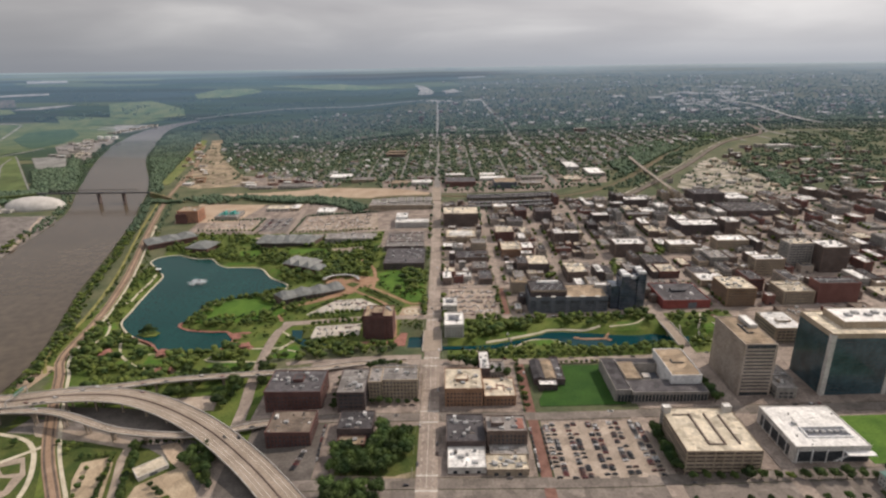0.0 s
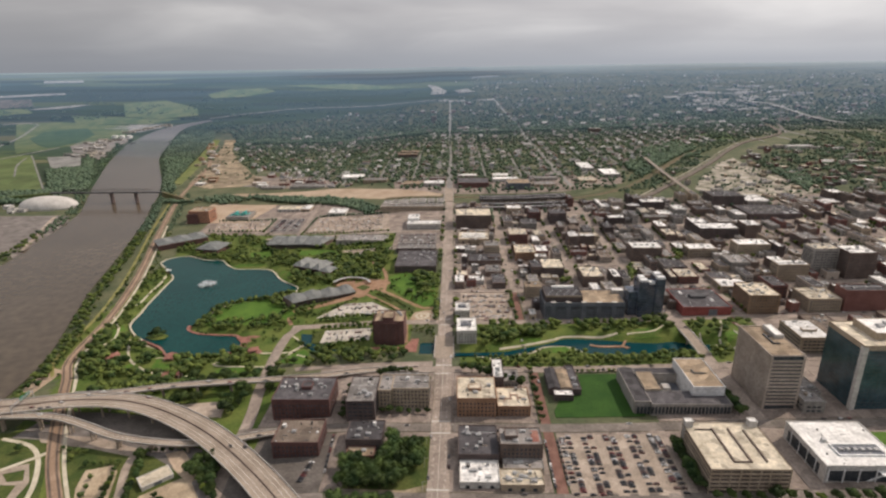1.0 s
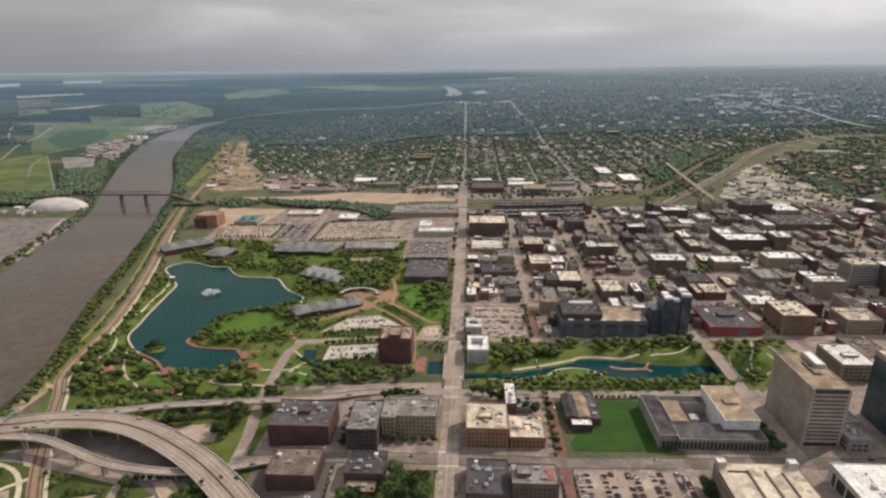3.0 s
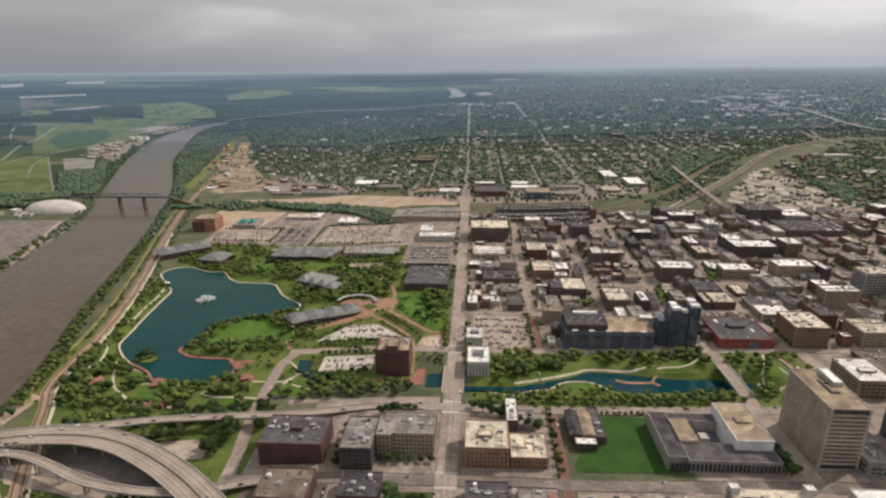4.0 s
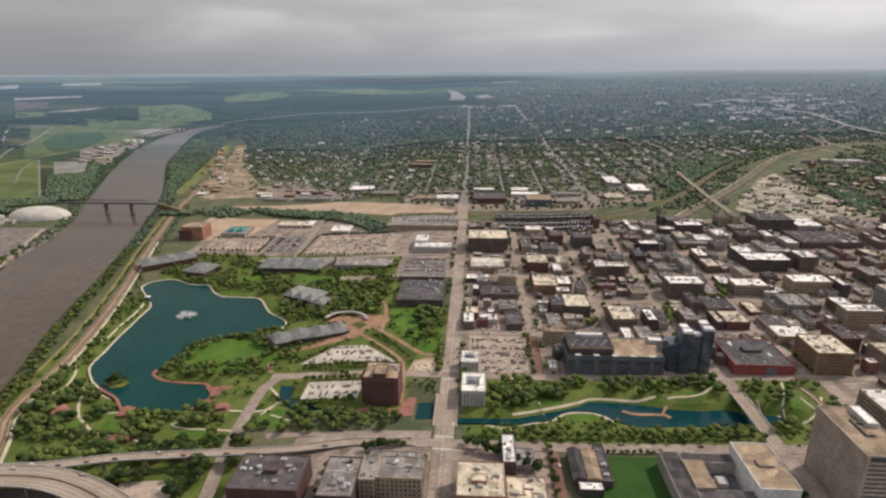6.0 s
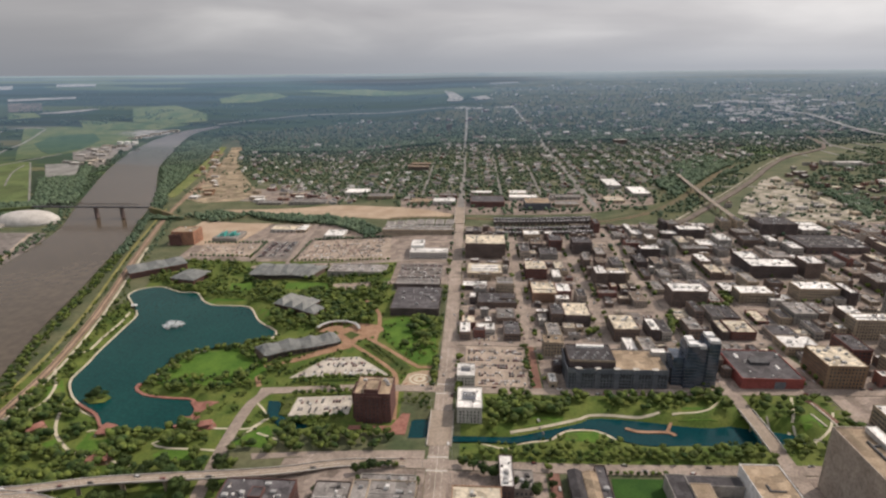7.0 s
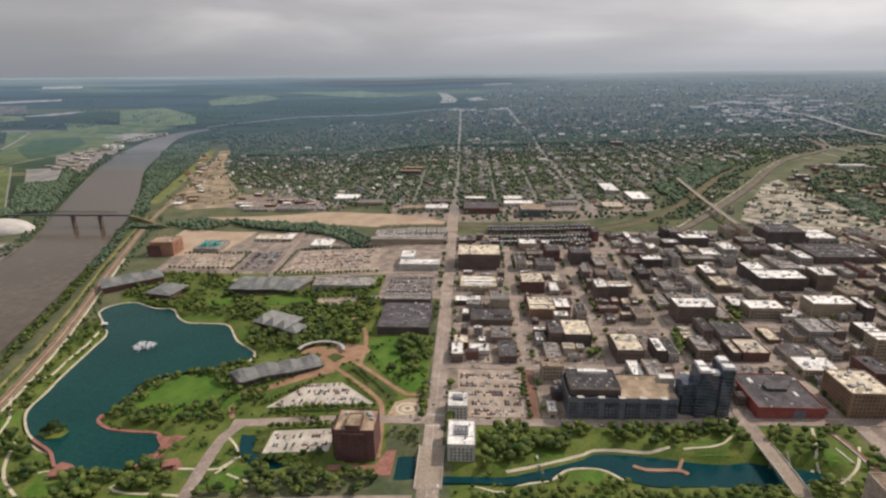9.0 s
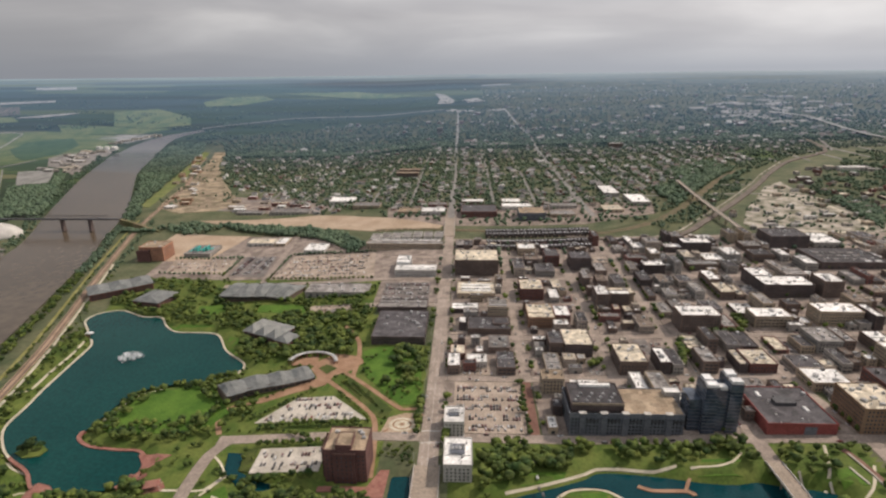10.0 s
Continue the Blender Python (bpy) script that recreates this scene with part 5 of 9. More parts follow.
def arts_centre():
    """Low grey hall round a court, with a tall white box."""
    x, y = 205, 590
    ob = thing("concert_hall", x, y, float(lie(x, y)), "grey low concert hall with a tall white box and inner court", "concert hall")
    part("wall", shell(-42, -28, -36, 30, 11, 0.5), WALL["grey concrete"], ob)
    part("roof", boxes([(-41.6, -28.4, -35.6, 29.6, 10.6, 11)]), ROOF["dark"], ob)
    wing = part("front_wing", shell(-27.9, 40, -40, -16, 10.5, 0.5), WALL["grey concrete"], ob)
    part("front_roof", boxes([(-27.5, 39.6, -39.6, -16.4, 10.1, 10.5)]), ROOF["dark"], wing)
    wing = part("rear_wing", shell(-27.9, 11, 18, 30, 10.5, 0.5), WALL["grey concrete"], ob)
    part("rear_roof", boxes([(-27.5, 10.6, 18.4, 29.6, 10.1, 10.5)]), ROOF["dark"], wing)
    hall = part("tan_hall", shell(-27.7, -14, -15.8, 17.8, 12.5, 0.4), WALL["tan stone"], ob)
    part("tan_roof", boxes([(-27.3, -14.4, -15.4, 17.4, 12.1, 12.5)]), ROOF["tan"], hall, "tan flat roof")
    part("court_floor", boxes([(-13.9, 10.8, -15.8, 17.8, 0.4, 0.8)]), WALL["slate panel"], ob, "dark court")
    part("court_pavilion", boxes([(-6, 1, 0, 9, 0.8, 5)]), WALL["pale concrete"], ob)
    box = part("white_box", shell(11.5, 39, -24, 34, 19, 0.7), WALL["white panel"], ob, "tall white panelled hall")
    part("box_roof", boxes([(12, 38.6, -23.6, 33.6, 18.5, 19)]), ROOF["tan"], box, "tan flat roof")
    part("roof_duct", boxes([(20, 21.2, 2, 10, 19, 20), (21.2, 31, 2, 3.2, 19, 20)]), STEEL, ob, "dark rooftop duct")
    part("window_panes", boxes(windows(-42, 40, -40, 30, 10, 9, 2.2, 7, 0.9, base=1, sides=("front",))), GLASS, ob, "tall dark window panes", kind="stuff")
    take(rect(160, 246, 548, 626), 2)
    FOOT.append((160, 246, 548, 626))


arts_centre()


def garage():
    x0, x1, y0, y1, h = 186, 242, 442, 504, 20.5
    x, y = (x0 + x1) / 2, (y0 + y1) / 2
    a, b = (x1 - x0) / 2, (y1 - y0) / 2
    ob = thing("parking_garage", x, y, float(lie(x, y)), "tan concrete parking garage with open decks and roof ramps", "parking garage")
    # one solid dark box stands in for the shade between open decks
    part("core", boxes([(-a + 0.6, a - 0.6, -b + 0.6, b - 0.6, -4, h - 0.5)]), WALL["dark brick"], ob, "shaded inner decks")
    for k in range(6):
        z = k * 3.4 + 0.3
        v, f = boxes([(-a, a, -b, -b + 0.5, z + 1.9, z + 3.5), (-a, a, b - 0.5, b, z + 1.9, z + 3.5), (-a, -a + 0.5, -b + 0.5, b - 0.5, z + 1.9, z + 3.5), (a - 0.5, a, -b + 0.5, b - 0.5, z + 1.9, z + 3.5)])
        part("spandrel", (v, f), WALL["tan stone"], ob, "tan concrete spandrel")
    for k in range(9):
        u = -a + k * (2 * a - 0.8) / 8
        part("pier", boxes([(u, u + 0.8, -b - 0.15, -b + 0.4, -2, h)]), WALL["tan stone"], ob)
    part("roof_deck", boxes([(-a + 0.5, a - 0.5, -b + 0.5, b - 0.5, h - 0.5, h - 0.05)]), ROOF["cream"], ob, "cream concrete roof deck")
    for u0, u1, v0, v1 in ((-9, -8, -22, 22), (3, 4, -22, 22), (14, 15, -22, 20), (-9, 4, -22.6, -22), (-22, -8, 20, 20.6)):
        part("ramp_wall", boxes([(u0, u1, v0, v1, h - 0.05, h + 1.1)]), WALL["brown brick"], ob, "brown ramp wall")
    for u, v in ((-a + 3, b - 4), (a - 4, b - 3.5)):
        part("stair_tower", shell(u - 3, u + 3, v - 3, v + 3, h + 5, 0.3), WALL["pale concrete"], ob, "pale stair tower")
        part("stair_roof", boxes([(u - 2.7, u + 2.7, v - 2.7, v + 2.7, h + 4.6, h + 5)]), ROOF["white"], ob)
    take(rect(x0, x1, y0, y1), 2)
    FOOT.append((x0, x1, y0, y1))


garage()
b = building(271, 327, 452, 512, 14, "pale concrete", "white", "low pale hall with a bright white roof and glazed sides", "none", units=0, parapet=0.6)
part("roof_well", boxes([(-12, 21, -17, -4, 14, 14.5)]), WALL["slate panel"], b, "dark sunken plant well")
for i in range(6):
    part("roof_unit", unit(-8 + 5.2 * i, -10.5, 14.5, 3.2, 3.4, 1.6), METAL, b, "grey metal rooftop plant unit")
part("well_rim", boxes([(-13, 22, -18, -17, 14, 15.4), (-13, 22, -4, -3, 14, 15.4), (-13, -12, -17, -4, 14, 15.4), (21, 22, -17, -4, 14, 15.4)]), WALL["white panel"], b)
part("glass_front", boxes([(-26, 8, -30.3, -29.9, 1, 10)]), GLASS, b, "dark glass front")
part("glass_side", boxes([(-28.3, -27.9, -22, 24, 1, 10)]), GLASS, b, "dark glass side")
part("canopy", boxes([(9, 30, -36, -30, 9.4, 10)]), WALL["white panel"], b, "white entrance canopy")
part("corner_glass", boxes([(9, 27.9, -30.4, -30.02, 0.6, 9)]), GLASS, b, "dark glass entrance")
for u in (-26, -15, -4, 8):
    part("facade_rib", boxes([(u - 0.4, u + 0.4, -30.9, -30.32, 0, 12)]), WALL["white panel"], b, "white facade rib")
part("facade_brace", ([(2, -31.2, 1.5), (2, -30.4, 1.5), (16, -30.4, 9.6), (16, -31.2, 9.6), (4.5, -31.2, 1.5), (4.5, -30.4, 1.5), (18.5, -30.4, 9.6), (18.5, -31.2, 9.6)],
                      [(0, 1, 2, 3), (7, 6, 5, 4), (0, 4, 5, 1), (1, 5, 6, 2), (2, 6, 7, 3), (3, 7, 4, 0)]), WALL["white panel"], b, "slanting white brace")
for v in (-18, -6, 6, 18):
    part("facade_rib", boxes([(-28.8, -28.32, v - 0.4, v + 0.4, 0, 12)]), WALL["white panel"], b, "white facade rib")


def slab_tower(x0, x1, y0, y1, h, floors, label, wall="beige concrete", name="office_tower"):
    """An office tower banded by proud spandrels over dark glass."""
    x, y = (x0 + x1) / 2, (y0 + y1) / 2
    a, b = (x1 - x0) / 2, (y1 - y0) / 2
    ob = thing(name, x, y, float(lie(x, y)), label, "office tower")
    part("glass_core", boxes([(-a + 0.35, a - 0.35, -b + 0.35, b - 0.35, -4, h - 0.5)]), GLASS, ob, "dark glass bands")
    fh = (h - 6) / floors
    for k in range(floors):
        z = 2.2 + k * fh
        v, f = boxes([(-a, a, -b, -b + 0.5, z + fh * 0.42, z + fh), (-a, a, b - 0.5, b, z + fh * 0.42, z + fh), (-a, -a + 0.5, -b + 0.5, b - 0.5, z + fh * 0.42, z + fh), (a - 0.5, a, -b + 0.5, b - 0.5, z + fh * 0.42, z + fh)])
        part("spandrel", (v, f), WALL[wall], ob, "concrete spandrel band")
    for u in (-a - 0.2, a - 1.6):
        part("corner_pier", boxes([(u, u + 1.8, -b - 0.2, -b + 1.6, -4, h)]), WALL[wall], ob)
        part("corner_pier", boxes([(u, u + 1.8, b - 1.6, b + 0.2, -4, h)]), WALL[wall], ob)
    part("crown", shell(-a, a, -b + 0.9, b, h, 0.7, -h + 4.2), WALL[wall], ob, "concrete top storey")
    part("roof", boxes([(-a + 0.4, a - 0.4, -b + 1.3, b - 0.4, h - 0.5, h)]), ROOF["tan"], ob, "tan gravel roof")
    part("side_wall", boxes([(-a - 0.06, -a + 0.3, -b + 1.7, b - 1.7, -4, h - 0.6)]), WALL[wall], ob, "blank concrete side")
    part("side_rib", boxes([(-a - 0.3, -a - 0.07, -b + 2.6 + 2.4 * k, -b + 3.1 + 2.4 * k, -3, h - 1.2) for k in range(int((2 * b - 5) / 2.4))]), WALL[wall], ob, kind="stuff")
    part("cooling_rack", boxes([(-2, -0.8, -8, 14, h, h + 1.4), (-0.8, 4, -8, -6.8, h, h + 1.4), (-0.8, 4, 8, 9.2, h, h + 1.4)]), STEEL, ob, "dark rooftop cooling rack")
    storey = part("penthouse", shell(5, a - 2, 4, b - 4, h + 3.5, 0.3, -h), WALL["pale concrete"], ob)
    part("penthouse_roof", boxes([(5.3, a - 2.3, 4.3, b - 4.3, h + 3.1, h + 3.5)]), ROOF["white"], storey)
    take(rect(x0, x1, y0, y1), 2)
    FOOT.append((x0, x1, y0, y1))


slab_tower(273.5, 302, 556, 622, 52, 13, "beige concrete office tower with banded windows and blank ribbed side")
building(304, 322, 548, 566, 11, "grey concrete", "grey", "low grey concrete annex beside the tower", "wide", units=2)
building(304, 330, 570, 600, 8, "grey concrete", "grey", "low grey concrete annex behind the tower", "wide", units=2)
b = building(359, 390, 666, 714, 17.5, "tan stone", "white", "tan office building with a bright white roof", "wide", units=3, penthouse=(0.3, 0.75, 0.35, 0.5, 2.2))


def glass_tower():
    x, y, h = 388, 580, 61
    ob = thing("glass_tower", x, y, float(lie(x, y)), "tall dark teal glass tower with pale concrete edges", "office tower")
    for u0, u1, v0, v1 in ((-42, 44, -27, 27),):
        hh = h
        part("glass_wall", boxes([(u0, u1, v0, v1, -4, hh - 3)]), TOWER_GLASS, ob, "dark teal glass curtain wall")
        part("cornice", shell(u0 - 0.3, u1 + 0.3, v0 - 0.3, v1 + 0.3, hh, 0.8, -hh + 4), WALL["tan stone"], ob, "pale stone cornice")
        part("roof", boxes([(u0 + 0.4, u1 - 0.4, v0 + 0.4, v1 - 0.4, hh - 0.6, hh)]), ROOF["cream"], ob, "cream gravel roof")
        rows = []
        for k in range(16):
            z = 3 + k * (hh - 8) / 16
            rows += [(u0 - 0.12, u1 + 0.12, v0 - 0.12, v0 + 0.2, z, z + 0.22), (u0 - 0.12, u0 + 0.2, v0, v1, z, z + 0.22)]
        n = int((u1 - u0) / 3)
        rows += [(u0 + 3 * k, u0 + 3 * k + 0.15, v0 - 0.12, v0 + 0.2, 1, hh - 4) for k in range(1, n)]
        n = int((v1 - v0) / 3)
        rows += [(u0 - 0.12, u0 + 0.2, v0 + 3 * k, v0 + 3 * k + 0.15, 1, hh - 4) for k in range(1, n)]
        part("mullions", boxes(rows), STEEL, ob, "thin dark mullions", kind="stuff")
    part("pier", boxes([(-43.2, -39, -28.2, -24, -4, h - 1)]), WALL["pale concrete"], ob, "pale concrete corner pier")
    part("pier", boxes([(12, 16, -28.2, -24, -4, h - 1)]), WALL["pale concrete"], ob, "pale concrete corner pier")
    storey = part("penthouse", shell(-26, 34, -14, 20, h + 6, 0.6, -h), WALL["tan stone"], ob, "tan rooftop storey")
    part("penthouse_roof", boxes([(-25.5, 33.5, -13.5, 19.5, h + 5.5, h + 6)]), ROOF["white"], storey)
    for i in range(5):
        part("roof_unit", unit(-14 + 9 * i, 2 + 5 * (i % 2), h + 6, 5, 6, 2.2), METAL, ob, "grey metal rooftop plant unit")
    take(rect(345, 433, 552, 608), 2)
    FOOT.append((345, 433, 552, 608))


glass_tower()

# along the main street
def white_block(x0, x1, y0, y1, h, label):
    b = building(x0, x1, y0, y1, h, "pale concrete", "white", label, "punched", units=0, floor=3.2)
    a, d = (x1 - x0) / 2, (y1 - y0) / 2
    part("plant_screen", boxes([(-a * 0.55, a * 0.5, -d * 0.25, d * 0.45, h, h + 1.6)]), WALL["slate panel"], b, "dark grey rooftop plant")
    for i in range(4):
        part("roof_unit", unit(-a * 0.4 + a * 0.28 * i, d * 0.1, h + 1.6, 2, 4, 1.0), METAL, b, "grey metal rooftop plant unit")
    return b


white_block(8.6, 30.5, 706, 744, 15.5, "pale concrete block with a bright white roof beside the street")
white_block(6.8, 24, 770, 797, 14.5, "small pale block with a bright white roof")


def brick_tower():
    x, y, h = -65, 717, 29
    ob = thing("brick_tower", x, y, -0.5, "dark red brick office tower with stepped corners and tan roof", "office building")
    for u0, u1, v0, v1, hh in ((-16, 16, -14, 19, h), (-9, 8, -16.5, -14.1, h - 2), (-19, -16.1, -8, 14, h - 3)):
        part("wall", shell(u0, u1, v0, v1, hh, 0.8), WALL["maroon brick"], ob)
        part("roof", boxes([(u0 + 0.38, u1 - 0.38, v0 + 0.38, v1 - 0.38, hh - 0.5, hh)]), ROOF["tan"], ob, "tan gravel roof")
        part("window_panes", boxes(windows(u0, u1, v0, v1, hh - 1, 3.7, 1.1, 1.5, 2.3, sides=("front",) if u0 > -20 and v0 < -10 else ("front", "left"))), GLASS, ob, "rows of dark window panes", kind="stuff")
    storey = part("penthouse", shell(-7, 5, -13, 6, h + 4, 0.4, -h), WALL["maroon brick"], ob)
    part("penthouse_roof", boxes([(-6.6, 4.6, -12.6, 5.6, h + 3.6, h + 4)]), ROOF["tan"], storey)
    for u, v in ((10, 10), (12, 4), (-10, 12), (8, 13)):
        part("roof_unit", unit(u, v, h, 3.5, 3, 1.6), METAL, ob, "grey metal rooftop plant unit")
    take(rect(-88, -43, 699, 737), 2)
    FOOT.append((-88, -43, 699, 737))


brick_tower()


def ridged(x, y, turn, w, d, h, rise, label, bays=3, wall="red brick", z=None):
    """A campus building with a folded slate-metal roof of several ridges."""
    ob = thing("campus_building", x, y, float(lie(x, y)) if z is None else z, label, "office building", own=True)
    ob.rotation_euler = (0, 0, radians(turn))
    a, b = w / 2, d / 2
    part("wall", shell(-a, a, -b, b, h, 0.0), WALL[wall], ob)
    part("window_panes", boxes(windows(-a, a, -b, b, h - 0.6, 3.6, 2.6, 1.9, 0.9)), GLASS, ob, "rows of dark window panes", kind="stuff")
    for k in range(bays):
        u0, u1 = -a - 1 + (w + 2) * k / bays, -a - 1 + (w + 2) * (k + 1) / bays
        m, g = (u0 + u1) / 2, 0.25
        v = [(u0, -b - 1.5, h - 0.2), (u1, -b - 1.5, h - 0.2), (u1, b + 1.5, h - 0.2), (u0, b + 1.5, h - 0.2),
             (u0, -b - 1.5, h + 0.1), (u1, -b - 1.5, h + 0.1), (u1, b + 1.5, h + 0.1), (u0, b + 1.5, h + 0.1), (m, -b + d * g, h + rise), (m, b - d * g, h + rise)]
        f = [(3, 2, 1, 0), (0, 1, 5, 4), (1, 2, 6, 5), (2, 3, 7, 6), (3, 0, 4, 7), (4, 5, 8), (5, 6, 9, 8), (6, 7, 9), (7, 4, 8, 9)]
        part("roof", (v, f), SLATE, ob, "folded grey metal roof")
    c, s = math.cos(radians(turn)), math.sin(radians(turn))
    take([(x + c * u - s * v, y + s * u + c * v) for u, v in ((-a, -b), (a, -b), (a, b), (-a, b))], 3)
    FOOT.append((x - a, x + a, y - b, y + b))
    return ob


def folded_hall(spine, half, h, rise, label):
    """A long bent hall under one roof of shallow folds."""
    x, y = spine[len(spine) // 2]
    z0 = float(lie(x, y))
    ob = thing("campus_hall", x, y, z0, label, "office building")
    c = np.array(curve(spine, 5.0))
    t = np.gradient(c, axis=0)
    t /= np.linalg.norm(t, axis=1)[:, None]
    nrm = np.stack([t[:, 1], -t[:, 0]], 1)
    n = len(c)
    lat = (-1.12, -0.55, 0.0, 0.55, 1.12)
    up = (-0.4, 0.45, 1.0, 0.45, -0.4)
    v, f = [], []
    for layer in (0.0, -0.35):
        for i in range(n):
            fold = 3.2 if i % 4 == 2 else 1.6 if i % 2 else 0.0
            ends = 0.35 if i in (0, n - 1) else 1.0
            for s, q in zip(lat, up):
                p = c[i] + nrm[i] * s * half * (1 if i % 4 else 0.93)
                v.append((p[0] - x, p[1] - y, h + rise * q * ends + fold * (1.2 - abs(s)) + layer))
    for i in range(n - 1):
        for k in range(4):
            a = 5 * i + k
            f.append((a, a + 1, a + 6, a + 5))
            f.append((5 * n + a + 5, 5 * n + a + 6, 5 * n + a + 1, 5 * n + a))
        for k in (0, 4):
            a = 5 * i + k
            f.append((a, a + 5, 5 * n + a + 5, 5 * n + a))
    part("roof", (v, f), SLATE, ob, "folded grey-green metal roof")
    ring = [c[i] + nrm[i] * half * 0.9 for i in range(n)] + [c[i] - nrm[i] * half * 0.9 for i in range(n - 1, -1, -1)]
    m = len(ring)
    wv = [(p[0] - x, p[1] - y, z) for z in (-4.0, h + 0.2) for p in ring]
    part("wall", (wv, [(k, (k + 1) % m, m + (k + 1) % m, m + k) for k in range(m)]), WALL["brown brick"], ob)
    gv, gf = [], []
    for i in range(n - 1):
        for s in (0.905, -0.905):
            p, q = c[i] + nrm[i] * half * s, c[i + 1] + nrm[i + 1] * half * s
            p, q = p + (q - p) * 0.12, q - (q - p) * 0.12
            for z0_, z1_ in ((0.8, 3.0), (4.2, h - 0.8)):
                k = len(gv)
                gv += [(p[0] - x, p[1] - y, z0_), (q[0] - x, q[1] - y, z0_), (q[0] - x, q[1] - y, z1_), (p[0] - x, p[1] - y, z1_)]
                gf.append((k, k + 1, k + 2, k + 3))
    part("window_panes", (gv, gf), GLASS, ob, "rows of dark window panes", kind="stuff")
    outline = [tuple(c[i] + nrm[i] * half) for i in range(n)] + [tuple(c[i] - nrm[i] * half) for i in range(n - 1, -1, -1)]
    take(outline, 2)
    FOOT.append((min(p[0] for p in outline), max(p[0] for p in outline), min(p[1] for p in outline), max(p[1] for p in outline)))


folded_hall([(-214, 843), (-191, 861), (-164, 873), (-136, 889)], 14, 8, 3.5, "long bent brick hall under a folded metal roof")
ridged(-213, 1000, -24, 50, 34, 9, 7, "brick office with a hipped grey metal roof", 3)
ridged(-186, 978, -24, 22, 22, 7, 5, "small brick wing with a hipped grey metal roof", 1)
folded_hall([(-318, 1148), (-285, 1146), (-250, 1148), (-214, 1138)], 27, 8, 3.0, "wide campus hall under a low folded grey roof")
ridged(-490, 1172, 38, 84, 40, 10, 5, "red brick campus building with a purple grey roof", 3)
ridged(-415, 1128, -12, 42, 40, 8, 6, "low brick campus building with hipped grey roof", 1)


def arcade():
    """A curved open colonnade with a pale roof."""
    x, y, r = -140, 912, 23
    ob = thing("colonnade", x, y, float(lie(x, y)), "curved pale colonnade round a paved court", "colonnade")
    v, f = [], []
    for i in range(19):
        t = math.pi * (0.02 + 0.96 * i / 18)
        for rr, zz in ((r, 5.2), (r + 4, 5.2), (r + 4, 6.0), (r + 2, 6.6), (r, 6.0)):
            v.append((rr * math.cos(t), rr * math.sin(t), zz))
        if i:
            f += [(5 * i - 5 + k, 5 * i - 5 + (k + 1) % 5, 5 * i + (k + 1) % 5, 5 * i + k) for k in range(5)]
    part("roof", (v, f), METAL, ob, "curved pale metal roof")
    for i in range(13):
        t = math.pi * (0.03 + 0.94 * i / 12)
        for rr in (r + 0.5, r + 3.5):
            cx, cy = rr * math.cos(t), rr * math.sin(t)
            part("column", boxes([(cx - 0.3, cx + 0.3, cy - 0.3, cy + 0.3, -1, 5.2)]), RED_STONE, ob)
    part("court", ([(0, 0, 0.45)] + [(r * math.cos(math.pi * i / 18), r * math.sin(math.pi * i / 18), 0.45) for i in range(19)], [(0, i, i + 1) for i in range(1, 19)]), BRICKPATH, ob, "brick paved court")
    take([(x + (r + 5) * math.cos(i * 0.35), y + (r + 5) * math.sin(i * 0.35)) for i in range(10)], 2)


arcade()
b = building(-200, -112, 1126, 1166, 6, "grey concrete", "grey", "long low grey-green parking building", "shed", units=6)
b = building(-83, -22, 960, 1044, 9, "dark brick", "dark", "wide dark-roofed brick building beside the street", units=10)
building(-89, -26, 1060, 1090, 6, "dark brick", "grey", "low dark brick building with ribbed roof", units=3)
building(-82, -21, 1198, 1225, 10, "pale concrete", "white", "white-roofed pale building with a courtyard", units=2)
building(-82, -62, 1225.5, 1262, 13, "white panel", "white", "white panelled wing with a white roof", units=1)
b = building(-538, -496, 1330, 1372, 25, "terracotta", "tan", "orange brick block beside the rails", units=1)
part("dark_bay", boxes([(-24, -2, -26, -20.8, -3, 20)]), WALL["maroon brick"], b, "dark unfinished bay")
b = building(-471, -424, 1352, 1410, 7, "grey concrete", "grey", "half-built concrete structure with teal formwork", units=0)
for i in range(9):
    part("formwork", boxes([(-18 + 4 * i, -16 + 4 * i, -16 + 7 * (i % 3), -2 + 7 * (i % 3), 7, 9 + 2 * (i % 4))]), TEAL, b, "teal steel formwork")
building(-380, -332, 1420, 1456, 5, "pale concrete", "cream", "low white-roofed shed beside the car park", "shed", units=2)
building(-326, -306, 1410, 1456, 5, "tan stone", "white", "low white-roofed shed beside the car park", "shed", units=2)
building(-255, -219, 1343, 1388, 6, "pale concrete", "white", "small white-roofed building beside trees", "shed", units=2)
building(-146, -16, 1340, 1360, 9, "tan stone", "grey", "long pale station building with a flat roof", units=3)
building(-140, -22, 1362, 1386, 5, "pale concrete", "white", "long pale station platform roof", "shed", units=0)
for k in range(7):
    building(-148 + 19 * k, -133 + 19 * k, 1400, 1440, 4, "pale concrete", "grey", "low grey open platform shelter", "shed", units=0, group="platform shelters", name="platform_shelter")

# downtown, right of the main street
building(7, 71, 1203, 1262, 24, "brown brick", "cream", "brown brick warehouse of six storeys with cream roof", units=8)
b = building(12, 63, 1110, 1160, 6.5, "tan stone", "cream", "low parking deck with three white light strips", "shed", units=0)
for k in range(3):
    part("strip_roof", boxes([(-20, 20, -15 + 12 * k, -9 + 12 * k, 6.5, 7.6)]), ROOF["white"], b, "white raised roof strip")
building(6, 40, 1057, 1079, 6, "dark brick", "white", "", units=2)
building(27, 77, 990, 1030, 7.5, "brown brick", "dark", "", units=5, penthouse=(0.6, 0.95, 0.3, 0.8, 2.5))
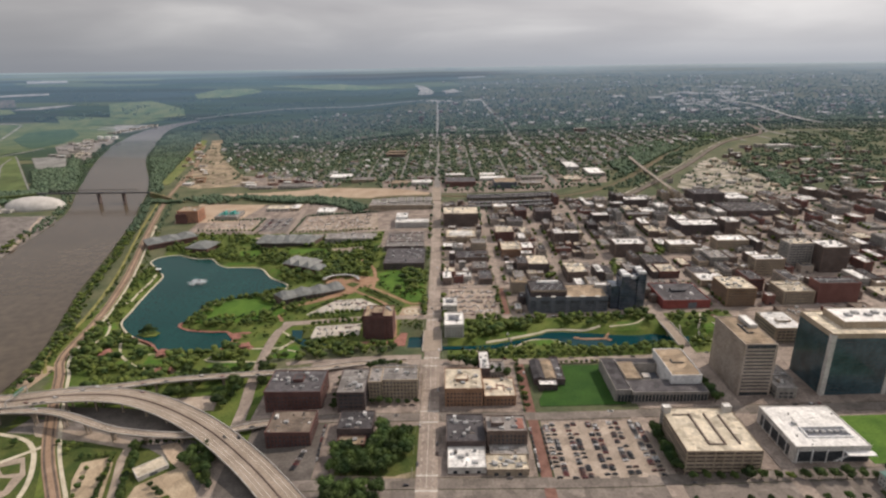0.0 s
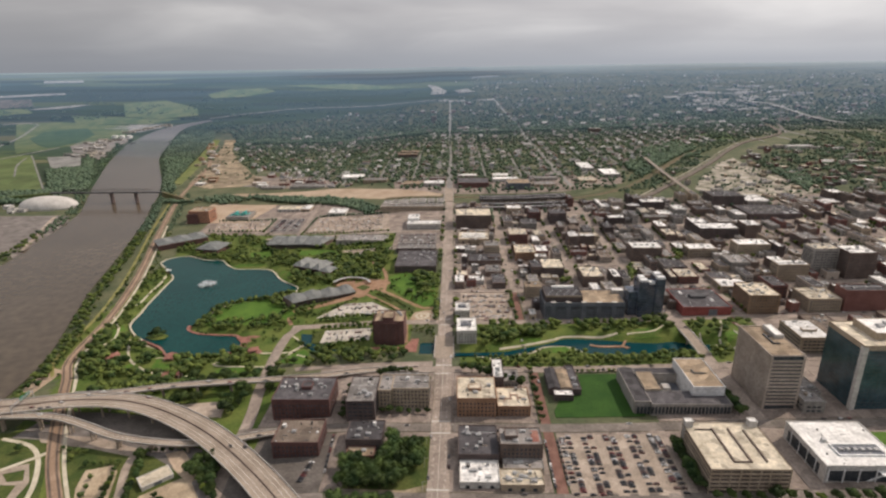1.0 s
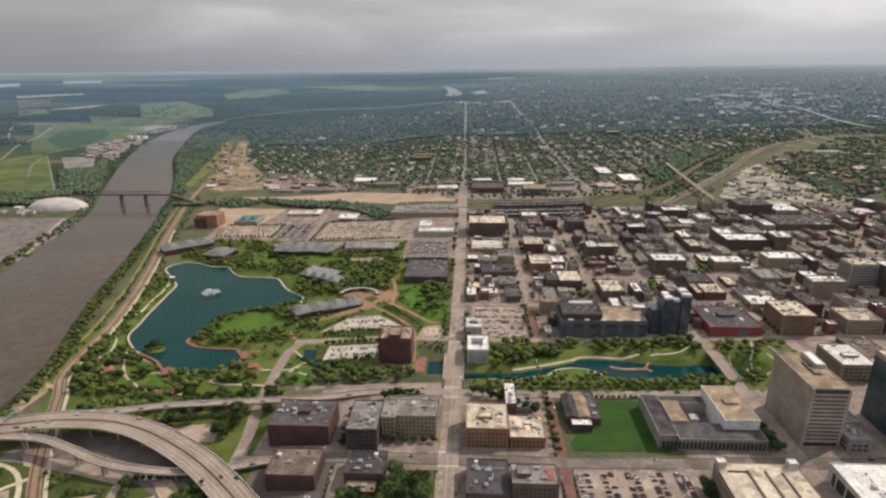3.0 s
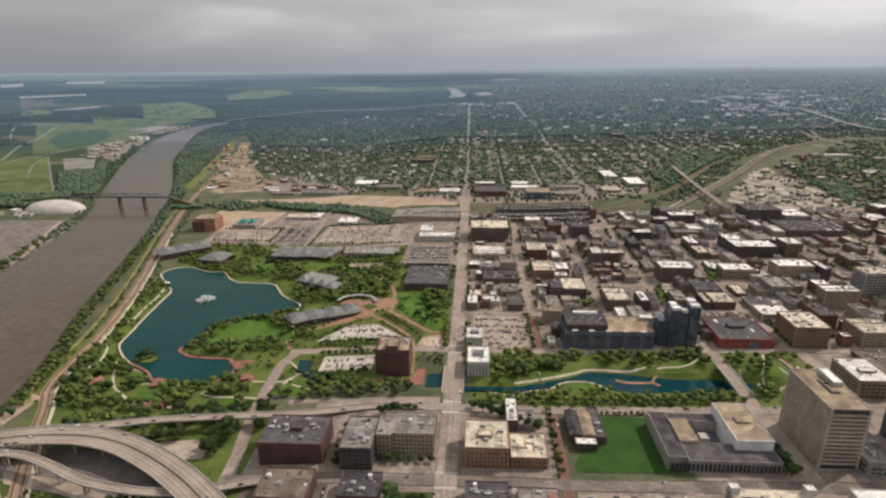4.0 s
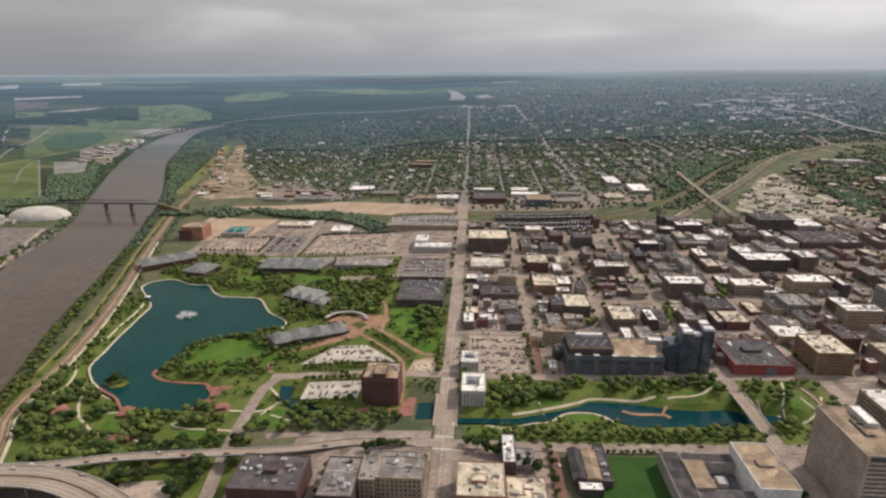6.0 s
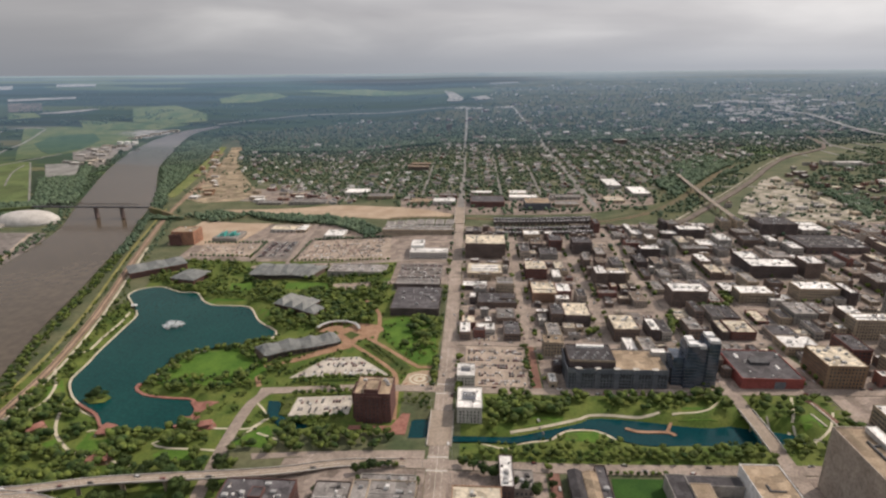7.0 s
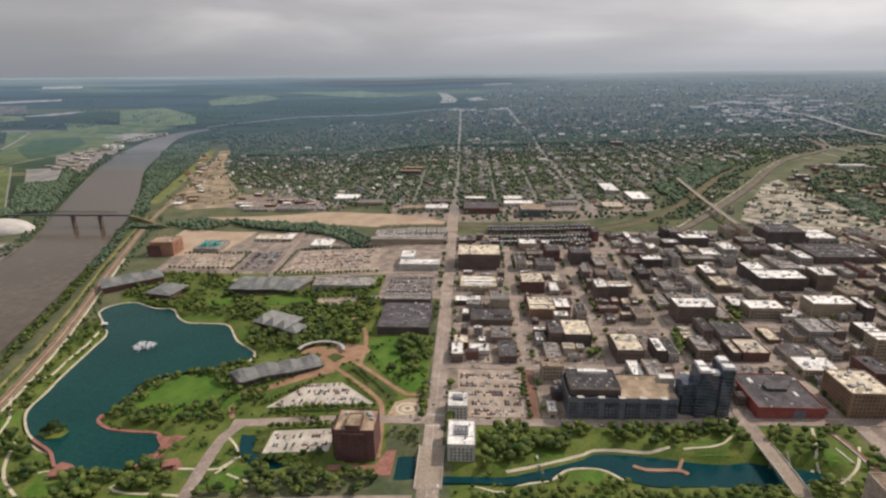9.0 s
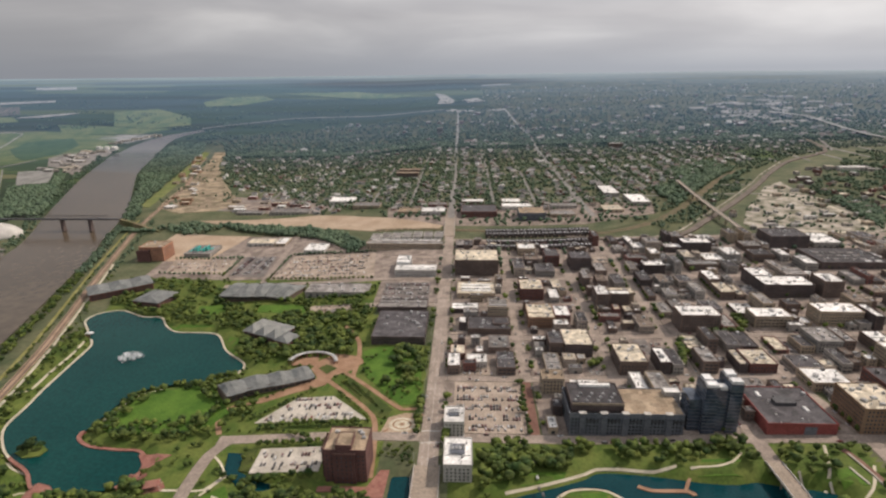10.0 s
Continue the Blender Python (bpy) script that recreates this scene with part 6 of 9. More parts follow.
building(50, 73, 940, 976, 7, "brown brick", "grey", "", units=3)
building(8, 24, 922, 946, 8, "red brick", "cream", "", units=1)
building(26, 47, 905, 925, 6.5, "pale concrete", "white", "", units=1)
building(96, 127, 1104, 1146, 16, "red brick", "cream", "", units=4)
building(99, 131, 1013, 1060, 13, "orange brick", "cream", "", units=5)
building(131.5, 150, 1019, 1054, 13, "red brick", "white", "", units=1)
building(131, 161, 931, 976, 15, "dark brick", "cream", "dark brick building with a cream paneled roof", units=0)
building(100, 114.5, 963, 974, 7, "brown brick", "white", "", units=1)
building(115, 130.5, 935, 970, 15.5, "brown brick", "dark", "", units=2)
building(98, 119, 849, 870, 16.5, "tan stone", "tan", "", units=1)


def long_block():
    x0, x1, y0, y1 = 113, 208, 775, 822
    x, y = (x0 + x1) / 2, (y0 + y1) / 2
    ob = thing("apartment_block", x, y, float(lie(x, y)), "long slate grey apartment block with a dark and tan roof", "apartment building")
    a, b = (x1 - x0) / 2, (y1 - y0) / 2
    part("wall", shell(-a, a, -b, b, 21, 0.8), WALL["slate panel"], ob)
    part("roof", boxes([(-a + 47, a - 0.4, -b + 0.4, b - 0.4, 20.5, 21)]), ROOF["tan"], ob, "tan gravel roof")
    part("upper_storey", shell(-a + 2, -a + 46, -b + 6, b - 2, 27, 0.8, -20), WALL["dark brick"], ob)
    part("upper_roof", boxes([(-a + 2.4, -a + 45.6, -b + 6.4, b - 2.4, 26.5, 27)]), ROOF["dark"], ob, "dark flat roof")
    part("parapet_trim", boxes([(-a + 2, -a + 46, -b + 5.4, -b + 5.9, 26.4, 28.4)]), WALL["tan stone"], ob)
    part("roof_monitor", boxes([(-a + 13, -a + 40, b - 10, b - 6, 27, 29.5)]), ROOF["white"], ob, "white roof monitor")
    for i in range(12):
        part("roof_unit", unit(-a + 6 + 3.2 * i, -b + 12 + 6 * (i % 3), 27, 2.2, 2.4, 1.4), METAL, ob, "grey metal rooftop plant unit")
    for k in range(5):
        part("bay", boxes([(-a + 8 + 18 * k, -a + 13 + 18 * k, -b - 1.4, -b - 0.02, 0, 18)]), WALL["slate panel"], ob, "slate grey bay")
        part("bay_cap", boxes([(-a + 7.6 + 18 * k, -a + 13.4 + 18 * k, -b - 1.8, -b + 3, 21.85, 22.3)]), WALL["pale concrete"], ob, "pale flat cap over a bay")
        part("balcony", boxes([(-a + 14 + 18 * k, -a + 24 + 18 * k, -b - 1.6, -b - 0.02, 14.4, 14.7), (-a + 14 + 18 * k, -a + 24 + 18 * k, -b - 1.6, -b - 1.5, 14.7, 15.7)]), STEEL, ob, "dark steel balcony")
    part("window_panes", boxes(windows(-a, a, -b, b, 20, 3.4, 1.8, 1.8, 1.2, sides=("front", "left"))), GLASS, ob, "rows of dark window panes", kind="stuff")
    part("stair_block", shell(a - 8, a + 6, b - 14, b - 4, 25, 0.6), WALL["pale concrete"], ob, "pale stair block")
    part("stair_roof", boxes([(a - 7.6, a + 5.6, b - 13.6, b - 4.4, 24.5, 25)]), ROOF["white"], ob)
    take(rect(x0, x1, y0, y1), 2)
    FOOT.append((x0, x1, y0, y1))


long_block()


def blue_tower():
    x, y, h = 238, 790, 47
    ob = thing("glass_apartments", x, y, float(lie(x, y)), "dark blue glass apartment tower with stepped pale top", "apartment tower")
    for u0, u1, v0, v1, hh in ((-15, -4, -14, 10, h - 3), (-3.9, 4.9, -10, 12, h - 7), (5, 15, -13, 14, h), (-25, -15.1, -8, 14, 30)):
        wing = part("glass_wall", boxes([(u0, u1, v0, v1, -4, hh)]), SHADE_GLASS, ob, "dark blue glass wall")
        rows = [(u0 - 0.25, u1 + 0.25, v0 - 0.25, v1 + 0.25, 3.4 * k, 3.4 * k + 0.35) for k in range(1, int(hh / 3.4))]
        for r in rows:
            part("floor_edge", boxes([r]), WALL["slate panel"], wing, "thin slate floor edge")
    for u0, u1, v0, v1, z in ((-14, -5, -13, -5, h - 3), (-3, 4, -9, -2, h - 7), (-13, -6, -2, 8, h - 3), (5.5, 14.5, -12, -4, h), (6, 14, 2, 12, h)):
        part("roof_cap", boxes([(u0, u1, v0, v1, z + 0.01, z + 3)]), WALL["white panel"], ob, "pale rooftop block")
    part("roof", boxes([(5, 15, -13, 14, h + 0.004, h + 0.3), (-15, -4, -14, 10, h - 2.996, h - 2.7)]), ROOF["dark"], ob)
    take(rect(213, 254, 775, 808), 2)
    FOOT.append((213, 254, 775, 808))


blue_tower()
b = building(276, 333, 774, 840, 10.5, "crimson", "dark", "low red hall with a wide dark roof", "none", units=0)
part("dark_front", boxes([(2, 12, -33.4, -32.9, 0.5, 8)]), WALL["slate panel"], b, "dark front bay")
part("plant_screen", boxes([(-9, 9, -2, 8, 10.5, 13.4), (-5, 5, 8, 14, 10.5, 12.4)]), STEEL, b, "dark rooftop plant")
for u, v, w, d in ((-16, 18, 3, 9), (14, -8, 3, 8), (4, 6, 5, 2)):
    part("skylight", chamfered(u - w / 2, u + w / 2, v - d / 2, v + d / 2, 10.5, 11.8, 0.4), ROOF["white"], b, "white rooftop skylight")
building(352, 388, 775, 822, 24, "amber brick", "cream", "amber brick office block with a crowded cream roof", units=8)
building(350, 386, 850, 882, 9, "tan stone", "white", "", units=3)
b = building(271, 316, 992, 1025, 21, "brown brick", "white", "brown brick block with round white roof vents", units=0)
for i in range(4):
    ring = [(-14 + 9 * i + 3.2 * math.cos(k * 0.785), 3.2 * math.sin(k * 0.785)) for k in range(8)]
    v = [(p, q, 21) for p, q in ring] + [(p, q, 24) for p, q in ring]
    part("roof_vent", (v, [tuple(range(8, 16))] + [(k, (k + 1) % 8, 8 + (k + 1) % 8, 8 + k) for k in range(8)]), ROOF["white"], b, "round white roof vent")
building(359, 401, 1003, 1033, 14, "tan stone", "white", "", "wide", units=2)
building(190, 206, 1070, 1104, 20, "brown brick", "white", "", units=1)
building(206.4, 231, 1070, 1084, 20, "brown brick", "white", "", units=1)
building(206.4, 240, 1084.4, 1104, 16, "tan stone", "cream", "cream stone block with a recessed court", "wide", units=2)
building(187, 211, 1027, 1040, 7, "red brick", "grey", "", units=1)
building(180, 210, 1224, 1262, 19, "dark brick", "dark", "", units=2)
building(408, 471, 1097, 1135, 18, "dark brick", "white", "dark brick block with bright white roof", units=6)
building(408, 435, 1135.5, 1172, 18, "dark brick", "white", "dark brick wing with bright white roof", units=3)
building(481, 506, 1095, 1132, 22, "brown brick", "white", "", units=2)
building(433, 482, 1007, 1038, 17, "tan stone", "white", "", units=4)
building(506, 566, 1310, 1365, 20, "dark brick", "dark", "", units=5)
b = building(534, 628, 1206, 1285, 9, "dark brick", "dark", "wide dark factory hall with rows of pale roof lights", "shed", units=5)
for v in (-22, -4, 14):
    skylights(b, -38, 26, v, 9, 5, 9.0, 5.5, ROOF["grey"])
skylights(b, 14, 44, -31, 9, 2, 7.0, 5.0, ROOF["white"])
building(575, 619, 1312, 1375, 8, "grey concrete", "white", "", "shed", units=3)
building(494, 528, 913, 942, 37, "grey concrete", "cream", "grey concrete office tower of ten storeys", "wide", units=3)
building(528.5, 565, 890, 928, 37, "brown brick", "white", "brown brick office tower of ten storeys", "punched", units=4)
building(463, 513, 776, 800, 26, "red brick", "dark", "maroon brick office block with sloping dark roof", "none", units=1)
building(422, 460, 776, 816, 17, "tan stone", "cream", "", units=5)
building(437, 478, 888, 910, 24, "tan stone", "white", "", units=3)
building(268, 298, 1245, 1268, 10, "red brick", "grey", "", units=2)
building(281, 311, 1198, 1222, 14, "dark brick", "white", "", units=4)
building(368, 412, 1303, 1332, 16, "dark brick", "white", "", units=3)
building(340, 367, 1303, 1325, 9, "dark brick", "white", "", units=2)
building(384, 413, 1243, 1280, 6, "tan stone", "white", "", "shed", units=1)
building(463, 491, 1303, 1336, 8, "brown brick", "grey", "", units=1)
building(349, 394, 1213, 1236, 9, "brown brick", "grey", "", units=2)
building(180, 208, 888, 934, 15, "brown brick", "cream", "", units=5)

# rows of town houses by the rail yard, with white dormers
for y in (1334, 1364, 1412, 1434):
    for i in range(15):
        x = 58 + 12.4 * i
        if y < 1360 and 4 <= i <= 6 or x > 222 and y < 1400:
            continue
        house = gabled(x, x + 10.6, y, y + 11, 6.5, 3.0, "dark brick", ROOF["dark"], "small dark town house with a gable roof and white dormers", "town_house", "x", "house")
        for u in (-2.9, 2.9):
            dormer = part("dormer", chamfered(u - 1.3, u + 1.3, -5.2, -2.0, 6.2, 9.0, 0.25), WALL["white panel"], house, "white dormer")
            part("pane", boxes([(u - 0.7, u + 0.7, -5.26, -5.18, 6.9, 8.2)]), GLASS, dormer)
        part("porch", boxes([(-1.6, 1.6, -6.6, -5.48, 0, 2.7)]), WALL["tan stone"], house, "pale porch")

gabled(318, 352, 392, 426, 9, 5, "pale concrete", surface("weathered_copper", (0.10, 0.19, 0.17), (0.14, 0.24, 0.21), 6, 1.0, rough=0.7), "pale hall with a weathered green copper roof")
ob = thing("concrete_shed", -223.5, 468, float(lie(-223, 468)), "low pale concrete shed below the highway", "shed", own=True)
ob.rotation_euler = (0, 0, radians(42))
part("wall", shell(-11.5, 11.5, -7, 7, 3.6, 0.4), WALL["pale concrete"], ob)
part("roof", boxes([(-11.1, 11.1, -6.6, 6.6, 3.2, 3.6)]), ROOF["cream"], ob)
part("door", boxes([(-3, 3, -7.12, -6.98, 0, 2.8)]), WALL["slate panel"], ob)
# the remaining blocks, plot by plot
fill = random.Random(21)
LOTS = []
walls = ["brown brick", "red brick", "dark brick", "brown brick", "tan stone", "grey concrete", "beige concrete", "brown brick", "grey concrete"]
roofs = ["grey", "dark", "white", "grey", "cream", "dark", "dark", "white", "grey", "brown"]


def clear(x0, x1, y0, y1):
    return all(x1 + 1 < a or x0 - 1 > b or y1 + 1 < c or y0 - 1 > d for a, b, c, d in FOOT)


for i in range(len(AVENUES) - 1):
    for a, b in zip(STREETS, STREETS[1:]):
        if a < 760 and not (i >= 4 and a >= 640):
            continue
        if i == 0 and a in (768,):
            continue
        lines = CITY_AVENUES if a > 760 else AVENUES
        X0, X1 = lines[i] + (11 if i == 0 else 9), lines[i + 1] - 9
        for y0, y1 in ((a + 8.5, (a + b) / 2 - 2.5), ((a + b) / 2 + 2.5, b - 8.5)):
            x = X0
            while x < X1 - 8:
                w = fill.choice([10, 13, 16, 20, 28])
                x1 = min(x + w, X1)
                if X1 - x1 < 8:
                    x1 = X1
                d0, d1 = y0, y1 - fill.choice([0, 0, 4, 9])
                kind = fill.random()
                if clear(x, x1, d0, d1):
                    if kind < (0.93 if 1 <= i <= 4 else 0.72):
                        h = fill.choice([5, 7, 8, 10, 12, 14, 16, 20]) * 0.85
                        building(x, x1 - fill.choice([0.2, 0.2, 2]), d0, d1, h, fill.choice(walls), fill.choice(roofs), units=fill.choice([0, 1, 1, 2, 3]), style=fill.choice(["punched", "punched", "wide"]))
                    else:
                        LOTS.append((x + 1, x1 - 1, d0, d1))
                        sheet("car_park", rect(x + 0.6, x1 - 0.6, d0, d1), fill.choice([LOT, DARK_LOT, PAVE]), 0.42, "city car park between buildings", cell=30)
                x = x1

# small buildings in the gaps left over
gaps = random.Random(77)
count = 0
for i in range(8):
    for a, b in zip(STREETS[3:], STREETS[4:]):
        X0, X1 = CITY_AVENUES[i] + (12 if i == 0 else 10), CITY_AVENUES[i + 1] - 10
        for _ in range(170):
            w, d = gaps.choice([8, 10, 13, 17]), gaps.choice([9, 12, 16, 20])
            x, y = gaps.uniform(X0, X1 - w), gaps.uniform(a + 9, b - 9 - d)
            if i == 0 and a == 768 or not clear(x, x + w, y, y + d) or any(x < q1 and x + w > q0 and y < r1 and y + d > r0 for q0, q1, r0, r1 in LOTS):
                continue
            if count < 380:
                count += 1
                building(x, x + w, y, y + d, gaps.choice([4, 5, 6, 8, 10, 12]), gaps.choice(walls), gaps.choice(roofs), units=gaps.choice([0, 1, 1]), style=gaps.choice(["punched", "shed"]))

# ---- elevated highway and bridges ----
def deck(name, pts, width, label, category, deep=1.6, gap=26.0, median=False, ground=None, lanes=(), rails_high=0.9, piers=True):
    """A raised roadway along points (x, y, z), with barriers, lane paint and T-shaped piers."""
    c = curve(pts, 9)
    ob = thing(name, c[0][0], c[0][1], 0, label, category)
    ox, oy = c[0][0], c[0][1]

    def section(shape):
        v, f = [], []
        n = len(shape)
        for i, (x, y, z) in enumerate(c):
            a, b = c[max(i - 1, 0)], c[min(i + 1, len(c) - 1)]
            t = Vector((b[0] - a[0], b[1] - a[1])).normalized()
            v += [(x + t.y * s - ox, y - t.x * s - oy, z + h) for s, h in shape]
            if i:
                f += [(n * i - n + k, n * i - n + (k + 1) % n, n * i + (k + 1) % n, n * i + k) for k in range(n)]
        f += [tuple(range(n)), tuple(range(len(v) - 1, len(v) - n - 1, -1))]
        return v, f
    w = width / 2
    part("deck", section([(-w, 0), (w, 0), (w, -0.5), (w * 0.75, -deep), (-w * 0.75, -deep), (-w, -0.5)]), DECK, ob)
    for s in (-w + 0.02, w - 0.52):
        part("barrier", section([(s, -0.1), (s, rails_high), (s + 0.5, rails_high), (s + 0.5, -0.1)]), WALL["pale concrete"], ob, "pale concrete barrier")
    if median:
        part("median", section([(-0.5, -0.1), (-0.3, 0.9), (0.3, 0.9), (0.5, -0.1)]), WALL["brown brick"], ob, "brown median barrier")
    for s in lanes:
        part("lane_line", section([(s - 0.11, 0.02), (s + 0.11, 0.02), (s + 0.11, -0.05), (s - 0.11, -0.05)]), PAINT, ob)
    run = 0.0
    for (x, y, z), (x2, y2, z2) in zip(c, c[1:]):
        run += math.hypot(x2 - x, y2 - y)
        g = float(gz(x, y))
        if run > gap and piers and z - g > 3.5:
            run = 0.0
            t = Vector((x2 - x, y2 - y)).normalized()
            m = Matrix(((t.y, t.x, 0), (-t.x, t.y, 0), (0, 0, 1)))
            v, f = boxes([(-w * 0.7, w * 0.7, -0.8, 0.8, z - deep - 1.2, z - deep + 0.1), (-w * 0.38 - 0.7, -w * 0.38 + 0.7, -0.7, 0.7, g - 3, z - deep - 1.2), (w * 0.38 - 0.7, w * 0.38 + 0.7, -0.7, 0.7, g - 3, z - deep - 1.2)])
            v = [tuple(m @ Vector((p[0], p[1], 0)) + Vector((x - ox, y - oy, p[2]))) for p in v]
            part("pier", (v, f), DECK, ob, "concrete pier")
    take_line([(p[0], p[1]) for p in c], w + 2)
    return ob, c


ROADWAY = [(-900, 505, 4), (-700, 525, 4), (-520, 545, 4), (-400, 558, 4), (-353, 569, 4), (-308, 571, 4), (-270, 561, 4), (-229, 538, 4), (-188, 506, 4), (-143, 460, 4), (-106, 415, 4), (-58, 352, 4)]
_, main_line = deck("elevated_highway", ROADWAY, 27, "wide pale concrete elevated highway curving over the park", "highway bridge", median=True, lanes=(-9, -5.3, 5.3, 9))
_, low_line = deck("highway_ramp", [(-420, 541, 3.2), (-352, 544, 2.6), (-313, 531, 2), (-275, 514, 1.2), (-224, 506, 0.2), (-184, 512, -0.6), (-150, 525, -1.6), (-120, 531, -1.2)], 9, "narrow concrete exit ramp below the highway", "highway ramp", lanes=(0,))
_, up_line = deck("highway_ramp", [(-352, 581, 3.6), (-312, 586, 3.8), (-263, 600, 3.6), (-211, 609, 3.2), (-167, 616, 2.6), (-123, 625, 1.8), (-80, 638, 1.1), (-30, 642, 0.8)], 10, "narrow concrete ramp leading to the cross street", "highway ramp", lanes=(0,))
deck("street_bridge", [(265, 668, float(lie(265, 668)) + 0.5), (265, 700, 6.4), (265, 735, float(lie(265, 735)) + 0.5)], 13, "pale concrete street bridge over the lagoon", "bridge", gap=16, rails_high=1.0)
deck("street_bridge", [(-5, 668, 0.52), (-5, 700, 0.6), (-5, 726, 0.52)], 21, "pale concrete street bridge over the pond", "bridge", gap=16, rails_high=1.0)
deck("viaduct", [(497, 1300, 27), (496, 1376, 32), (497, 1447, 35), (499, 1530, 38), (506, 1645, 40), (519, 1793, 41), (530, 1880, 40)], 8, "long pale concrete road viaduct over the rail yard", "viaduct", gap=32)
deck("street_bridge", [(-8, 1420, 13.2), (-9, 1470, 15.6), (-10, 1520, 15.0), (-10, 1560, 15.3)], 20, "main street bridge over the rail yard", "bridge", gap=18)


def rail_bridge():
    y, z, x0, x1 = 1557, 12.0, -960, -690
    ob = thing("railway_bridge", x0, y, 0, "dark steel truss railway bridge over the river", "railway bridge")
    part("deck", boxes([(0, x1 - x0, -4, 4, z - 1.2, z)]), STEEL, ob)
    n = 30
    s = (x1 - x0) / n
    for side in (-4, 3.6):
        part("chord", boxes([(0, x1 - x0, side, side + 0.4, z - 2.6, z - 1.2)]), STEEL, ob)
        part("top_chord", boxes([(s * 3, s * 27, side, side + 0.4, z + 6.0, z + 6.6)]), STEEL, ob)
        for k in range(3, 27):
            a, b = (z, z + 6.2) if k % 2 else (z + 6.2, z)
            v = [(s * k - 0.25, side, a), (s * k + 0.25, side, a), (s * (k + 1) + 0.25, side, b), (s * (k + 1) - 0.25, side, b)]
            v += [(p, side + 0.4, r) for p, _, r in v]
            part("brace", (v, [(0, 1, 2, 3), (7, 6, 5, 4), (0, 4, 5, 1), (1, 5, 6, 2), (2, 6, 7, 3), (3, 7, 4, 0)]), STEEL, ob)
    for x in (-814, -755):
        v, f = chamfered(x - x0 - 2.2, x - x0 + 2.2, -5.5, 5.5, -20, z - 2.6, 0.6)
        part("pier", (v, f), WALL["dark brick"], ob, "dark stone bridge pier")


rail_bridge()
strip("rail_bed", [(-1300, 1552), (-1200, 1554), (-1080, 1556), (-960, 1557)], 9, MEADOW, 0, "raised grassy rail embankment", skirt=20, step=25, drape=lambda x, y: 11.6 - np.clip((-960 - np.asarray(x)) * 0.085, 0, 20))
strip("rail_bed", [(-690, 1557), (-660, 1556), (-630, 1550), (-600, 1540)], 9, WEEDS, 0, "raised rail approach to the bridge", skirt=12, step=12, drape=lambda x, y: 11.6 - np.clip((np.asarray(x) + 690) * 0.27, 0, 22))

# ---- fountain ----
def fountain(x, y):
    ob = thing("fountain", x, y, LAKE_Z, "white spraying fountain jets in the lake", "fountain", own=True)
    ring = [(math.cos(k * math.pi / 8), math.sin(k * math.pi / 8)) for k in range(16)]
    part("float_ring", ([(p * r, q * r, h) for r, h in ((9, -0.3), (9.3, 0.15), (9.9, 0.15), (10.2, -0.3)) for p, q in ring],
                        [(16 * j + k, 16 * j + (k + 1) % 16, 16 * j + 16 + (k + 1) % 16, 16 * j + 16 + k) for j in range(3) for k in range(16)]), STEEL, ob)
    r = random.Random(3)
    for u, v0, h in ((0, 0, 9), (-6, 3, 6.5), (6, -2, 6.5), (-3, -6, 5.5), (4, 6, 5.5), (-9, -3, 4.5), (9, 4, 5)):
        v, f = [], []
        for _ in range(420):
            t = r.random()
            spread = 0.5 + 6.0 * t * t
            z = h * (1 - (1 - t) ** 2) * r.uniform(0.5, 1) if r.random() < 0.6 else h * r.random() * (1 - 0.5 * t)
            a = r.uniform(0, 6.28)
            p = Vector((u + math.cos(a) * spread * r.random(), v0 + math.sin(a) * spread * r.random(), max(0.1, z)))
            k = len(v)
            v += [tuple(p + Vector((r.uniform(-1, 1), r.uniform(-1, 1), r.uniform(-1, 1))) * 0.5) for _ in range(4)]
            f += [(k, k + 1, k + 2), (k, k + 3, k + 1), (k + 1, k + 3, k + 2), (k, k + 2, k + 3)]
        part("water_jet", (v, f), SPRAY, ob, "white water spray", kind="stuff")


fountain(-358, 940)

# ---- cars ----
def car_model():
    v, f = [], []
    side = [(-2.25, 0.35), (2.2, 0.35), (2.25, 0.75), (1.1, 0.92), (-1.6, 0.98), (-2.25, 0.9)]
    n = len(side)
    for y in (-0.88, 0.88):
        v += [(x, y, z) for x, z in side]
    f = [tuple(range(n)), tuple(range(2 * n - 1, n - 1, -1))] + [(k + n, (k + 1) % n + n, (k + 1) % n, k) for k in range(n)]
    bv, bf = boxes([(-1.05, 0.35, -0.64, 0.64, 1.40, 1.47)])
    ob = mesh("car", v + bv, f + [tuple(i + 2 * n for i in q) for q in bf], CARS, own=True)
    tagged(ob, "parked car on the car park or street", "car", "parked cars")
    roof = [(-1.5, -0.8, 0.97), (1.0, -0.8, 0.93), (1.0, 0.8, 0.93), (-1.5, 0.8, 0.97), (-1.0, -0.62, 1.42), (0.3, -0.62, 1.42), (0.3, 0.62, 1.42), (-1.0, 0.62, 1.42)]
    part("windows", (roof, [(0, 1, 5, 4), (1, 2, 6, 5), (2, 3, 7, 6), (3, 0, 4, 7)]), GLASS, ob, "dark car windows")
    for x in (-1.4, 1.4):
        for y in (-0.8, 0.8):
            w = [(x + 0.33 * math.cos(k * 0.785), y + s, 0.33 + 0.33 * math.sin(k * 0.785)) for s in (-0.1, 0.1) for k in range(8)]
            part("wheel", (w, [tuple(range(8)), tuple(range(15, 7, -1))] + [(k, (k + 1) % 8, 8 + (k + 1) % 8, 8 + k) for k in range(8)]), TYRE, ob)
    return ob


CAR = car_model()
CAR.matrix_basis = stand(-130, 735, float(lie(-130, 735)) + 0.95, 90)
near_cars, far_cars = [], []
park = random.Random(5)


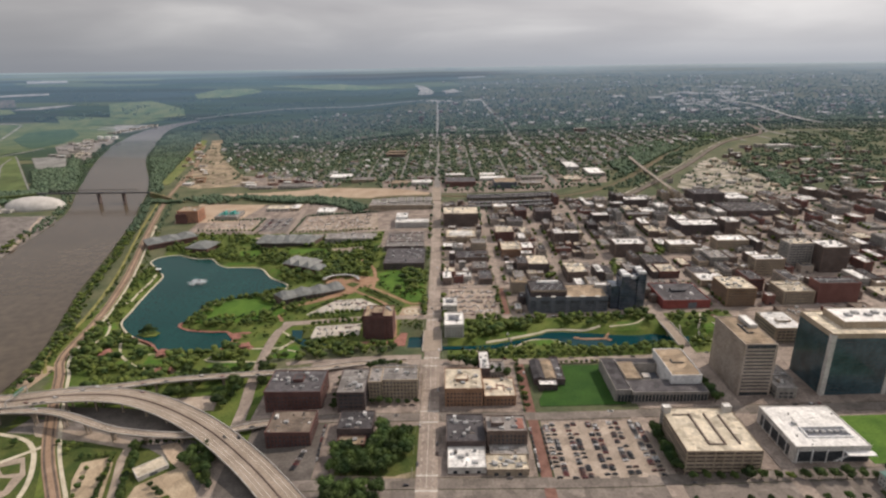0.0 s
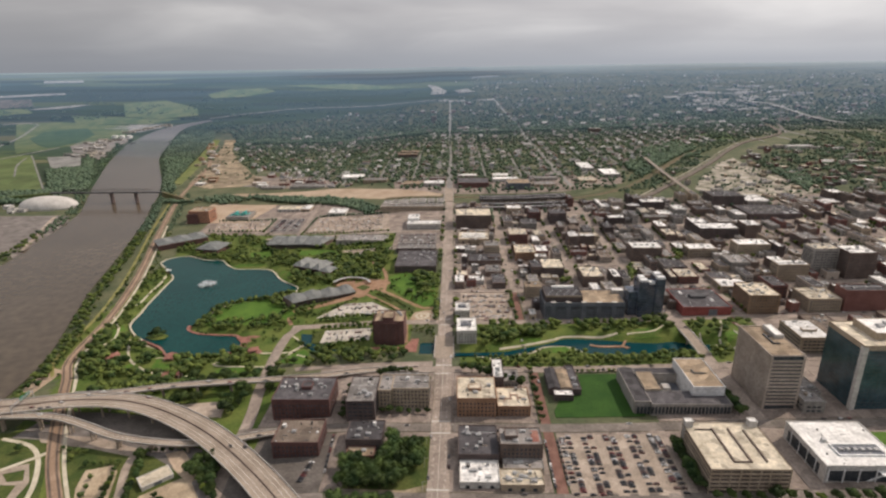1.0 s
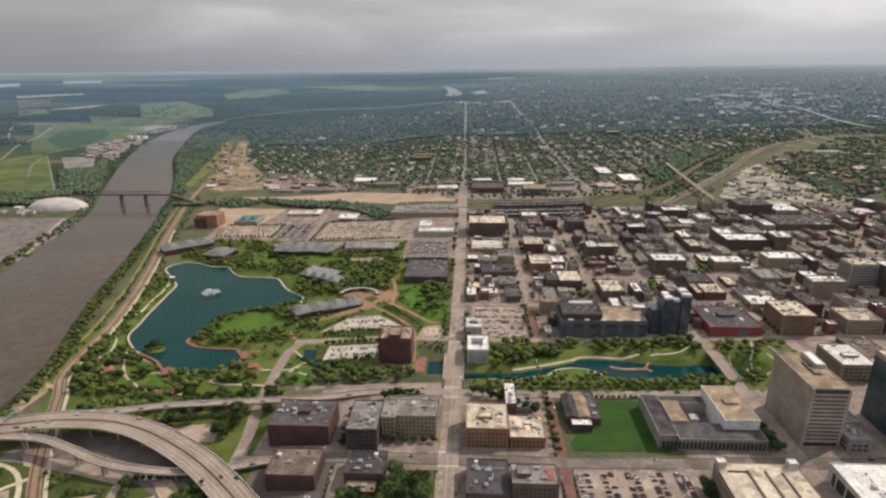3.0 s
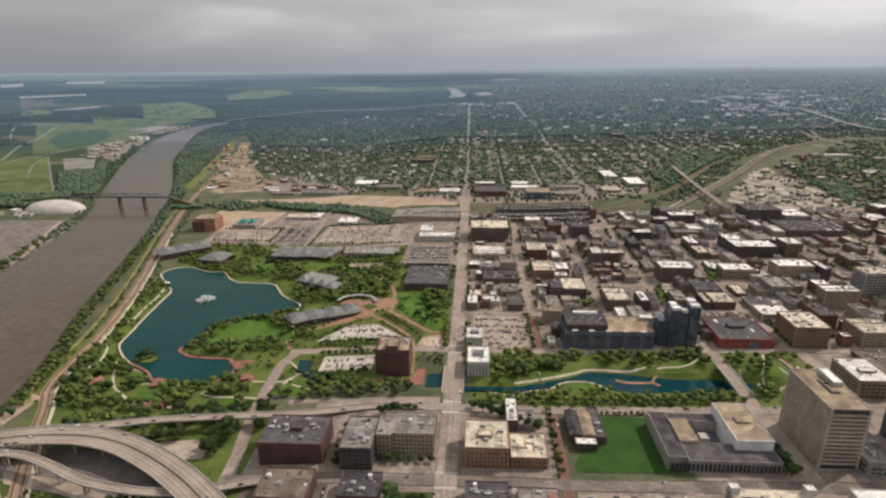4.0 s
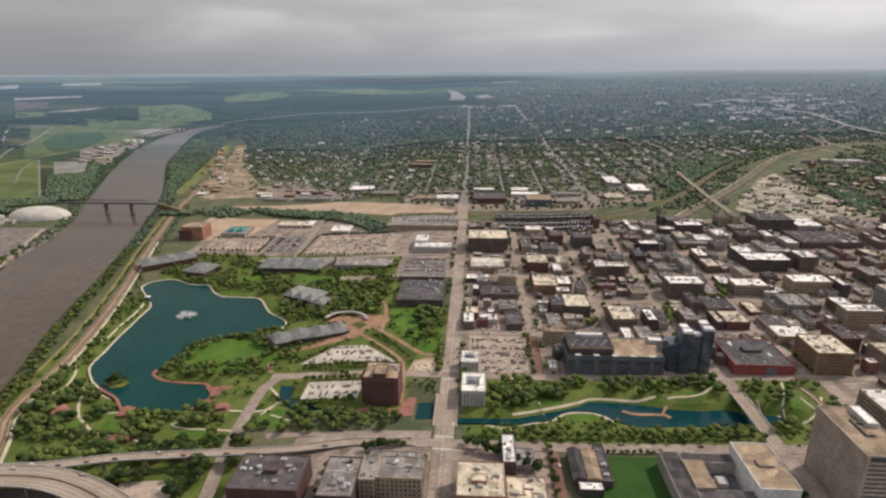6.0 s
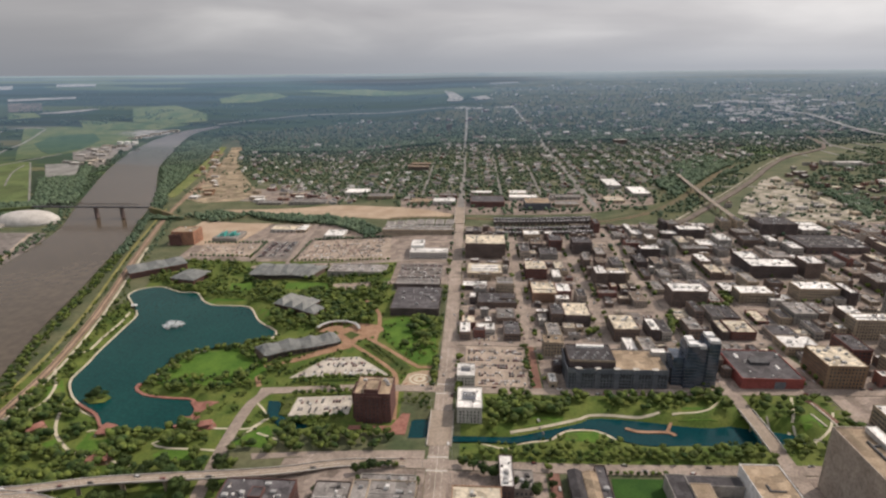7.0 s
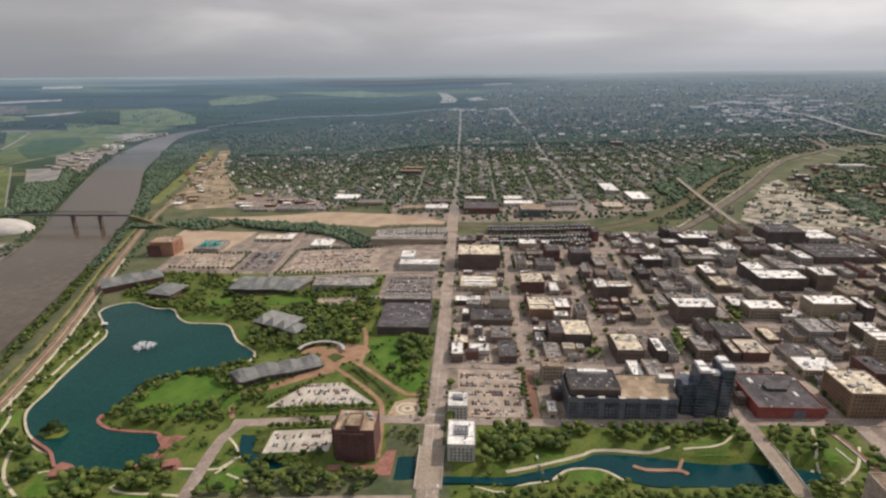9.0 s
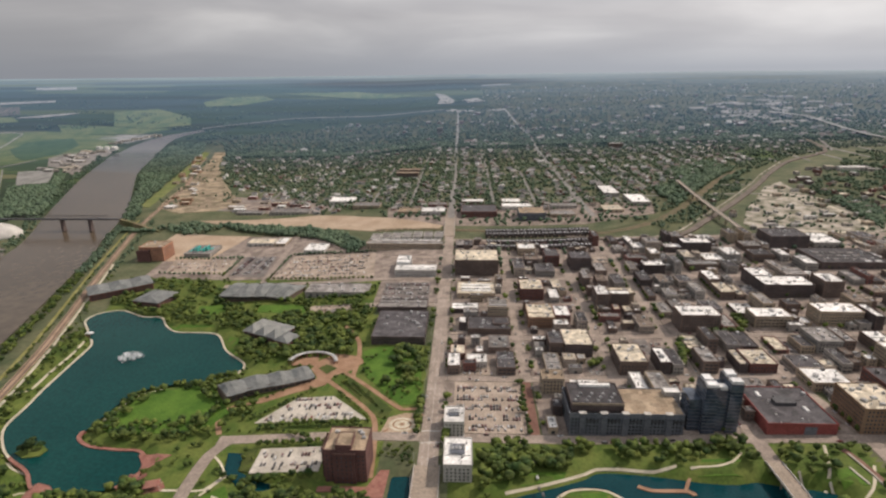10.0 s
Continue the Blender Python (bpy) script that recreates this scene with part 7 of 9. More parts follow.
def fill_lot(x0, x1, y0, y1, lift, share, box=None, along="x"):
    """Rows of parked cars, nose to nose, with aisles between."""
    if along == "x":
        u = x0 + 3.5
        while u < x1 - 3:
            for c in (u, u + 5.4):
                if c < x1 - 2.4:
                    w = y0 + 1.6
                    while w < y1 - 1.4:
                        if park.random() < share and (box is None or bool(within(np.array(c), np.array(w), box))):
                            yield c, w, lift, park.choice((0, 180))
                        w += 2.8
            u += 18.0
    else:
        for x, y, q, t in fill_lot(y0, y1, x0, x1, lift, share):
            if box is None or bool(within(np.array(y), np.array(x), box)):
                yield y, x, q, t + 90


for args in ((91, 176, 441, 521, 0.42, 0.66), (16, 76, 778, 870, 0.42, 0.6, None, "y"), (-146, -92, 718, 750, 0.92, 0.3, None, "y")):
    near_cars += list(fill_lot(*args))
near_cars += [(-109 + 0.6 * k, 458 + 3.4 * k, 0.46, 0) for k in range(8)] + [(-92 - 0.3 * k, 470 + 7 * k, 0.42, 90) for k in range(8)] + [(80.5, 452 + 6.5 * k, 0.42, 90) for k in range(10)] + [(90.5, 455 + 7 * k, 0.42, 90) for k in range(9)]
near_cars += list(fill_lot(-167, -63, 796, 840, 0.52, 0.5, [(-160, 798), (-137, 837), (-104, 837), (-70, 798)], "y"))
for args in ((-268, -130, 1220, 1326, 0.4, 0.42, None, "y"), (-350, -302, 1247, 1340, 0.4, 0.6), (-468, -372, 1268, 1330, 0.44, 0.2, None, "y"), (-90, -28, 1102, 1170, 0.52, 0.6, None, "y"), (-182, -127, 1067, 1093, 0.42, 0.5, None, "y"), (16, 76, 888, 904, 0.42, 0.5, None, "y")):
    far_cars += list(fill_lot(*args))
for x0, x1, y0, y1 in LOTS:
    far_cars += list(fill_lot(x0, x1, y0, y1, 0.44, 0.42, None, "y"))
# on the streets
for g, x in zip(CITY_AVENUES[:6], AVENUES):
    for y in range(440, 1390, 7):
        if park.random() < 0.16:
            s = park.choice((-1, 1))
            o = (7.5 if x < 0 else 4.6) if park.random() < 0.8 else 2.5
            if (x < 100 or y > 770) and all(abs(y - q) > 9 for q in STREETS):
                (near_cars if y < 800 and x < 60 else far_cars).append(((g if y > 860 else x) + s * o, y, 0.46, 90 * s))
for y in STREETS[:8]:
    for x in range(-90, 620, 7):
        if park.random() < 0.2 and all(abs(x - q) > 11 for q in AVENUES):
            s = park.choice((-1, 1))
            (near_cars if y < 700 else far_cars).append((x, y + s * (5.0 if park.random() < 0.75 else 2.4), 0.41, 0 if s > 0 else 180))
for line, offs in ((main_line, (-11, -7, -3.4, 3.4, 7, 11)), (up_line, (-2.4, 2.4)), (low_line, (-2.2, 2.2))):
    for (x, y, z), (x2, y2, z2) in zip(line, line[1:]):
        if park.random() < 0.2 and x > -420:
            t = Vector((x2 - x, y2 - y)).normalized()
            o = park.choice(offs)
            near_cars.append((x + t.y * o, y - t.x * o, (z + 0.02, ), math.degrees(math.atan2(t.y, t.x))))
near_cars.sort(key=lambda c: c[1])
far_cars += near_cars[175:]
for x, y, q, turn in near_cars[:175]:
    z = q[0] if isinstance(q, tuple) else float(lie(x, y)) + q
    k = copy_thing(CAR, stand(x, y, z, turn + park.uniform(-2, 2)))
rows = []
for x, y, q, turn in far_cars:
    z = q[0] if isinstance(q, tuple) else float(lie(x, y)) + q
    a, b = (2.25, 0.88) if turn % 180 < 45 or turn % 180 > 135 else (0.88, 2.25)
    rows.append((x, y, z, a, b))
v, f = [], []
for x, y, z, a, b in rows:
    for w, h0, h1, s in ((1.0, 0.1, 0.9, 0.0), (0.62, 0.9, 1.42, 0.15)):
        k = len(v)
        for t, h in ((w, h0), (w * (1 if w == 1 else 0.78), h1)):
            v += [(x + i * a * t, y + j * b * min(1, t + (0.25 if w < 1 else 0)), z + h) for i, j in ((-1, -1), (1, -1), (1, 1), (-1, 1))]
        f += [(k + 4, k + 5, k + 6, k + 7)] + [(k + i, k + (i + 1) % 4, k + 4 + (i + 1) % 4, k + 4 + i) for i in range(4)]
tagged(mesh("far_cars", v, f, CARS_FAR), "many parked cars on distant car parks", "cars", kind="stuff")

# ---- suburbs ----
INDUSTRY = [
    (-300, -242, 1770, 1825, 6, "pale concrete", "white"), (-230, -170, 1690, 1730, 7, "tan stone", "grey"), (-420, -330, 1690, 1730, 6, "grey concrete", "grey"), (126, 178, 1540, 1600, 15, "slate panel", "tan"),
    (12, 84, 1570, 1640, 12, "red brick", "dark"), (98, 160, 1640, 1676, 7, "pale concrete", "white"), (100, 140, 1690, 1730, 7, "tan stone", "white"), (332, 366, 1750, 1850, 8, "grey concrete", "white"),
    (370, 410, 1650, 1740, 8, "grey concrete", "white"), (-70, -22, 1590, 1630, 8, "pale concrete", "white"), (-120, -74, 1600, 1640, 6, "tan stone", "tan"), (-60, -20, 1660, 1690, 7, "red brick", "grey"),
    (12, 60, 1690, 1720, 8, "brown brick", "white"), (190, 240, 1560, 1600, 6, "tan stone", "grey"), (200, 255, 1640, 1670, 6, "grey concrete", "grey"), (-171, -112, 2060, 2090, 14, "brown brick", "tan"),
    (-171, -112, 2130, 2160, 12, "brown brick", "tan"), (510, 556, 2580, 2604, 16, "brown brick", "white"), (-500, -440, 1700, 1725, 5, "grey concrete", "grey"), (300, 340, 1590, 1640, 6, "tan stone", "cream"),
]
for x0, x1, y0, y1, h, w, r in INDUSTRY:
    building(x0, x1, y0, y1, h, w, r, style="wide" if h > 10 else "shed", units=2, name="works_building")
WORKS = [(528, 1470), (585, 1600), (640, 1690), (715, 1830), (775, 1885), (760, 1740), (790, 1600), (785, 1440), (722, 1400), (640, 1392), (545, 1410)]
heap = random.Random(17)
for k in range(60):
    x, y = heap.uniform(540, 780), heap.uniform(1410, 1850)
    w, d = heap.choice((6, 8, 11, 16, 22)), heap.choice((6, 8, 10, 14))
    if all(within(np.array([x, x + w, x, x + w]), np.array([y, y, y + d, y + d]), WORKS)) and clear(x, x + w, y, y + d):
        building(x, x + w, y, y + d, heap.uniform(3.5, 7), heap.choice(["pale concrete", "tan stone", "grey concrete", "pale concrete"]), heap.choice(["white", "cream", "grey", "white", "cream"]), style="shed", units=0, name="works_building")
sheet("yard_ground", WORKS, PALE_EARTH, 0.45, "pale dusty works yards", cell=30)
strip("road", [(703, 1700), (744, 1640), (748, 1530), (722, 1432), (681, 1404), (600, 1412)], 7, PATHWAY, 0.9, "pale dusty road looping round the works", step=20)
shed = random.Random(9)
tries = works = 0
while tries < 1800:
    tries += 1
    x, y = shed.uniform(520, 1250), shed.uniform(1310, 2050)
    w, d = shed.choice((8, 11, 14, 18, 24, 34)) * shed.uniform(0.8, 1.2), shed.choice((8, 11, 14, 20, 28)) * shed.uniform(0.8, 1.2)
    if shed.random() < 0.12 and x > 760 or (x > 560 and x < 780 and y > 1400 and w > 20):
        continue
    if y < 1400 and x < 1000 and x < 640 or not is_free([x, x + w, x + w, x, x + w / 2], [y, y, y + d, y + d, y + d / 2]).all() or not clear(x, x + w, y, y + d):
        continue
    if y > 1750 and shed.random() < 0.6:
        continue
    building(x, x + w, y, y + d, shed.uniform(4.5, 9), shed.choice(walls), shed.choice(["white", "cream", "grey", "white", "tan"]), style="shed", units=shed.choice([0, 1, 2]), name="works_building")
    works += 1
    if works > 150:
        break


# hill houses and woods glow faintly, as painted distance haze
FAR_WALLS = haze_glow(tinted("hill_siding", [(0.40, 0.38, 0.35), (0.20, 0.18, 0.16), (0.50, 0.49, 0.46), (0.14, 0.10, 0.085)], 0.9, island=True))
FAR_ROOFS = haze_glow(tinted("hill_shingle", [(0.20, 0.185, 0.18), (0.11, 0.10, 0.095), (0.30, 0.28, 0.27), (0.14, 0.11, 0.10), (0.42, 0.41, 0.40)], 0.9, island=True))
FAR_WOODS = haze_glow(surface("hill_leaves", (0.046, 0.074, 0.050), (0.092, 0.124, 0.080), 70, 4.0, vary=0.32, island=True))
hrng = random.Random(31)
spots = []
for x in [-930 + 92 * k for k in range(29)]:
    for y in range(1640, 2690, 15):
        for s in (-1, 1):
            dense = 0.88 if y < 1950 or (x > -60 and y < 2350) else 0.42
            if x < -60 and y > 2050:
                dense = 0.32
            if hrng.random() < dense and noise.noise((x / 120, y / 120, 5.0)) > -0.28:
                px, py = x + s * hrng.uniform(12, 34), y + hrng.uniform(-7, 7)
                if py > 1600 + max(0, px - 250) * 1.05 + max(0, -px - 250) * 1.15 and is_free([px - 5, px + 5, px, px], [py, py, py - 5, py + 5]).all():
                    spots.append((px, py, hrng.choice((0, 90)), hrng.uniform(0.85, 1.35)))
                    take(rect(px - 4, px + 4, py - 4, py + 4))
spots.sort(key=lambda s: s[1])


def house_model(k):
    a, b, h, r = (4.6, 6.2, 5.4, 2.6) if k == 0 else (5.4, 5.2, 4.2, 2.2)
    ob = thing("suburban_house", 0, 0, 0, "small suburban house with a shingle gable roof among trees", "house", "suburban houses", own=True)
    v = [(-a, -b, -2), (a, -b, -2), (a, b, -2), (-a, b, -2), (-a, -b, h), (a, -b, h), (a, b, h), (-a, b, h), (0, -b, h + r), (0, b, h + r)]
    part("wall", (v, [(0, 1, 5, 8, 4), (1, 2, 6, 5), (2, 3, 7, 9, 6), (3, 0, 4, 7)]), HOUSE_WALL, ob)
    o = 0.5
    q = [(-a - o, -b - o, h - 0.3), (0, -b - o, h + r + 0.1), (a + o, -b - o, h - 0.3), (-a - o, b + o, h - 0.3), (0, b + o, h + r + 0.1), (a + o, b + o, h - 0.3)]
    q = q + [(x, y, z + 0.22) for x, y, z in q]
    part("roof", (q, [(0, 3, 4, 1), (1, 4, 5, 2), (6, 7, 10, 9), (7, 8, 11, 10), (0, 1, 7, 6), (1, 2, 8, 7), (3, 9, 10, 4), (4, 10, 11, 5), (0, 6, 9, 3), (2, 5, 11, 8)]), HOUSE_ROOF, ob)
    part("chimney", boxes([(1.4, 2.2, 1, 1.9, h + 0.5, h + r + 1.0)]), WALL["red brick"], ob)
    part("window_panes", boxes(windows(-a, a, -b, b, h, 2.7, 1.1, 1.3, 1.8, base=0.9, sides=("front", "left", "right"))), GLASS, ob, kind="stuff")
    return ob


models = [house_model(0), house_model(1)]
for i, (x, y, turn, s) in enumerate(spots[:110]):
    m = stand(x, y, float(lie(x, y)), turn)
    if i < 2:
        models[i].matrix_basis = m
    else:
        copy_thing(models[i % 2], m)


def house_heap(name, rows, label, hazy=False):
    """Many gabled houses (x, y, turn, size) in two meshes: walls and roofs."""
    wv, wf, rv, rf = [], [], [], []
    for x, y, turn, s in rows:
        z = float(lie(x, y))
        a, b, h, r = 4.8 * s, 6.0 * s, 5.0 * s, 2.6 * s
        k = len(wv)
        sw = turn == 90
        tr = (lambda p, q, t: (x + q, y + p, z + t)) if sw else (lambda p, q, t: (x + p, y + q, z + t))
        wv += [tr(*p) for p in ((-a, -b, -2), (a, -b, -2), (a, b, -2), (-a, b, -2), (-a, -b, h), (a, -b, h), (a, b, h), (-a, b, h), (0, -b, h + r), (0, b, h + r))]
        wf += [(k, k + 1, k + 5, k + 8, k + 4), (k + 1, k + 2, k + 6, k + 5), (k + 2, k + 3, k + 7, k + 9, k + 6), (k + 3, k, k + 4, k + 7)]
        k = len(rv)
        o = 0.4
        rv += [tr(*p) for p in ((-a - o, -b - o, h - 0.1), (0, -b - o, h + r + 0.25), (a + o, -b - o, h - 0.1), (-a - o, b + o, h - 0.1), (0, b + o, h + r + 0.25), (a + o, b + o, h - 0.1))]
        rf += [(k, k + 3, k + 4, k + 1), (k + 1, k + 4, k + 5, k + 2)]
    if hazy:
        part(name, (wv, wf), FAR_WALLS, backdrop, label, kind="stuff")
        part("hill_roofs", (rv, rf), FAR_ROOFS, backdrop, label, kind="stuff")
        return
    ob = tagged(mesh(name, wv, wf, HOUSE_WALL_FAR), label, "houses", kind="stuff")
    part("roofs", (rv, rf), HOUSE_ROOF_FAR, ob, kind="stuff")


house_heap("far_houses", [s for s in spots[110:] if s[1] <= HAZE], "many small suburban houses among trees")
house_heap("hazy_houses", [s for s in spots[110:] if s[1] > HAZE], "many small houses on hazy far suburbs", True)

# houses and large roofs on the far hills, shrinking into the distance
def reduce_at(y):
    s = np.clip((y - FAR) / (EDGE - FAR), 0, 1)
    return y / (FAR + (EDGE - FAR) * s + 38000 * s ** 3)


rows = []
for _ in range(3600):
    x, y = hrng.uniform(-700, 2300), FAR + 1300 * hrng.random() ** 1.9
    if x < 0 and (y > 3350 or hrng.random() < 0.55):
        continue
    if noise.noise((x / 210, y / 85, 2.0)) < 0.06:
        continue
    k = float(reduce_at(y))
    rows.append((x, y, hrng.choice((0, 90)), k * hrng.choice((0.8, 0.9, 1.0, 1.1, 1.2, 2.0))))
house_heap("hill_houses", rows, "countless small houses on far wooded hills", True)

# ---- trees ----
def ico(level):
    bm = bmesh.new()
    bmesh.ops.create_icosphere(bm, subdivisions=level, radius=1.0)
    v = np.array([p.co[:] for p in bm.verts])
    f = np.array([[p.index for p in q.verts] for q in bm.faces])
    bm.free()
    return v, f


ICO0, ICO1 = ico(1), ico(2)


def lumps(base, centre, radius, rough=0.28):
    """Uneven balls of leaves, at centres with radii per axis."""
    bv, bf = base
    n = len(centre)
    turn = nrng.normal(size=(n, 3, 3))
    turn = np.linalg.qr(turn)[0]
    v = np.einsum("nij,vj->nvi", turn, bv) * (1 + rough * nrng.uniform(-1, 1, (n, len(bv), 1)))
    v = v * radius[:, None, :] + centre[:, None, :]
    f = bf[None] + (np.arange(n) * len(bv))[:, None, None]
    return v.reshape(-1, 3), f.reshape(-1, 3)


def leaf_cards(centre, radius, count, size):
    """Loose three-cornered sprays of leaves round a crown."""
    n = len(centre)
    d = nrng.normal(size=(n, count, 3))
    d /= np.linalg.norm(d, axis=-1, keepdims=True)
    d[..., 2] = np.abs(d[..., 2]) * 1.0 - 0.15
    p = centre[:, None] + d * radius[:, None] * nrng.uniform(0.85, 1.2, (n, count, 1))
    tri = p[:, :, None] + nrng.normal(size=(n, count, 3, 3)) * size
    v = tri.reshape(-1, 3)
    return v, np.arange(len(v)).reshape(-1, 3)


def joined(*sets):
    v, f, k = [], [], 0
    for a, b in sets:
        v.append(a)
        f.append(b + k)
        k += len(a)
    return np.concatenate(v), np.concatenate(f)


def tree_model(seed, r, h, leaf):
    q = np.random.default_rng(seed)
    ob = thing("tree", 0, 0, 0, "broad green leafy tree standing in grass or paving", "tree", "park and street trees", own=True)
    tv, tf = [], []
    def limb(p0, p1, r0, r1):
        a, b = Vector(p0), Vector(p1)
        t = (b - a).normalized()
        u = t.orthogonal().normalized()
        w = t.cross(u)
        k = len(tv)
        for c, rr in ((a, r0), (b, r1)):
            tv.extend(tuple(c + u * rr * math.cos(i * 1.047) + w * rr * math.sin(i * 1.047)) for i in range(6))
        tf.extend((k + i, k + (i + 1) % 6, k + 6 + (i + 1) % 6, k + 6 + i) for i in range(6))
    limb((0, 0, -0.8), (0.1, 0, h * 0.45), 0.38, 0.24)
    for i in range(5):
        a = i * 1.257 + q.uniform(0, 0.5)
        limb((0.1, 0, h * q.uniform(0.28, 0.42)), (math.cos(a) * r * 0.6, math.sin(a) * r * 0.6, h * q.uniform(0.55, 0.75)), 0.17, 0.06)
    part("trunk", (tv, tf), BARK, ob)
    n = 9
    c = np.stack([q.uniform(-0.58, 0.58, n) * r, q.uniform(-0.58, 0.58, n) * r, h * q.uniform(0.48, 0.82, n)], 1)
    c[0] = (0, 0, h * 0.66)
    rad = np.stack([q.uniform(0.38, 0.56, n) * r] * 2 + [q.uniform(0.3, 0.45, n) * r], 1)
    rad[0] = (r * 0.72, r * 0.72, h * 0.28)
    v, f = joined(lumps(ICO1, c, rad * 0.80, 0.40), leaf_cards(c, rad * 1.02, 110, 0.36))
    bulk("crown", v, f, leaf, ob)
    return ob


TREES = [tree_model(1, 5.2, 11.5, LEAF), tree_model(2, 4.4, 10, LEAF), tree_model(3, 6.0, 13, LEAF), tree_model(4, 3.4, 7.5, LEAF), tree_model(5, 4.2, 8.5, LIME_LEAF)]
tree_spots = []     # x, y, size


def grove(region, gap, share, size, far=False, test=None, free=True):
    """Trees over a region in a loose grid, leaving taken ground free."""
    xs, ys = [p[0] for p in region], [p[1] for p in region]
    gx, gy = np.meshgrid(np.arange(min(xs), max(xs), gap), np.arange(min(ys), max(ys), gap), indexing="ij")
    gx = gx + nrng.uniform(-0.45, 0.45, gx.shape) * gap
    gy = gy + nrng.uniform(-0.45, 0.45, gy.shape) * gap
    ok = within(gx, gy, list(region)) & (nrng.random(gx.shape) < share)
    if free:
        ok &= is_free(gx, gy)
    if test is not None:
        ok &= test(gx, gy)
    for x, y in zip(gx[ok], gy[ok]):
        tree_spots.append((float(x), float(y), float(nrng.uniform(*size))))


def clumpy(scale, level):
    def test(x, y):
        return np.array([noise.noise((a / scale, b / scale, 3.1)) > level for a, b in zip(x.ravel(), y.ravel())]).reshape(x.shape)
    return test


def row(x0, y0, x1, y1, gap, size):
    n = max(1, int(math.hypot(x1 - x0, y1 - y0) / gap))
    for i in range(n + 1):
        tree_spots.append((x0 + (x1 - x0) * i / n + rng.uniform(-0.6, 0.6), y0 + (y1 - y0) * i / n + rng.uniform(-0.6, 0.6), rng.uniform(*size)))


grove([(-80, 449), (-80, 476), (-48, 484), (-44, 508), (-16, 504), (-20, 478), (-36, 452), (-51, 446)], 6.0, 0.95, (0.75, 1.05), test=lambda x, y: y < 512)
for a in ((-263, 486, -249, 431, 5.5, (0.4, 0.65)), (-264, 492, -290, 488, 5.5, (0.4, 0.6)), (-248, 500, -240, 470, 5, (0.4, 0.65)), (-240, 462, -230, 432, 5, (0.45, 0.7)), (-276, 470, -268, 436, 9, (0.4, 0.55)), (-322, 512, -300, 506, 6, (0.4, 0.55)), (-195, 478, -174, 446, 5, (0.5, 0.75)), (-188, 482, -168, 440, 6, (0.5, 0.75)), (-214, 446, -196, 428, 7, (0.4, 0.6)), (-246, 506, -214, 506, 6, (0.4, 0.6))):
    row(*a)
grove([(-200, 493), (-191, 496), (-177, 473), (-170, 450), (-184, 451), (-200, 475)], 6.0, 0.85, (0.6, 0.9), free=False)
grove(rect(-76, -36, 398, 430), 6.5, 0.95, (0.8, 1.1))
for a in ((-62, 614, -20, 614, 7, (0.55, 0.7)), (-58, 555, -18, 555, 7.5, (0.5, 0.65)), (-92, 548, -92, 600, 9, (0.5, 0.7)), (181, 446, 181, 502, 6, (0.7, 1.0)), (128, 635, 170, 635, 5, (0.3, 0.42)),
          (90, 408, 430, 408, 13, (0.4, 0.55)), (82, 545, 82, 640, 11, (0.45, 0.7)), (16, 640, 70, 606, 9, (0.7, 1.0)), (-17, 770, -17, 830, 8, (0.6, 0.9)), (9, 756, 9, 770, 6, (0.8, 1.0)),
          (30, 657, 258, 657, 8.5, (0.55, 0.85)), (20, 650, 255, 650, 12, (0.4, 0.6)), (190, 436, 330, 430, 10, (0.5, 0.8)), (80, 776, 80, 870, 9, (0.4, 0.6)), (-150, 757, -92, 757, 7, (0.5, 0.7)), (-150, 787, -70, 788, 6, (0.5, 0.7)),
          (-165, 712, -95, 708, 7, (0.6, 0.9)), (248, 905, 262, 960, 8, (0.8, 1.0)), (300, 985, 335, 984, 8, (0.8, 1.1)), (345, 1000, 345, 1030, 8, (0.8, 1.0)), (155, 905, 165, 915, 6, (0.9, 1.0)), (250, 545, 250, 625, 8, (0.6, 0.9))):
    row(*a)
grove(PARKLAND[0], 6.5, 0.42, (0.26, 0.52), test=clumpy(24, 0.0))
grove([(-470, 1095), (-440, 1045), (-350, 1060), (-330, 1030), (-250, 1020), (-232, 975), (-215, 930), (-180, 940), (-190, 1080), (-340, 1110)], 7.0, 0.55, (0.4, 0.8), test=clumpy(30, -0.15))
grove(PARKLAND[1], 6.5, 0.4, (0.26, 0.5), test=clumpy(20, 0.02))
grove([(46, 703), (48, 758), (250, 760), (250, 728), (172, 729), (120, 730), (98, 722), (72, 712)], 7.5, 0.74, (0.5, 1.1), test=clumpy(30, -0.3))
grove([(36, 700), (70, 706), (110, 726), (110, 740), (36, 740)], 8.0, 0.75, (0.8, 1.15))
grove([(50, 660), (255, 660), (255, 670), (150, 668), (50, 670)], 7.0, 0.8, (0.6, 0.9))
grove(rect(105, 150, 676, 692), 7.0, 0.6, (0.4, 0.6))
grove(rect(274, 345, 655, 760), 8.5, 0.62, (0.6, 0.95))
grove([(-178, 700), (-90, 690), (-44, 690), (-44, 660), (-130, 655), (-185, 660)], 7.5, 0.8, (0.55, 0.95))
grove([(-425, 655), (-370, 640), (-205, 645), (-195, 700), (-240, 705), (-300, 694), (-345, 715), (-400, 760), (-430, 790)], 7.5, 0.78, (0.65, 1.1), test=clumpy(38, -0.26))
grove([(-455, 830), (-410, 790), (-400, 900), (-430, 990), (-470, 1040), (-500, 1040)], 8.0, 0.4, (0.45, 0.8), test=clumpy(30, -0.05))
grove([(-322, 780), (-255, 760), (-196, 775), (-170, 830), (-220, 910), (-300, 880), (-330, 830)], 7.0, 0.78, (0.5, 0.85))
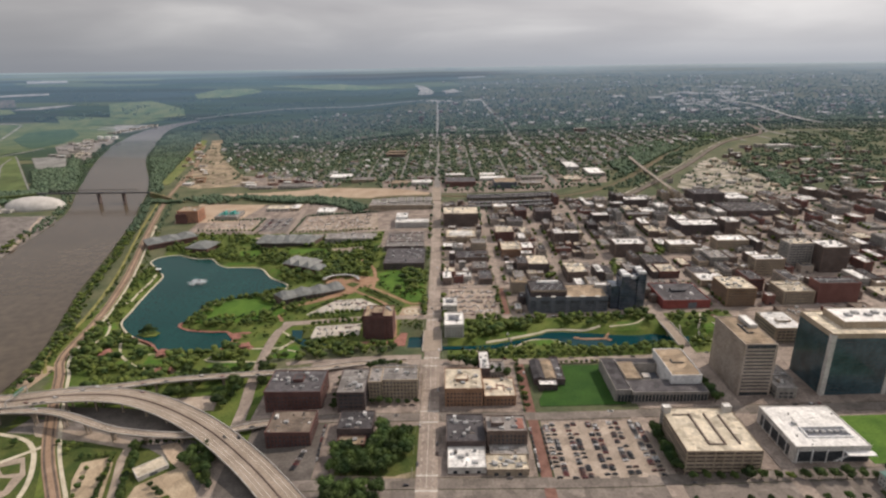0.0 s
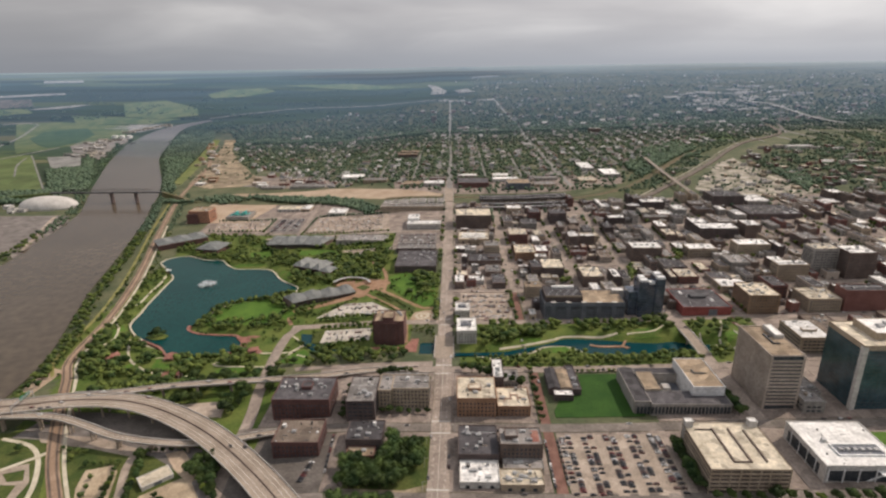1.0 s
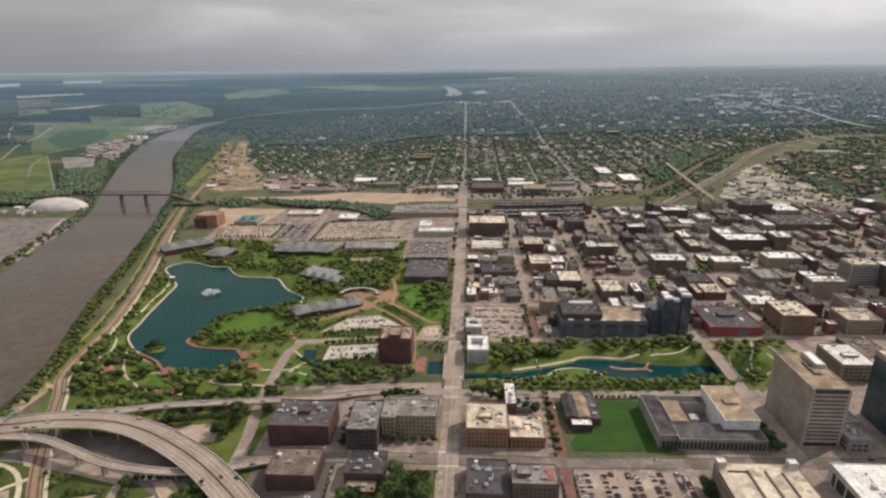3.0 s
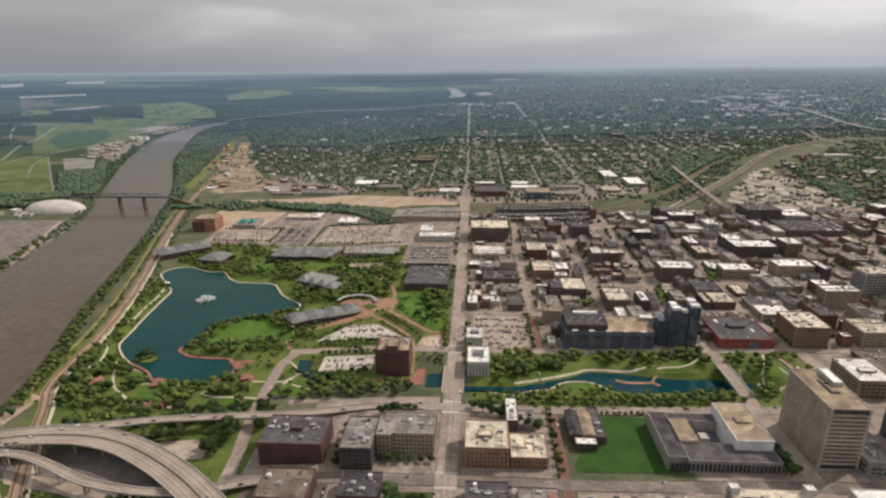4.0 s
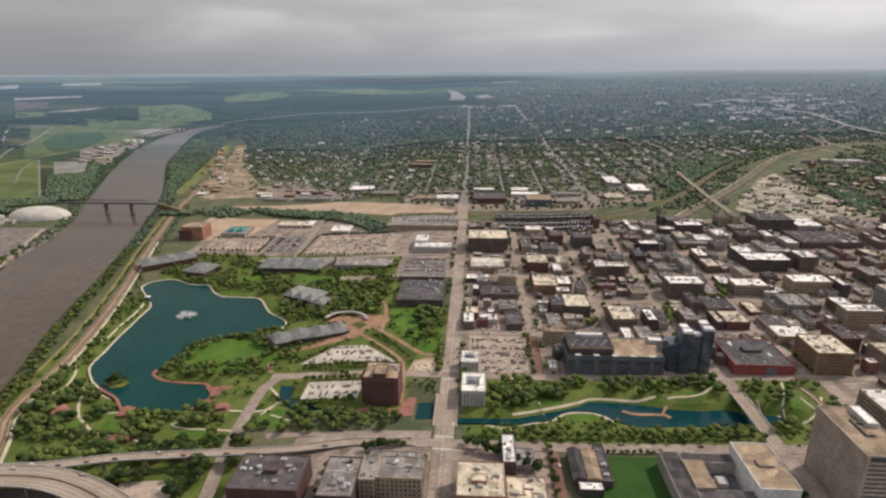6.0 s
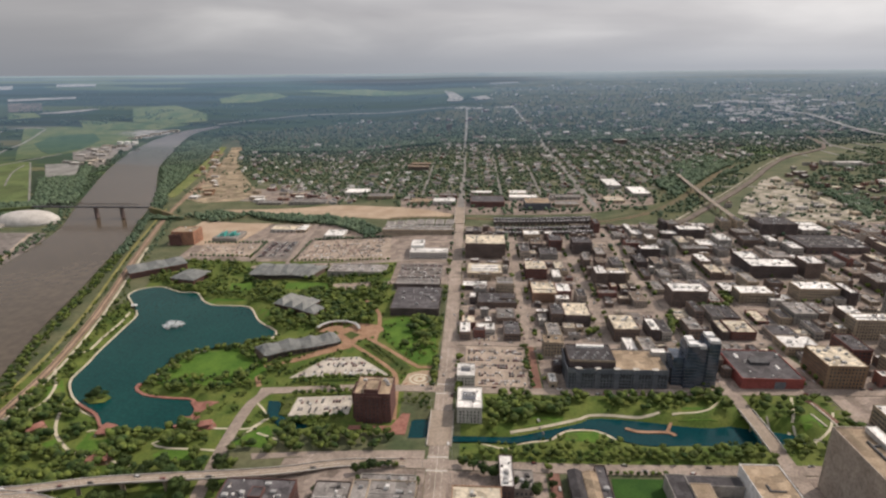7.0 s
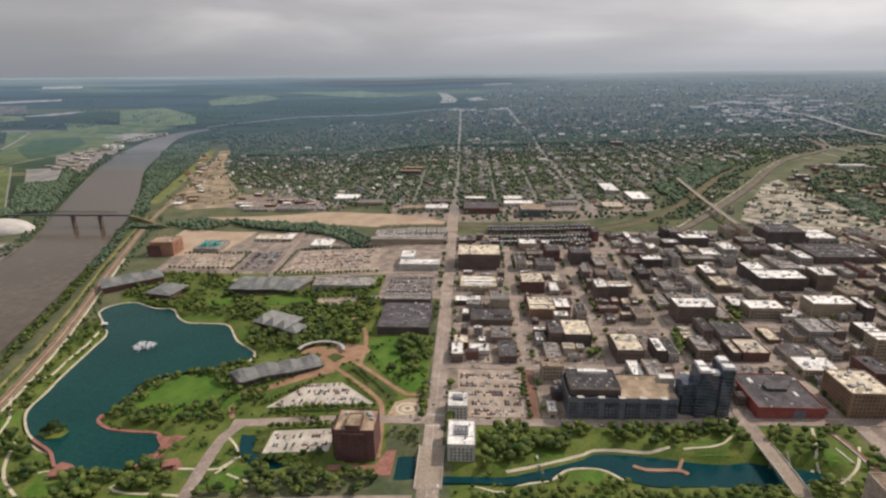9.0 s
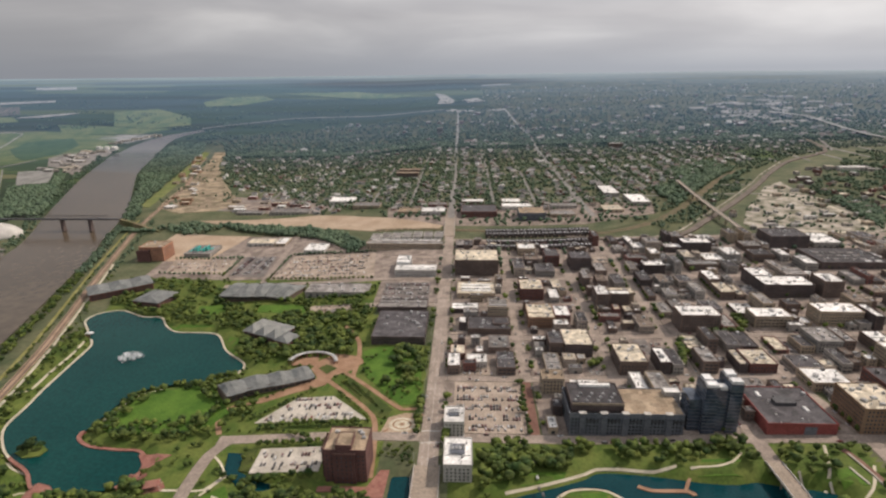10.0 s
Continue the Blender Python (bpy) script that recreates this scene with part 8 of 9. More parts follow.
grove([(-470, 1095), (-350, 1030), (-240, 1010), (-190, 930), (-95, 1000), (-95, 1130), (-300, 1105), (-340, 1210), (-500, 1230)], 8.5, 0.62, (0.6, 1.0), test=clumpy(36, -0.12))
grove([(-240, 935), (-160, 930), (-100, 905), (-100, 1060), (-200, 1070), (-250, 1010)], 7.0, 0.72, (0.6, 1.05), test=clumpy(40, -0.3))
grove([(-56, 952), (-54, 915), (-44, 880), (-58, 868), (-48, 856), (-24, 862), (-22, 948)], 7.0, 0.8, (0.7, 1.1), free=False)
for a in ((-172, 801, -131, 848, 5, (0.3, 0.42)), (-98, 846, -62, 796, 5, (0.3, 0.42)), (-480, 1343, -362, 1338, 7, (0.4, 0.6)), (-470, 1257, -360, 1246, 8, (0.4, 0.6)), (-360, 1240, -362, 1340, 8, (0.4, 0.6)), (-278, 1215, -276, 1335, 8, (0.35, 0.5)), (-270, 1341, -130, 1332, 7, (0.4, 0.6)), (-270, 1212, -116, 1195, 7, (0.35, 0.55)), (-200, 1100, -126, 1090, 7, (0.5, 0.7)), (-110, 766, -158, 787, 6, (0.4, 0.6)), (-98, 872, -76, 838, 3, (0.2, 0.28)), (-88, 866, -56, 818, 3, (0.2, 0.28))):
    row(*a)
row(-67, 627, -37, 637, 6, (0.55, 0.7))
grove([(-52, 722), (-52, 752), (-18, 758), (-15, 726)], 5.5, 0.8, (0.3, 0.48))
grove([(-175, 842), (-150, 866), (-150, 858), (-172, 836)], 6, 0.5, (0.3, 0.4), free=False)
grove([(-360, 600), (-200, 560), (-160, 610), (-170, 640), (-340, 640)], 7.5, 0.8, (0.65, 1.1), test=clumpy(35, -0.3))
grove(rect(-360, -150, 400, 540), 9.0, 0.16, (0.45, 0.8), test=clumpy(30, 0.0))
grove([(-500, 1592), (-440, 1540), (-250, 1440), (-170, 1335), (-148, 1360), (-215, 1470), (-300, 1540), (-480, 1612)], 7.0, 0.95, (0.7, 1.1))
row(-692, 1546, -612, 1532, 5, (0.7, 1.1))
row(-690, 1538, -640, 1528, 6, (0.6, 0.9))
grove([(-620, 1560), (-520, 1500), (-480, 1560), (-560, 1620)], 8.0, 0.7, (0.6, 1.0))
grove(rect(-275, -135, 1332, 1342), 7.0, 0.6, (0.4, 0.6))
for x in CITY_AVENUES:
    for y in range(780, 1390, 11):
        for s in (-8.2, 8.2) if x > 0 else (-12, 11.5):
            if rng.random() < 0.55 and all(abs(y - q) > 10 for q in STREETS):
                tree_spots.append((x + s, y, rng.uniform(0.45, 0.85)))
# shrubs along the rails
for (x, y), (x2, y2) in zip(BED[5:10], BED[6:11]):
    n = int(math.hypot(x2 - x, y2 - y) / 5)
    for k in range(n):
        if rng.random() < 0.75:
            tree_spots.append((x + (x2 - x) * k / n + rng.uniform(14, 24), y + (y2 - y) * k / n, rng.uniform(0.3, 0.6)))
        if rng.random() < 0.5:
            tree_spots.append((x + (x2 - x) * k / n - rng.uniform(9, 13), y + (y2 - y) * k / n, rng.uniform(0.25, 0.45)))
# river banks
for bank, sgn in ((CITY_BANK, 1), (FAR_BANK, -1)):
    c = curve(bank, 6.5)
    for (x, y), (x2, y2) in zip(c, c[1:]):
        if 440 < y < 2690:
            t = Vector((x2 - x, y2 - y)).normalized()
            for k in range(4 if sgn > 0 else 3):
                o = sgn * rng.uniform(4, 24 if y < 1600 else 34)
                px, py = x + t.y * o, y - t.x * o
                if rng.random() < (0.75 if sgn > 0 else 0.55) and min(abs(px - q[0]) + abs(py - q[1]) for q in curve(BED[1:8], 40)) > 16:
                    tree_spots.append((px, py, rng.uniform(0.4, 0.75)))
grove([(-735, 1640), (-716, 1690), (-769, 1793), (-812, 1972), (-921, 2404), (-1038, 2864), (-1100, 3050), (-1225, 3000), (-1215, 2876), (-1100, 2523), (-1018, 2303), (-885, 2011)], 8.5, 0.92, (0.7, 1.1))
grove([(-1400, 900), (-800, 1150), (-860, 1230), (-1130, 1240), (-1400, 1500)], 12.0, 0.6, (0.8, 1.2), test=clumpy(90, 0.0))
grove([(-1051, 1625), (-1060, 1700), (-1272, 2036), (-1187, 2090), (-1340, 2400), (-1210, 2200), (-1080, 1960), (-950, 1690)], 9.0, 0.9, (0.8, 1.2))
grove([(-740, 1790), (-800, 2110), (-1000, 2740), (-880, 2652), (-703, 2190), (-572, 1930), (-580, 1780)], 16.0, 0.5, (0.4, 0.8), test=lambda x, y: np.array([noise.noise((a / 40, b / 90, 6.0)) > 0.12 for a, b in zip(x.ravel(), y.ravel())]).reshape(x.shape), free=False)
grove([(-1500, 1565), (-970, 1572), (-1000, 1680), (-1500, 1680)], 9.0, 0.85, (0.8, 1.2))
grove([(-1500, 1510), (-1020, 1525), (-1000, 1545), (-1500, 1538)], 8.0, 0.9, (1.0, 1.6), free=False)
grove([(549, 2040), (706, 2210), (744, 2094), (613, 1850), (520, 1772)], 9.0, 0.9, (0.8, 1.2))
# suburbs and hills
hills = [(-420, 1890), (-300, 1720), (-250, 1700), (0, 1665), (280, 1690), (480, 1760), (700, 1960), (980, 2280), (1250, 2450), (1750, 2300), (1790, 2690), (-893, 2690), (-724, 2244), (-637, 2052), (-533, 1989)]
grove(hills, 10.5, 0.58, (0.45, 0.95))
for x in [-470 + 92 * k for k in range(24)]:
    for y in range(1640, 2690, 10):
        if rng.random() < 0.5 and y > 1640 + max(0, x - 250) * 1.05 + max(0, -x - 300) * 1.5:
            tree_spots.append((x + rng.choice((-6, 6)) + rng.uniform(-2.5, 2.5), y + rng.uniform(-4, 4), rng.uniform(0.45, 0.85)))
grove([(460, 1640), (530, 1740), (760, 2020), (700, 2060), (440, 1800)], 9.0, 0.8, (0.8, 1.2))
grove([(752, 1500), (766, 1570), (772, 1660), (815, 1690), (835, 1600), (800, 1500), (745, 1425)], 7.5, 0.85, (0.6, 1.0), free=False)
grove(rect(108, 150, 1298, 1352), 8.0, 0.6, (0.6, 1.0))
grove(WORKS, 9.0, 0.4, (0.35, 0.7), test=clumpy(34, 0.1), free=False)
grove([(560, 1300), (1700, 1300), (1790, 2300), (1200, 2350), (800, 1800)], 9.5, 0.55, (0.5, 0.95), test=clumpy(50, -0.12))
grove([(360, 1470), (410, 1440), (470, 1520), (610, 1735), (720, 1900), (690, 1960), (600, 1830), (500, 1680), (430, 1570)], 7.0, 0.75, (0.35, 0.7), test=clumpy(26, -0.08))
grove(rect(-160, 480, 1500, 1690), 13.0, 0.42, (0.6, 1.0))

pts = np.array(tree_spots)
pts = pts[np.argsort(pts[:, 1], kind="stable")]
near = (pts[:, 1] < 765) & (pts[:, 0] > -260) & (pts[:, 0] < 345)
near[np.flatnonzero(near)[300:]] = False
ground_z = gz(pts[:, 0], pts[:, 1])
used = set()
for (x, y, s), z in zip(pts[near], ground_z[near]):
    k = rng.choices(range(5), (4, 4, 2, 3, 0.7))[0]
    if s < 0.5:
        k = 3
    m = stand(float(x), float(y), float(z), rng.uniform(0, 360))
    size = float(s) * (1.15 if k != 3 else 1.5)
    if k not in used:
        used.add(k)
        TREES[k].scale = (size, size, size * rng.uniform(0.9, 1.1))
        TREES[k].matrix_basis = m @ Matrix.Diagonal((*TREES[k].scale, 1))
    else:
        c = copy_thing(TREES[k], m)
        c.scale = (size, size, size * rng.uniform(0.9, 1.1))


def woodland(name, p, z, label, detail, hazy=False):
    n = len(p)
    if not n:
        return
    s = p[:, 2]
    r = 5.0 * s * nrng.uniform(0.85, 1.15, n)
    c = np.stack([p[:, 0], p[:, 1], z + 6.2 * s], 1)
    rad = np.stack([r, r, 4.6 * s], 1)
    sets = []
    if detail:
        sets.append(lumps(ICO1, c, rad * 0.74, 0.32))
        for _ in range(6):
            o = nrng.uniform(-0.72, 0.72, (n, 3)) * rad
            o[:, 2] = np.abs(o[:, 2]) * 0.8 - 0.15 * rad[:, 2]
            sets.append(lumps(ICO0, c + o, rad * nrng.uniform(0.28, 0.55, (n, 1)), 0.34))
        sets.append(leaf_cards(c, rad, 16, 0.36))
    else:
        sets.append(lumps(ICO0, c, rad, 0.3))
    if not detail and name != "hill_woods":
        o = nrng.uniform(-0.7, 0.7, (n, 3)) * rad
        o[:, 2] *= 0.5
        sets.append(lumps(ICO0, c + o, rad * nrng.uniform(0.5, 0.75, (n, 1)), 0.3))
    sets.append((np.concatenate([np.stack([p[:, 0] + dx * s, p[:, 1] + dy * s, z + dz * s], 1) for dx, dy, dz in ((-0.35, 0, -0.5), (0.35, 0, -0.5), (0, 0.35, 4.5))]), np.stack([np.arange(n), np.arange(n) + n, np.arange(n) + 2 * n], 1)))
    v, f = joined(*sets)
    if hazy:
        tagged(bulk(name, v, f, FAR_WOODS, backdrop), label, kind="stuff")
    else:
        tagged(bulk(name, v, f, WOODS if detail else HAZED_LEAF), label, "trees", kind="stuff")


rest = pts[~near]
rz = ground_z[~near]
a = rest[:, 1] < 1250
woodland("park_woods", rest[a], rz[a], "dense leafy green trees of the parks and river bank", True)
b = (~a) & (rest[:, 1] < 1700)
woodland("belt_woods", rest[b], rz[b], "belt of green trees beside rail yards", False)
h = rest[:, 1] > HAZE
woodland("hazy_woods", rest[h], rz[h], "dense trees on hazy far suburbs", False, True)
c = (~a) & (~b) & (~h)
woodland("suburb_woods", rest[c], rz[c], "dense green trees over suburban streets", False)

# woods over the far hills and flood plain
n = 30000
y = FAR - 12 + 1500 * nrng.random(n) ** 1.9
x = nrng.uniform(-2400, 2500, n)
k = reduce_at(y)
hill = np.where(y < 3100, x > -600 - (y - 2035) * 0.42, x > np.clip(3.5 * y - 12140, -1076, 100))
patch = np.array([noise.noise((p / 170, q / 60, 8.0)) > 0.14 for p, q in zip(x, y)])
open_land = within(x, y, [(-2143, 3237), (-1940, 3286), (-1380, 3240), (-1368, 3151), (-1403, 2879), (-1380, 2430), (-1643, 2400), (-1900, 2800)])
open_land |= ~is_free(x, y) & (y < 4090) & (np.abs(x - 150) < 1640)
keep = (hill & ~open_land & (nrng.random(n) < 0.92)) | (patch & ~hill & ~open_land & ~within(x, y, river_edge))
x, y, k = x[keep], y[keep], k[keep]
woodland("hill_woods", np.stack([x, y, k * nrng.uniform(0.8, 1.3, len(x))], 1), lie(x, y), "endless woods on far hills and plain", False, True)

# ---- far bank and other small things ----
def dome(x, y, r, h, label, material, name="storage_dome", flat=0.0):
    ob = thing(name, x, y, float(lie(x, y)), label, "storage building")
    v, f = [], []
    for i in range(7):
        t = i / 6 * math.pi / 2
        for k in range(24):
            a = k * math.pi / 12
            v.append((r * math.cos(t) * math.cos(a), r * math.cos(t) * math.sin(a) * 0.7, 3 + h * math.sin(t)))
        if i:
            f += [(24 * i - 24 + k, 24 * i - 24 + (k + 1) % 24, 24 * i + (k + 1) % 24, 24 * i + k) for k in range(24)]
    part("roof", (v, f), material, ob, smooth=True)
    ring = [(r * 0.98 * math.cos(k * math.pi / 12), r * 0.686 * math.sin(k * math.pi / 12)) for k in range(24)]
    part("wall", ([(p, q, z) for z in (-3, 3.2) for p, q in ring], [(k, (k + 1) % 24, 24 + (k + 1) % 24, 24 + k) for k in range(24)]), WALL["pale concrete"], ob)
    return ob


dome(-935, 1500, 66, 23, "wide pale domed hall on the far river bank", WALL["pale concrete"], "domed_hall")
bank = random.Random(4)
for k in range(10):
    x, y = -1120 + 19 * k + bank.uniform(-6, 6), 1440 + bank.uniform(-30, 40)
    building(x, x + bank.uniform(10, 17), y, y + bank.uniform(10, 18), bank.uniform(4, 8), "pale concrete", bank.choice(["white", "grey"]), style="shed", units=0, name="works_building")
sheet("yard_ground", [(-1100, 1089), (-760, 1089), (-740, 1124), (-782, 1314), (-838, 1410), (-1100, 1400)], DARK_LOT, 0.4, "grey paved yard on the far bank", claim=False, cell=20, drape=gz)
strip("path", [(-760, 1130), (-800, 1240), (-860, 1395)], 7, LOT, 0.8, "pale road on the far bank")
# far yards and fields, haze included as a bluish emission
FAR_YARD = haze_glow(surface("far_works_yard", (0.13, 0.115, 0.10), (0.26, 0.24, 0.22), 22, 4.0, spread=0.2))
FAR_FIELD = haze_glow(surface("far_field", (0.056, 0.090, 0.032), (0.104, 0.126, 0.050), 60, 6.0))
FAR_CROP = haze_glow(surface("far_crop", (0.026, 0.062, 0.028), (0.042, 0.080, 0.036), 60, 6.0))
for pts, mt, lb in (([(-1463, 2356), (-1357, 2388), (-1213, 2127), (-1287, 2090)], FAR_PALE, "pale works yard on the far bank"), ([(-1595, 2730), (-1599, 2842), (-1509, 2909), (-1430, 2939), (-1338, 2588), (-1200, 2240), (-1343, 2418), (-1440, 2480)], FAR_YARD, "grey works yards on the far bank"), ([(-1676, 3152), (-1560, 3210), (-1370, 3210), (-1396, 3140), (-1457, 3067)], PALE, "pale wharf yards on the far bank"),
                    ([(-2143, 3237), (-1940, 3266), (-1724, 3222), (-1558, 3200), (-1480, 2975), (-1555, 2760), (-1607, 2534), (-1643, 2456), (-1850, 2760)], FIELD, "bright green field on the flood plain"), ([(-1611, 2407), (-1546, 2403), (-1290, 2030), (-1075, 1698), (-1126, 1668), (-1500, 1660), (-1800, 2000)], MEADOW, "green meadow on the flood plain"),
                    ([(-1937, 3365), (-1345, 3301), (-1476, 3214), (-1836, 3226)], FIELD, "pale green field on the flood plain"), ([(-1359, 3729), (-1266, 3831), (-1080, 3856), (-994, 3772), (-1120, 3668), (-1311, 3638)], FIELD, "pale green field far off"),
                    ([(858, 2426), (1021, 2487), (930, 2275), (809, 2261)], FIELD, "green sports field among trees"), ([(780, 2560), (905, 2600), (850, 2447), (740, 2420)], PALE_EARTH, "pale dusty yards among trees")):
    if max(p[1] for p in pts) > 2920 and mt is not FAR_YARD:
        mt = FAR_FIELD if mt is FIELD else FAR_PALE
    sheet("field", pts, mt, 1.2, lb, claim=False, cell=30, drape=gz)
for k in range(26):
    y = bank.uniform(2330, 2900)
    x = -1250 - (y - 2300) * 0.34 - bank.uniform(40, 150)
    if x > -1560:
        building(x, x + bank.uniform(18, 46), y, y + bank.uniform(12, 26), bank.uniform(5, 10), "grey concrete", bank.choice(["white", "cream", "grey"]), style="shed", units=0, name="works_building")
for k in range(10):
    x, y = -1525 + 14 * k + bank.uniform(-6, 6), 3060 + 14 * k + bank.uniform(-15, 15)
    building(x, x + bank.uniform(18, 40), y, y + bank.uniform(8, 14), bank.uniform(5, 9), "pale concrete", bank.choice(["white", "cream"]), style="shed", units=0, name="works_building")


for k in range(26):
    y = 1770 + 38 * k + bank.uniform(-20, 20)
    x = -655 - (y - 1700) * 0.36 + bank.uniform(-40, 45) * (1 - k / 34)
    building(x, x + bank.uniform(12, 30), y, y + bank.uniform(10, 26), bank.uniform(4, 7), bank.choice(["orange brick", "pale concrete", "tan stone"]), bank.choice(["white", "tan", "cream"]), style="shed", units=0, name="works_building")


def tank(x, y, r, h):
    ob = thing("storage_tank", x, y, float(lie(x, y)), "round white steel storage tank on the far bank", "storage tank", "storage tanks", own=True)
    ring = [(math.cos(k * math.pi / 8), math.sin(k * math.pi / 8)) for k in range(16)]
    part("shell", ([(p * r, q * r, z) for z in (-2, h) for p, q in ring], [(k, (k + 1) % 16, 16 + (k + 1) % 16, 16 + k) for k in range(16)]), WALL["white panel"], ob)
    part("roof", ([(p * (r + 0.2), q * (r + 0.2), h) for p, q in ring] + [(0, 0, h + r * 0.2)], [(k, (k + 1) % 16, 16) for k in range(16)]), ROOF["white"], ob)


sheet("field", [(-1896, 2937), (-1916, 3089), (-1831, 3132), (-1745, 3152), (-1648, 3031), (-1603, 2806), (-1621, 2618), (-1727, 2728)], FAR_CROP, 2.4, "blue-green crop field on the flood plain", claim=False, cell=30, drape=gz)
for k in range(16):
    x, y = bank.uniform(-560, -320), bank.uniform(1720, 1890)
    if x > -590 and y < 1690 + (-290 - x) * 1.0 + 60:
        building(x, x + bank.uniform(14, 40), y, y + bank.uniform(10, 22), bank.uniform(4, 8), bank.choice(["pale concrete", "tan stone", "red brick"]), bank.choice(["white", "cream", "grey"]), style="shed", units=0, name="works_building")
building(981, 1056, 2011, 2036, 9, "pale concrete", "white", style="shed", units=2, name="works_building")
for i in range(3):
    tank(-1512 + 33 * i, 2945, 12, 11)
# wide sand bars and river bends far off
for pts, lb in (([(-153, 3818), (-100, 3780), (-40, 3637), (-60, 3590), (-130, 3590), (-120, 3680)], "pale far-off sand bar"), ([(-10, 3660), (60, 3700), (100, 3640), (40, 3610)], "pale far-off yards"), ([(-2218, 3462), (-2053, 3477), (-1919, 3538), (-1960, 3546), (-2075, 3515), (-2190, 3480)], "pale far-off strip of water"), ([(-2900, 4078), (-2782, 4119), (-2698, 3992), (-2817, 3959)], "pale far-off strip of water"),
                ([(100, 4030), (260, 4060), (240, 4085), (90, 4060)], "pale far-off strip"), ([(-90, 3452), (-10, 3440), (60, 3452), (40, 3470), (-70, 3476)], "pale far-off yards"), ([(110, 3466), (150, 3452), (205, 3462), (190, 3486), (130, 3480)], "pale far-off yards")):
    sheet("far_clearing", pts, FAR_PALE, 3.0, lb, claim=False, cell=12)
# tilled land, hazed by emission like the fields above
FAR_TILLED = haze_glow(surface("far_tilled_land", (0.070, 0.062, 0.050), (0.110, 0.095, 0.078), 60, 6.0))
for pts, mt, lb in (([(-1753, 3556), (-1547, 3602), (-1323, 3459), (-1280, 3346), (-1446, 3296), (-1646, 3332)], FAR_FIELD, "hazy green field on the flood plain"),
                    ([(-2493, 3647), (-2309, 3655), (-2217, 3515), (-2387, 3489)], FAR_TILLED, "hazy brown tilled field"),
                    ([(-2534, 4167), (-2294, 4181), (-2242, 4087), (-2477, 4075)], FAR_PALE, "pale far-off strip of water"),
                    ([(-2546, 3726), (-2188, 3780), (-2166, 3743), (-2515, 3680)], FAR_PALE, "pale far-off strip of water"),
                    ([(-1002, 3904), (-598, 3939), (-196, 3773), (-571, 3771)], FAR_FIELD, "hazy green far-off meadow"),
                    ([(-2375, 3471), (-2231, 3478), (-2157, 3406), (-2310, 3373)], FAR_FIELD, "hazy green field on the flood plain")):
    sheet("far_clearing", pts, mt, 3.4, lb, claim=False, cell=25)
for i in range(60):
    x, y = bank.gauss(1300, 170), bank.gauss(3330, 130)
    k = float(reduce_at(y))
    w, d = bank.uniform(40, 120) * k, bank.uniform(20, 50) * k
    sheet("far_clearing", rect(x, x + w, y, y + d), FAR_PALE, 4 * k + 2.0, "pale far-off roofs and yards", claim=False, cell=20)


def tower_slab(x, y, w, d, h):
    ob = thing("apartment_tower", x, y, float(lie(x, y)), "distant pink-brown apartment tower above trees", "apartment tower")
    part("wall", shell(-w / 2, w / 2, -d / 2, d / 2, h, 0.6), FAR_YARD, ob)
    part("roof", boxes([(-w / 2 + 0.4, w / 2 - 0.4, -d / 2 + 0.4, d / 2 - 0.4, h - 0.5, h)]), FAR_PALE, ob)
    part("window_panes", boxes(windows(-w / 2, w / 2, -d / 2, d / 2, h - 1, 3.4, 1.6, 1.6, 1.2)), GLASS, ob, "rows of windows", kind="stuff")


tower_slab(-95, 3062, 24, 18, 30)


def street_lamp(x, y, turn):
    ob = thing("street_lamp", x, y, float(lie(x, y)), "slim grey street lamp with a curved arm", "street lamp", "street lamps", own=True)
    ob.rotation_euler = (0, 0, radians(turn))
    part("pole", boxes([(-0.11, 0.11, -0.11, 0.11, 0, 9)]), METAL, ob)
    part("arm", boxes([(0, 2.2, -0.06, 0.06, 8.9, 9.02)]), METAL, ob)
    part("lantern", chamfered(1.9, 2.7, -0.18, 0.18, 8.75, 8.95, 0.05), WALL["slate panel"], ob)
    return ob


lamp = street_lamp(-16, 445, 0)
for y in range(475, 1400, 32):
    copy_thing(lamp, stand(-16, y, float(lie(-16, y)), 0))
    copy_thing(lamp, stand(6.5, y + 16, float(lie(6.5, y + 16)), 180))


def sign_gantry():
    x, y, z = -384, 560, 4
    ob = thing("sign_gantry", x, y, z, "steel sign gantry with green signs over the highway", "sign gantry")
    for v in (-16, 15):
        part("post", boxes([(-0.3, 0.3, v, v + 0.6, -0.2, 8)]), METAL, ob)
    part("beam", boxes([(-0.4, 0.4, -16, 15.6, 7.2, 8)]), METAL, ob)
    for v in (-2, 6):
        part("sign_panel", boxes([(-0.6, -0.42, v, v + 6.5, 5.6, 9.2)]), surface("sign_green", (0.02, 0.16, 0.10), (0.03, 0.2, 0.13), 3, 0.6) if v < 0 else bpy.data.materials["sign_green"], ob, "green highway sign")


sign_gantry()


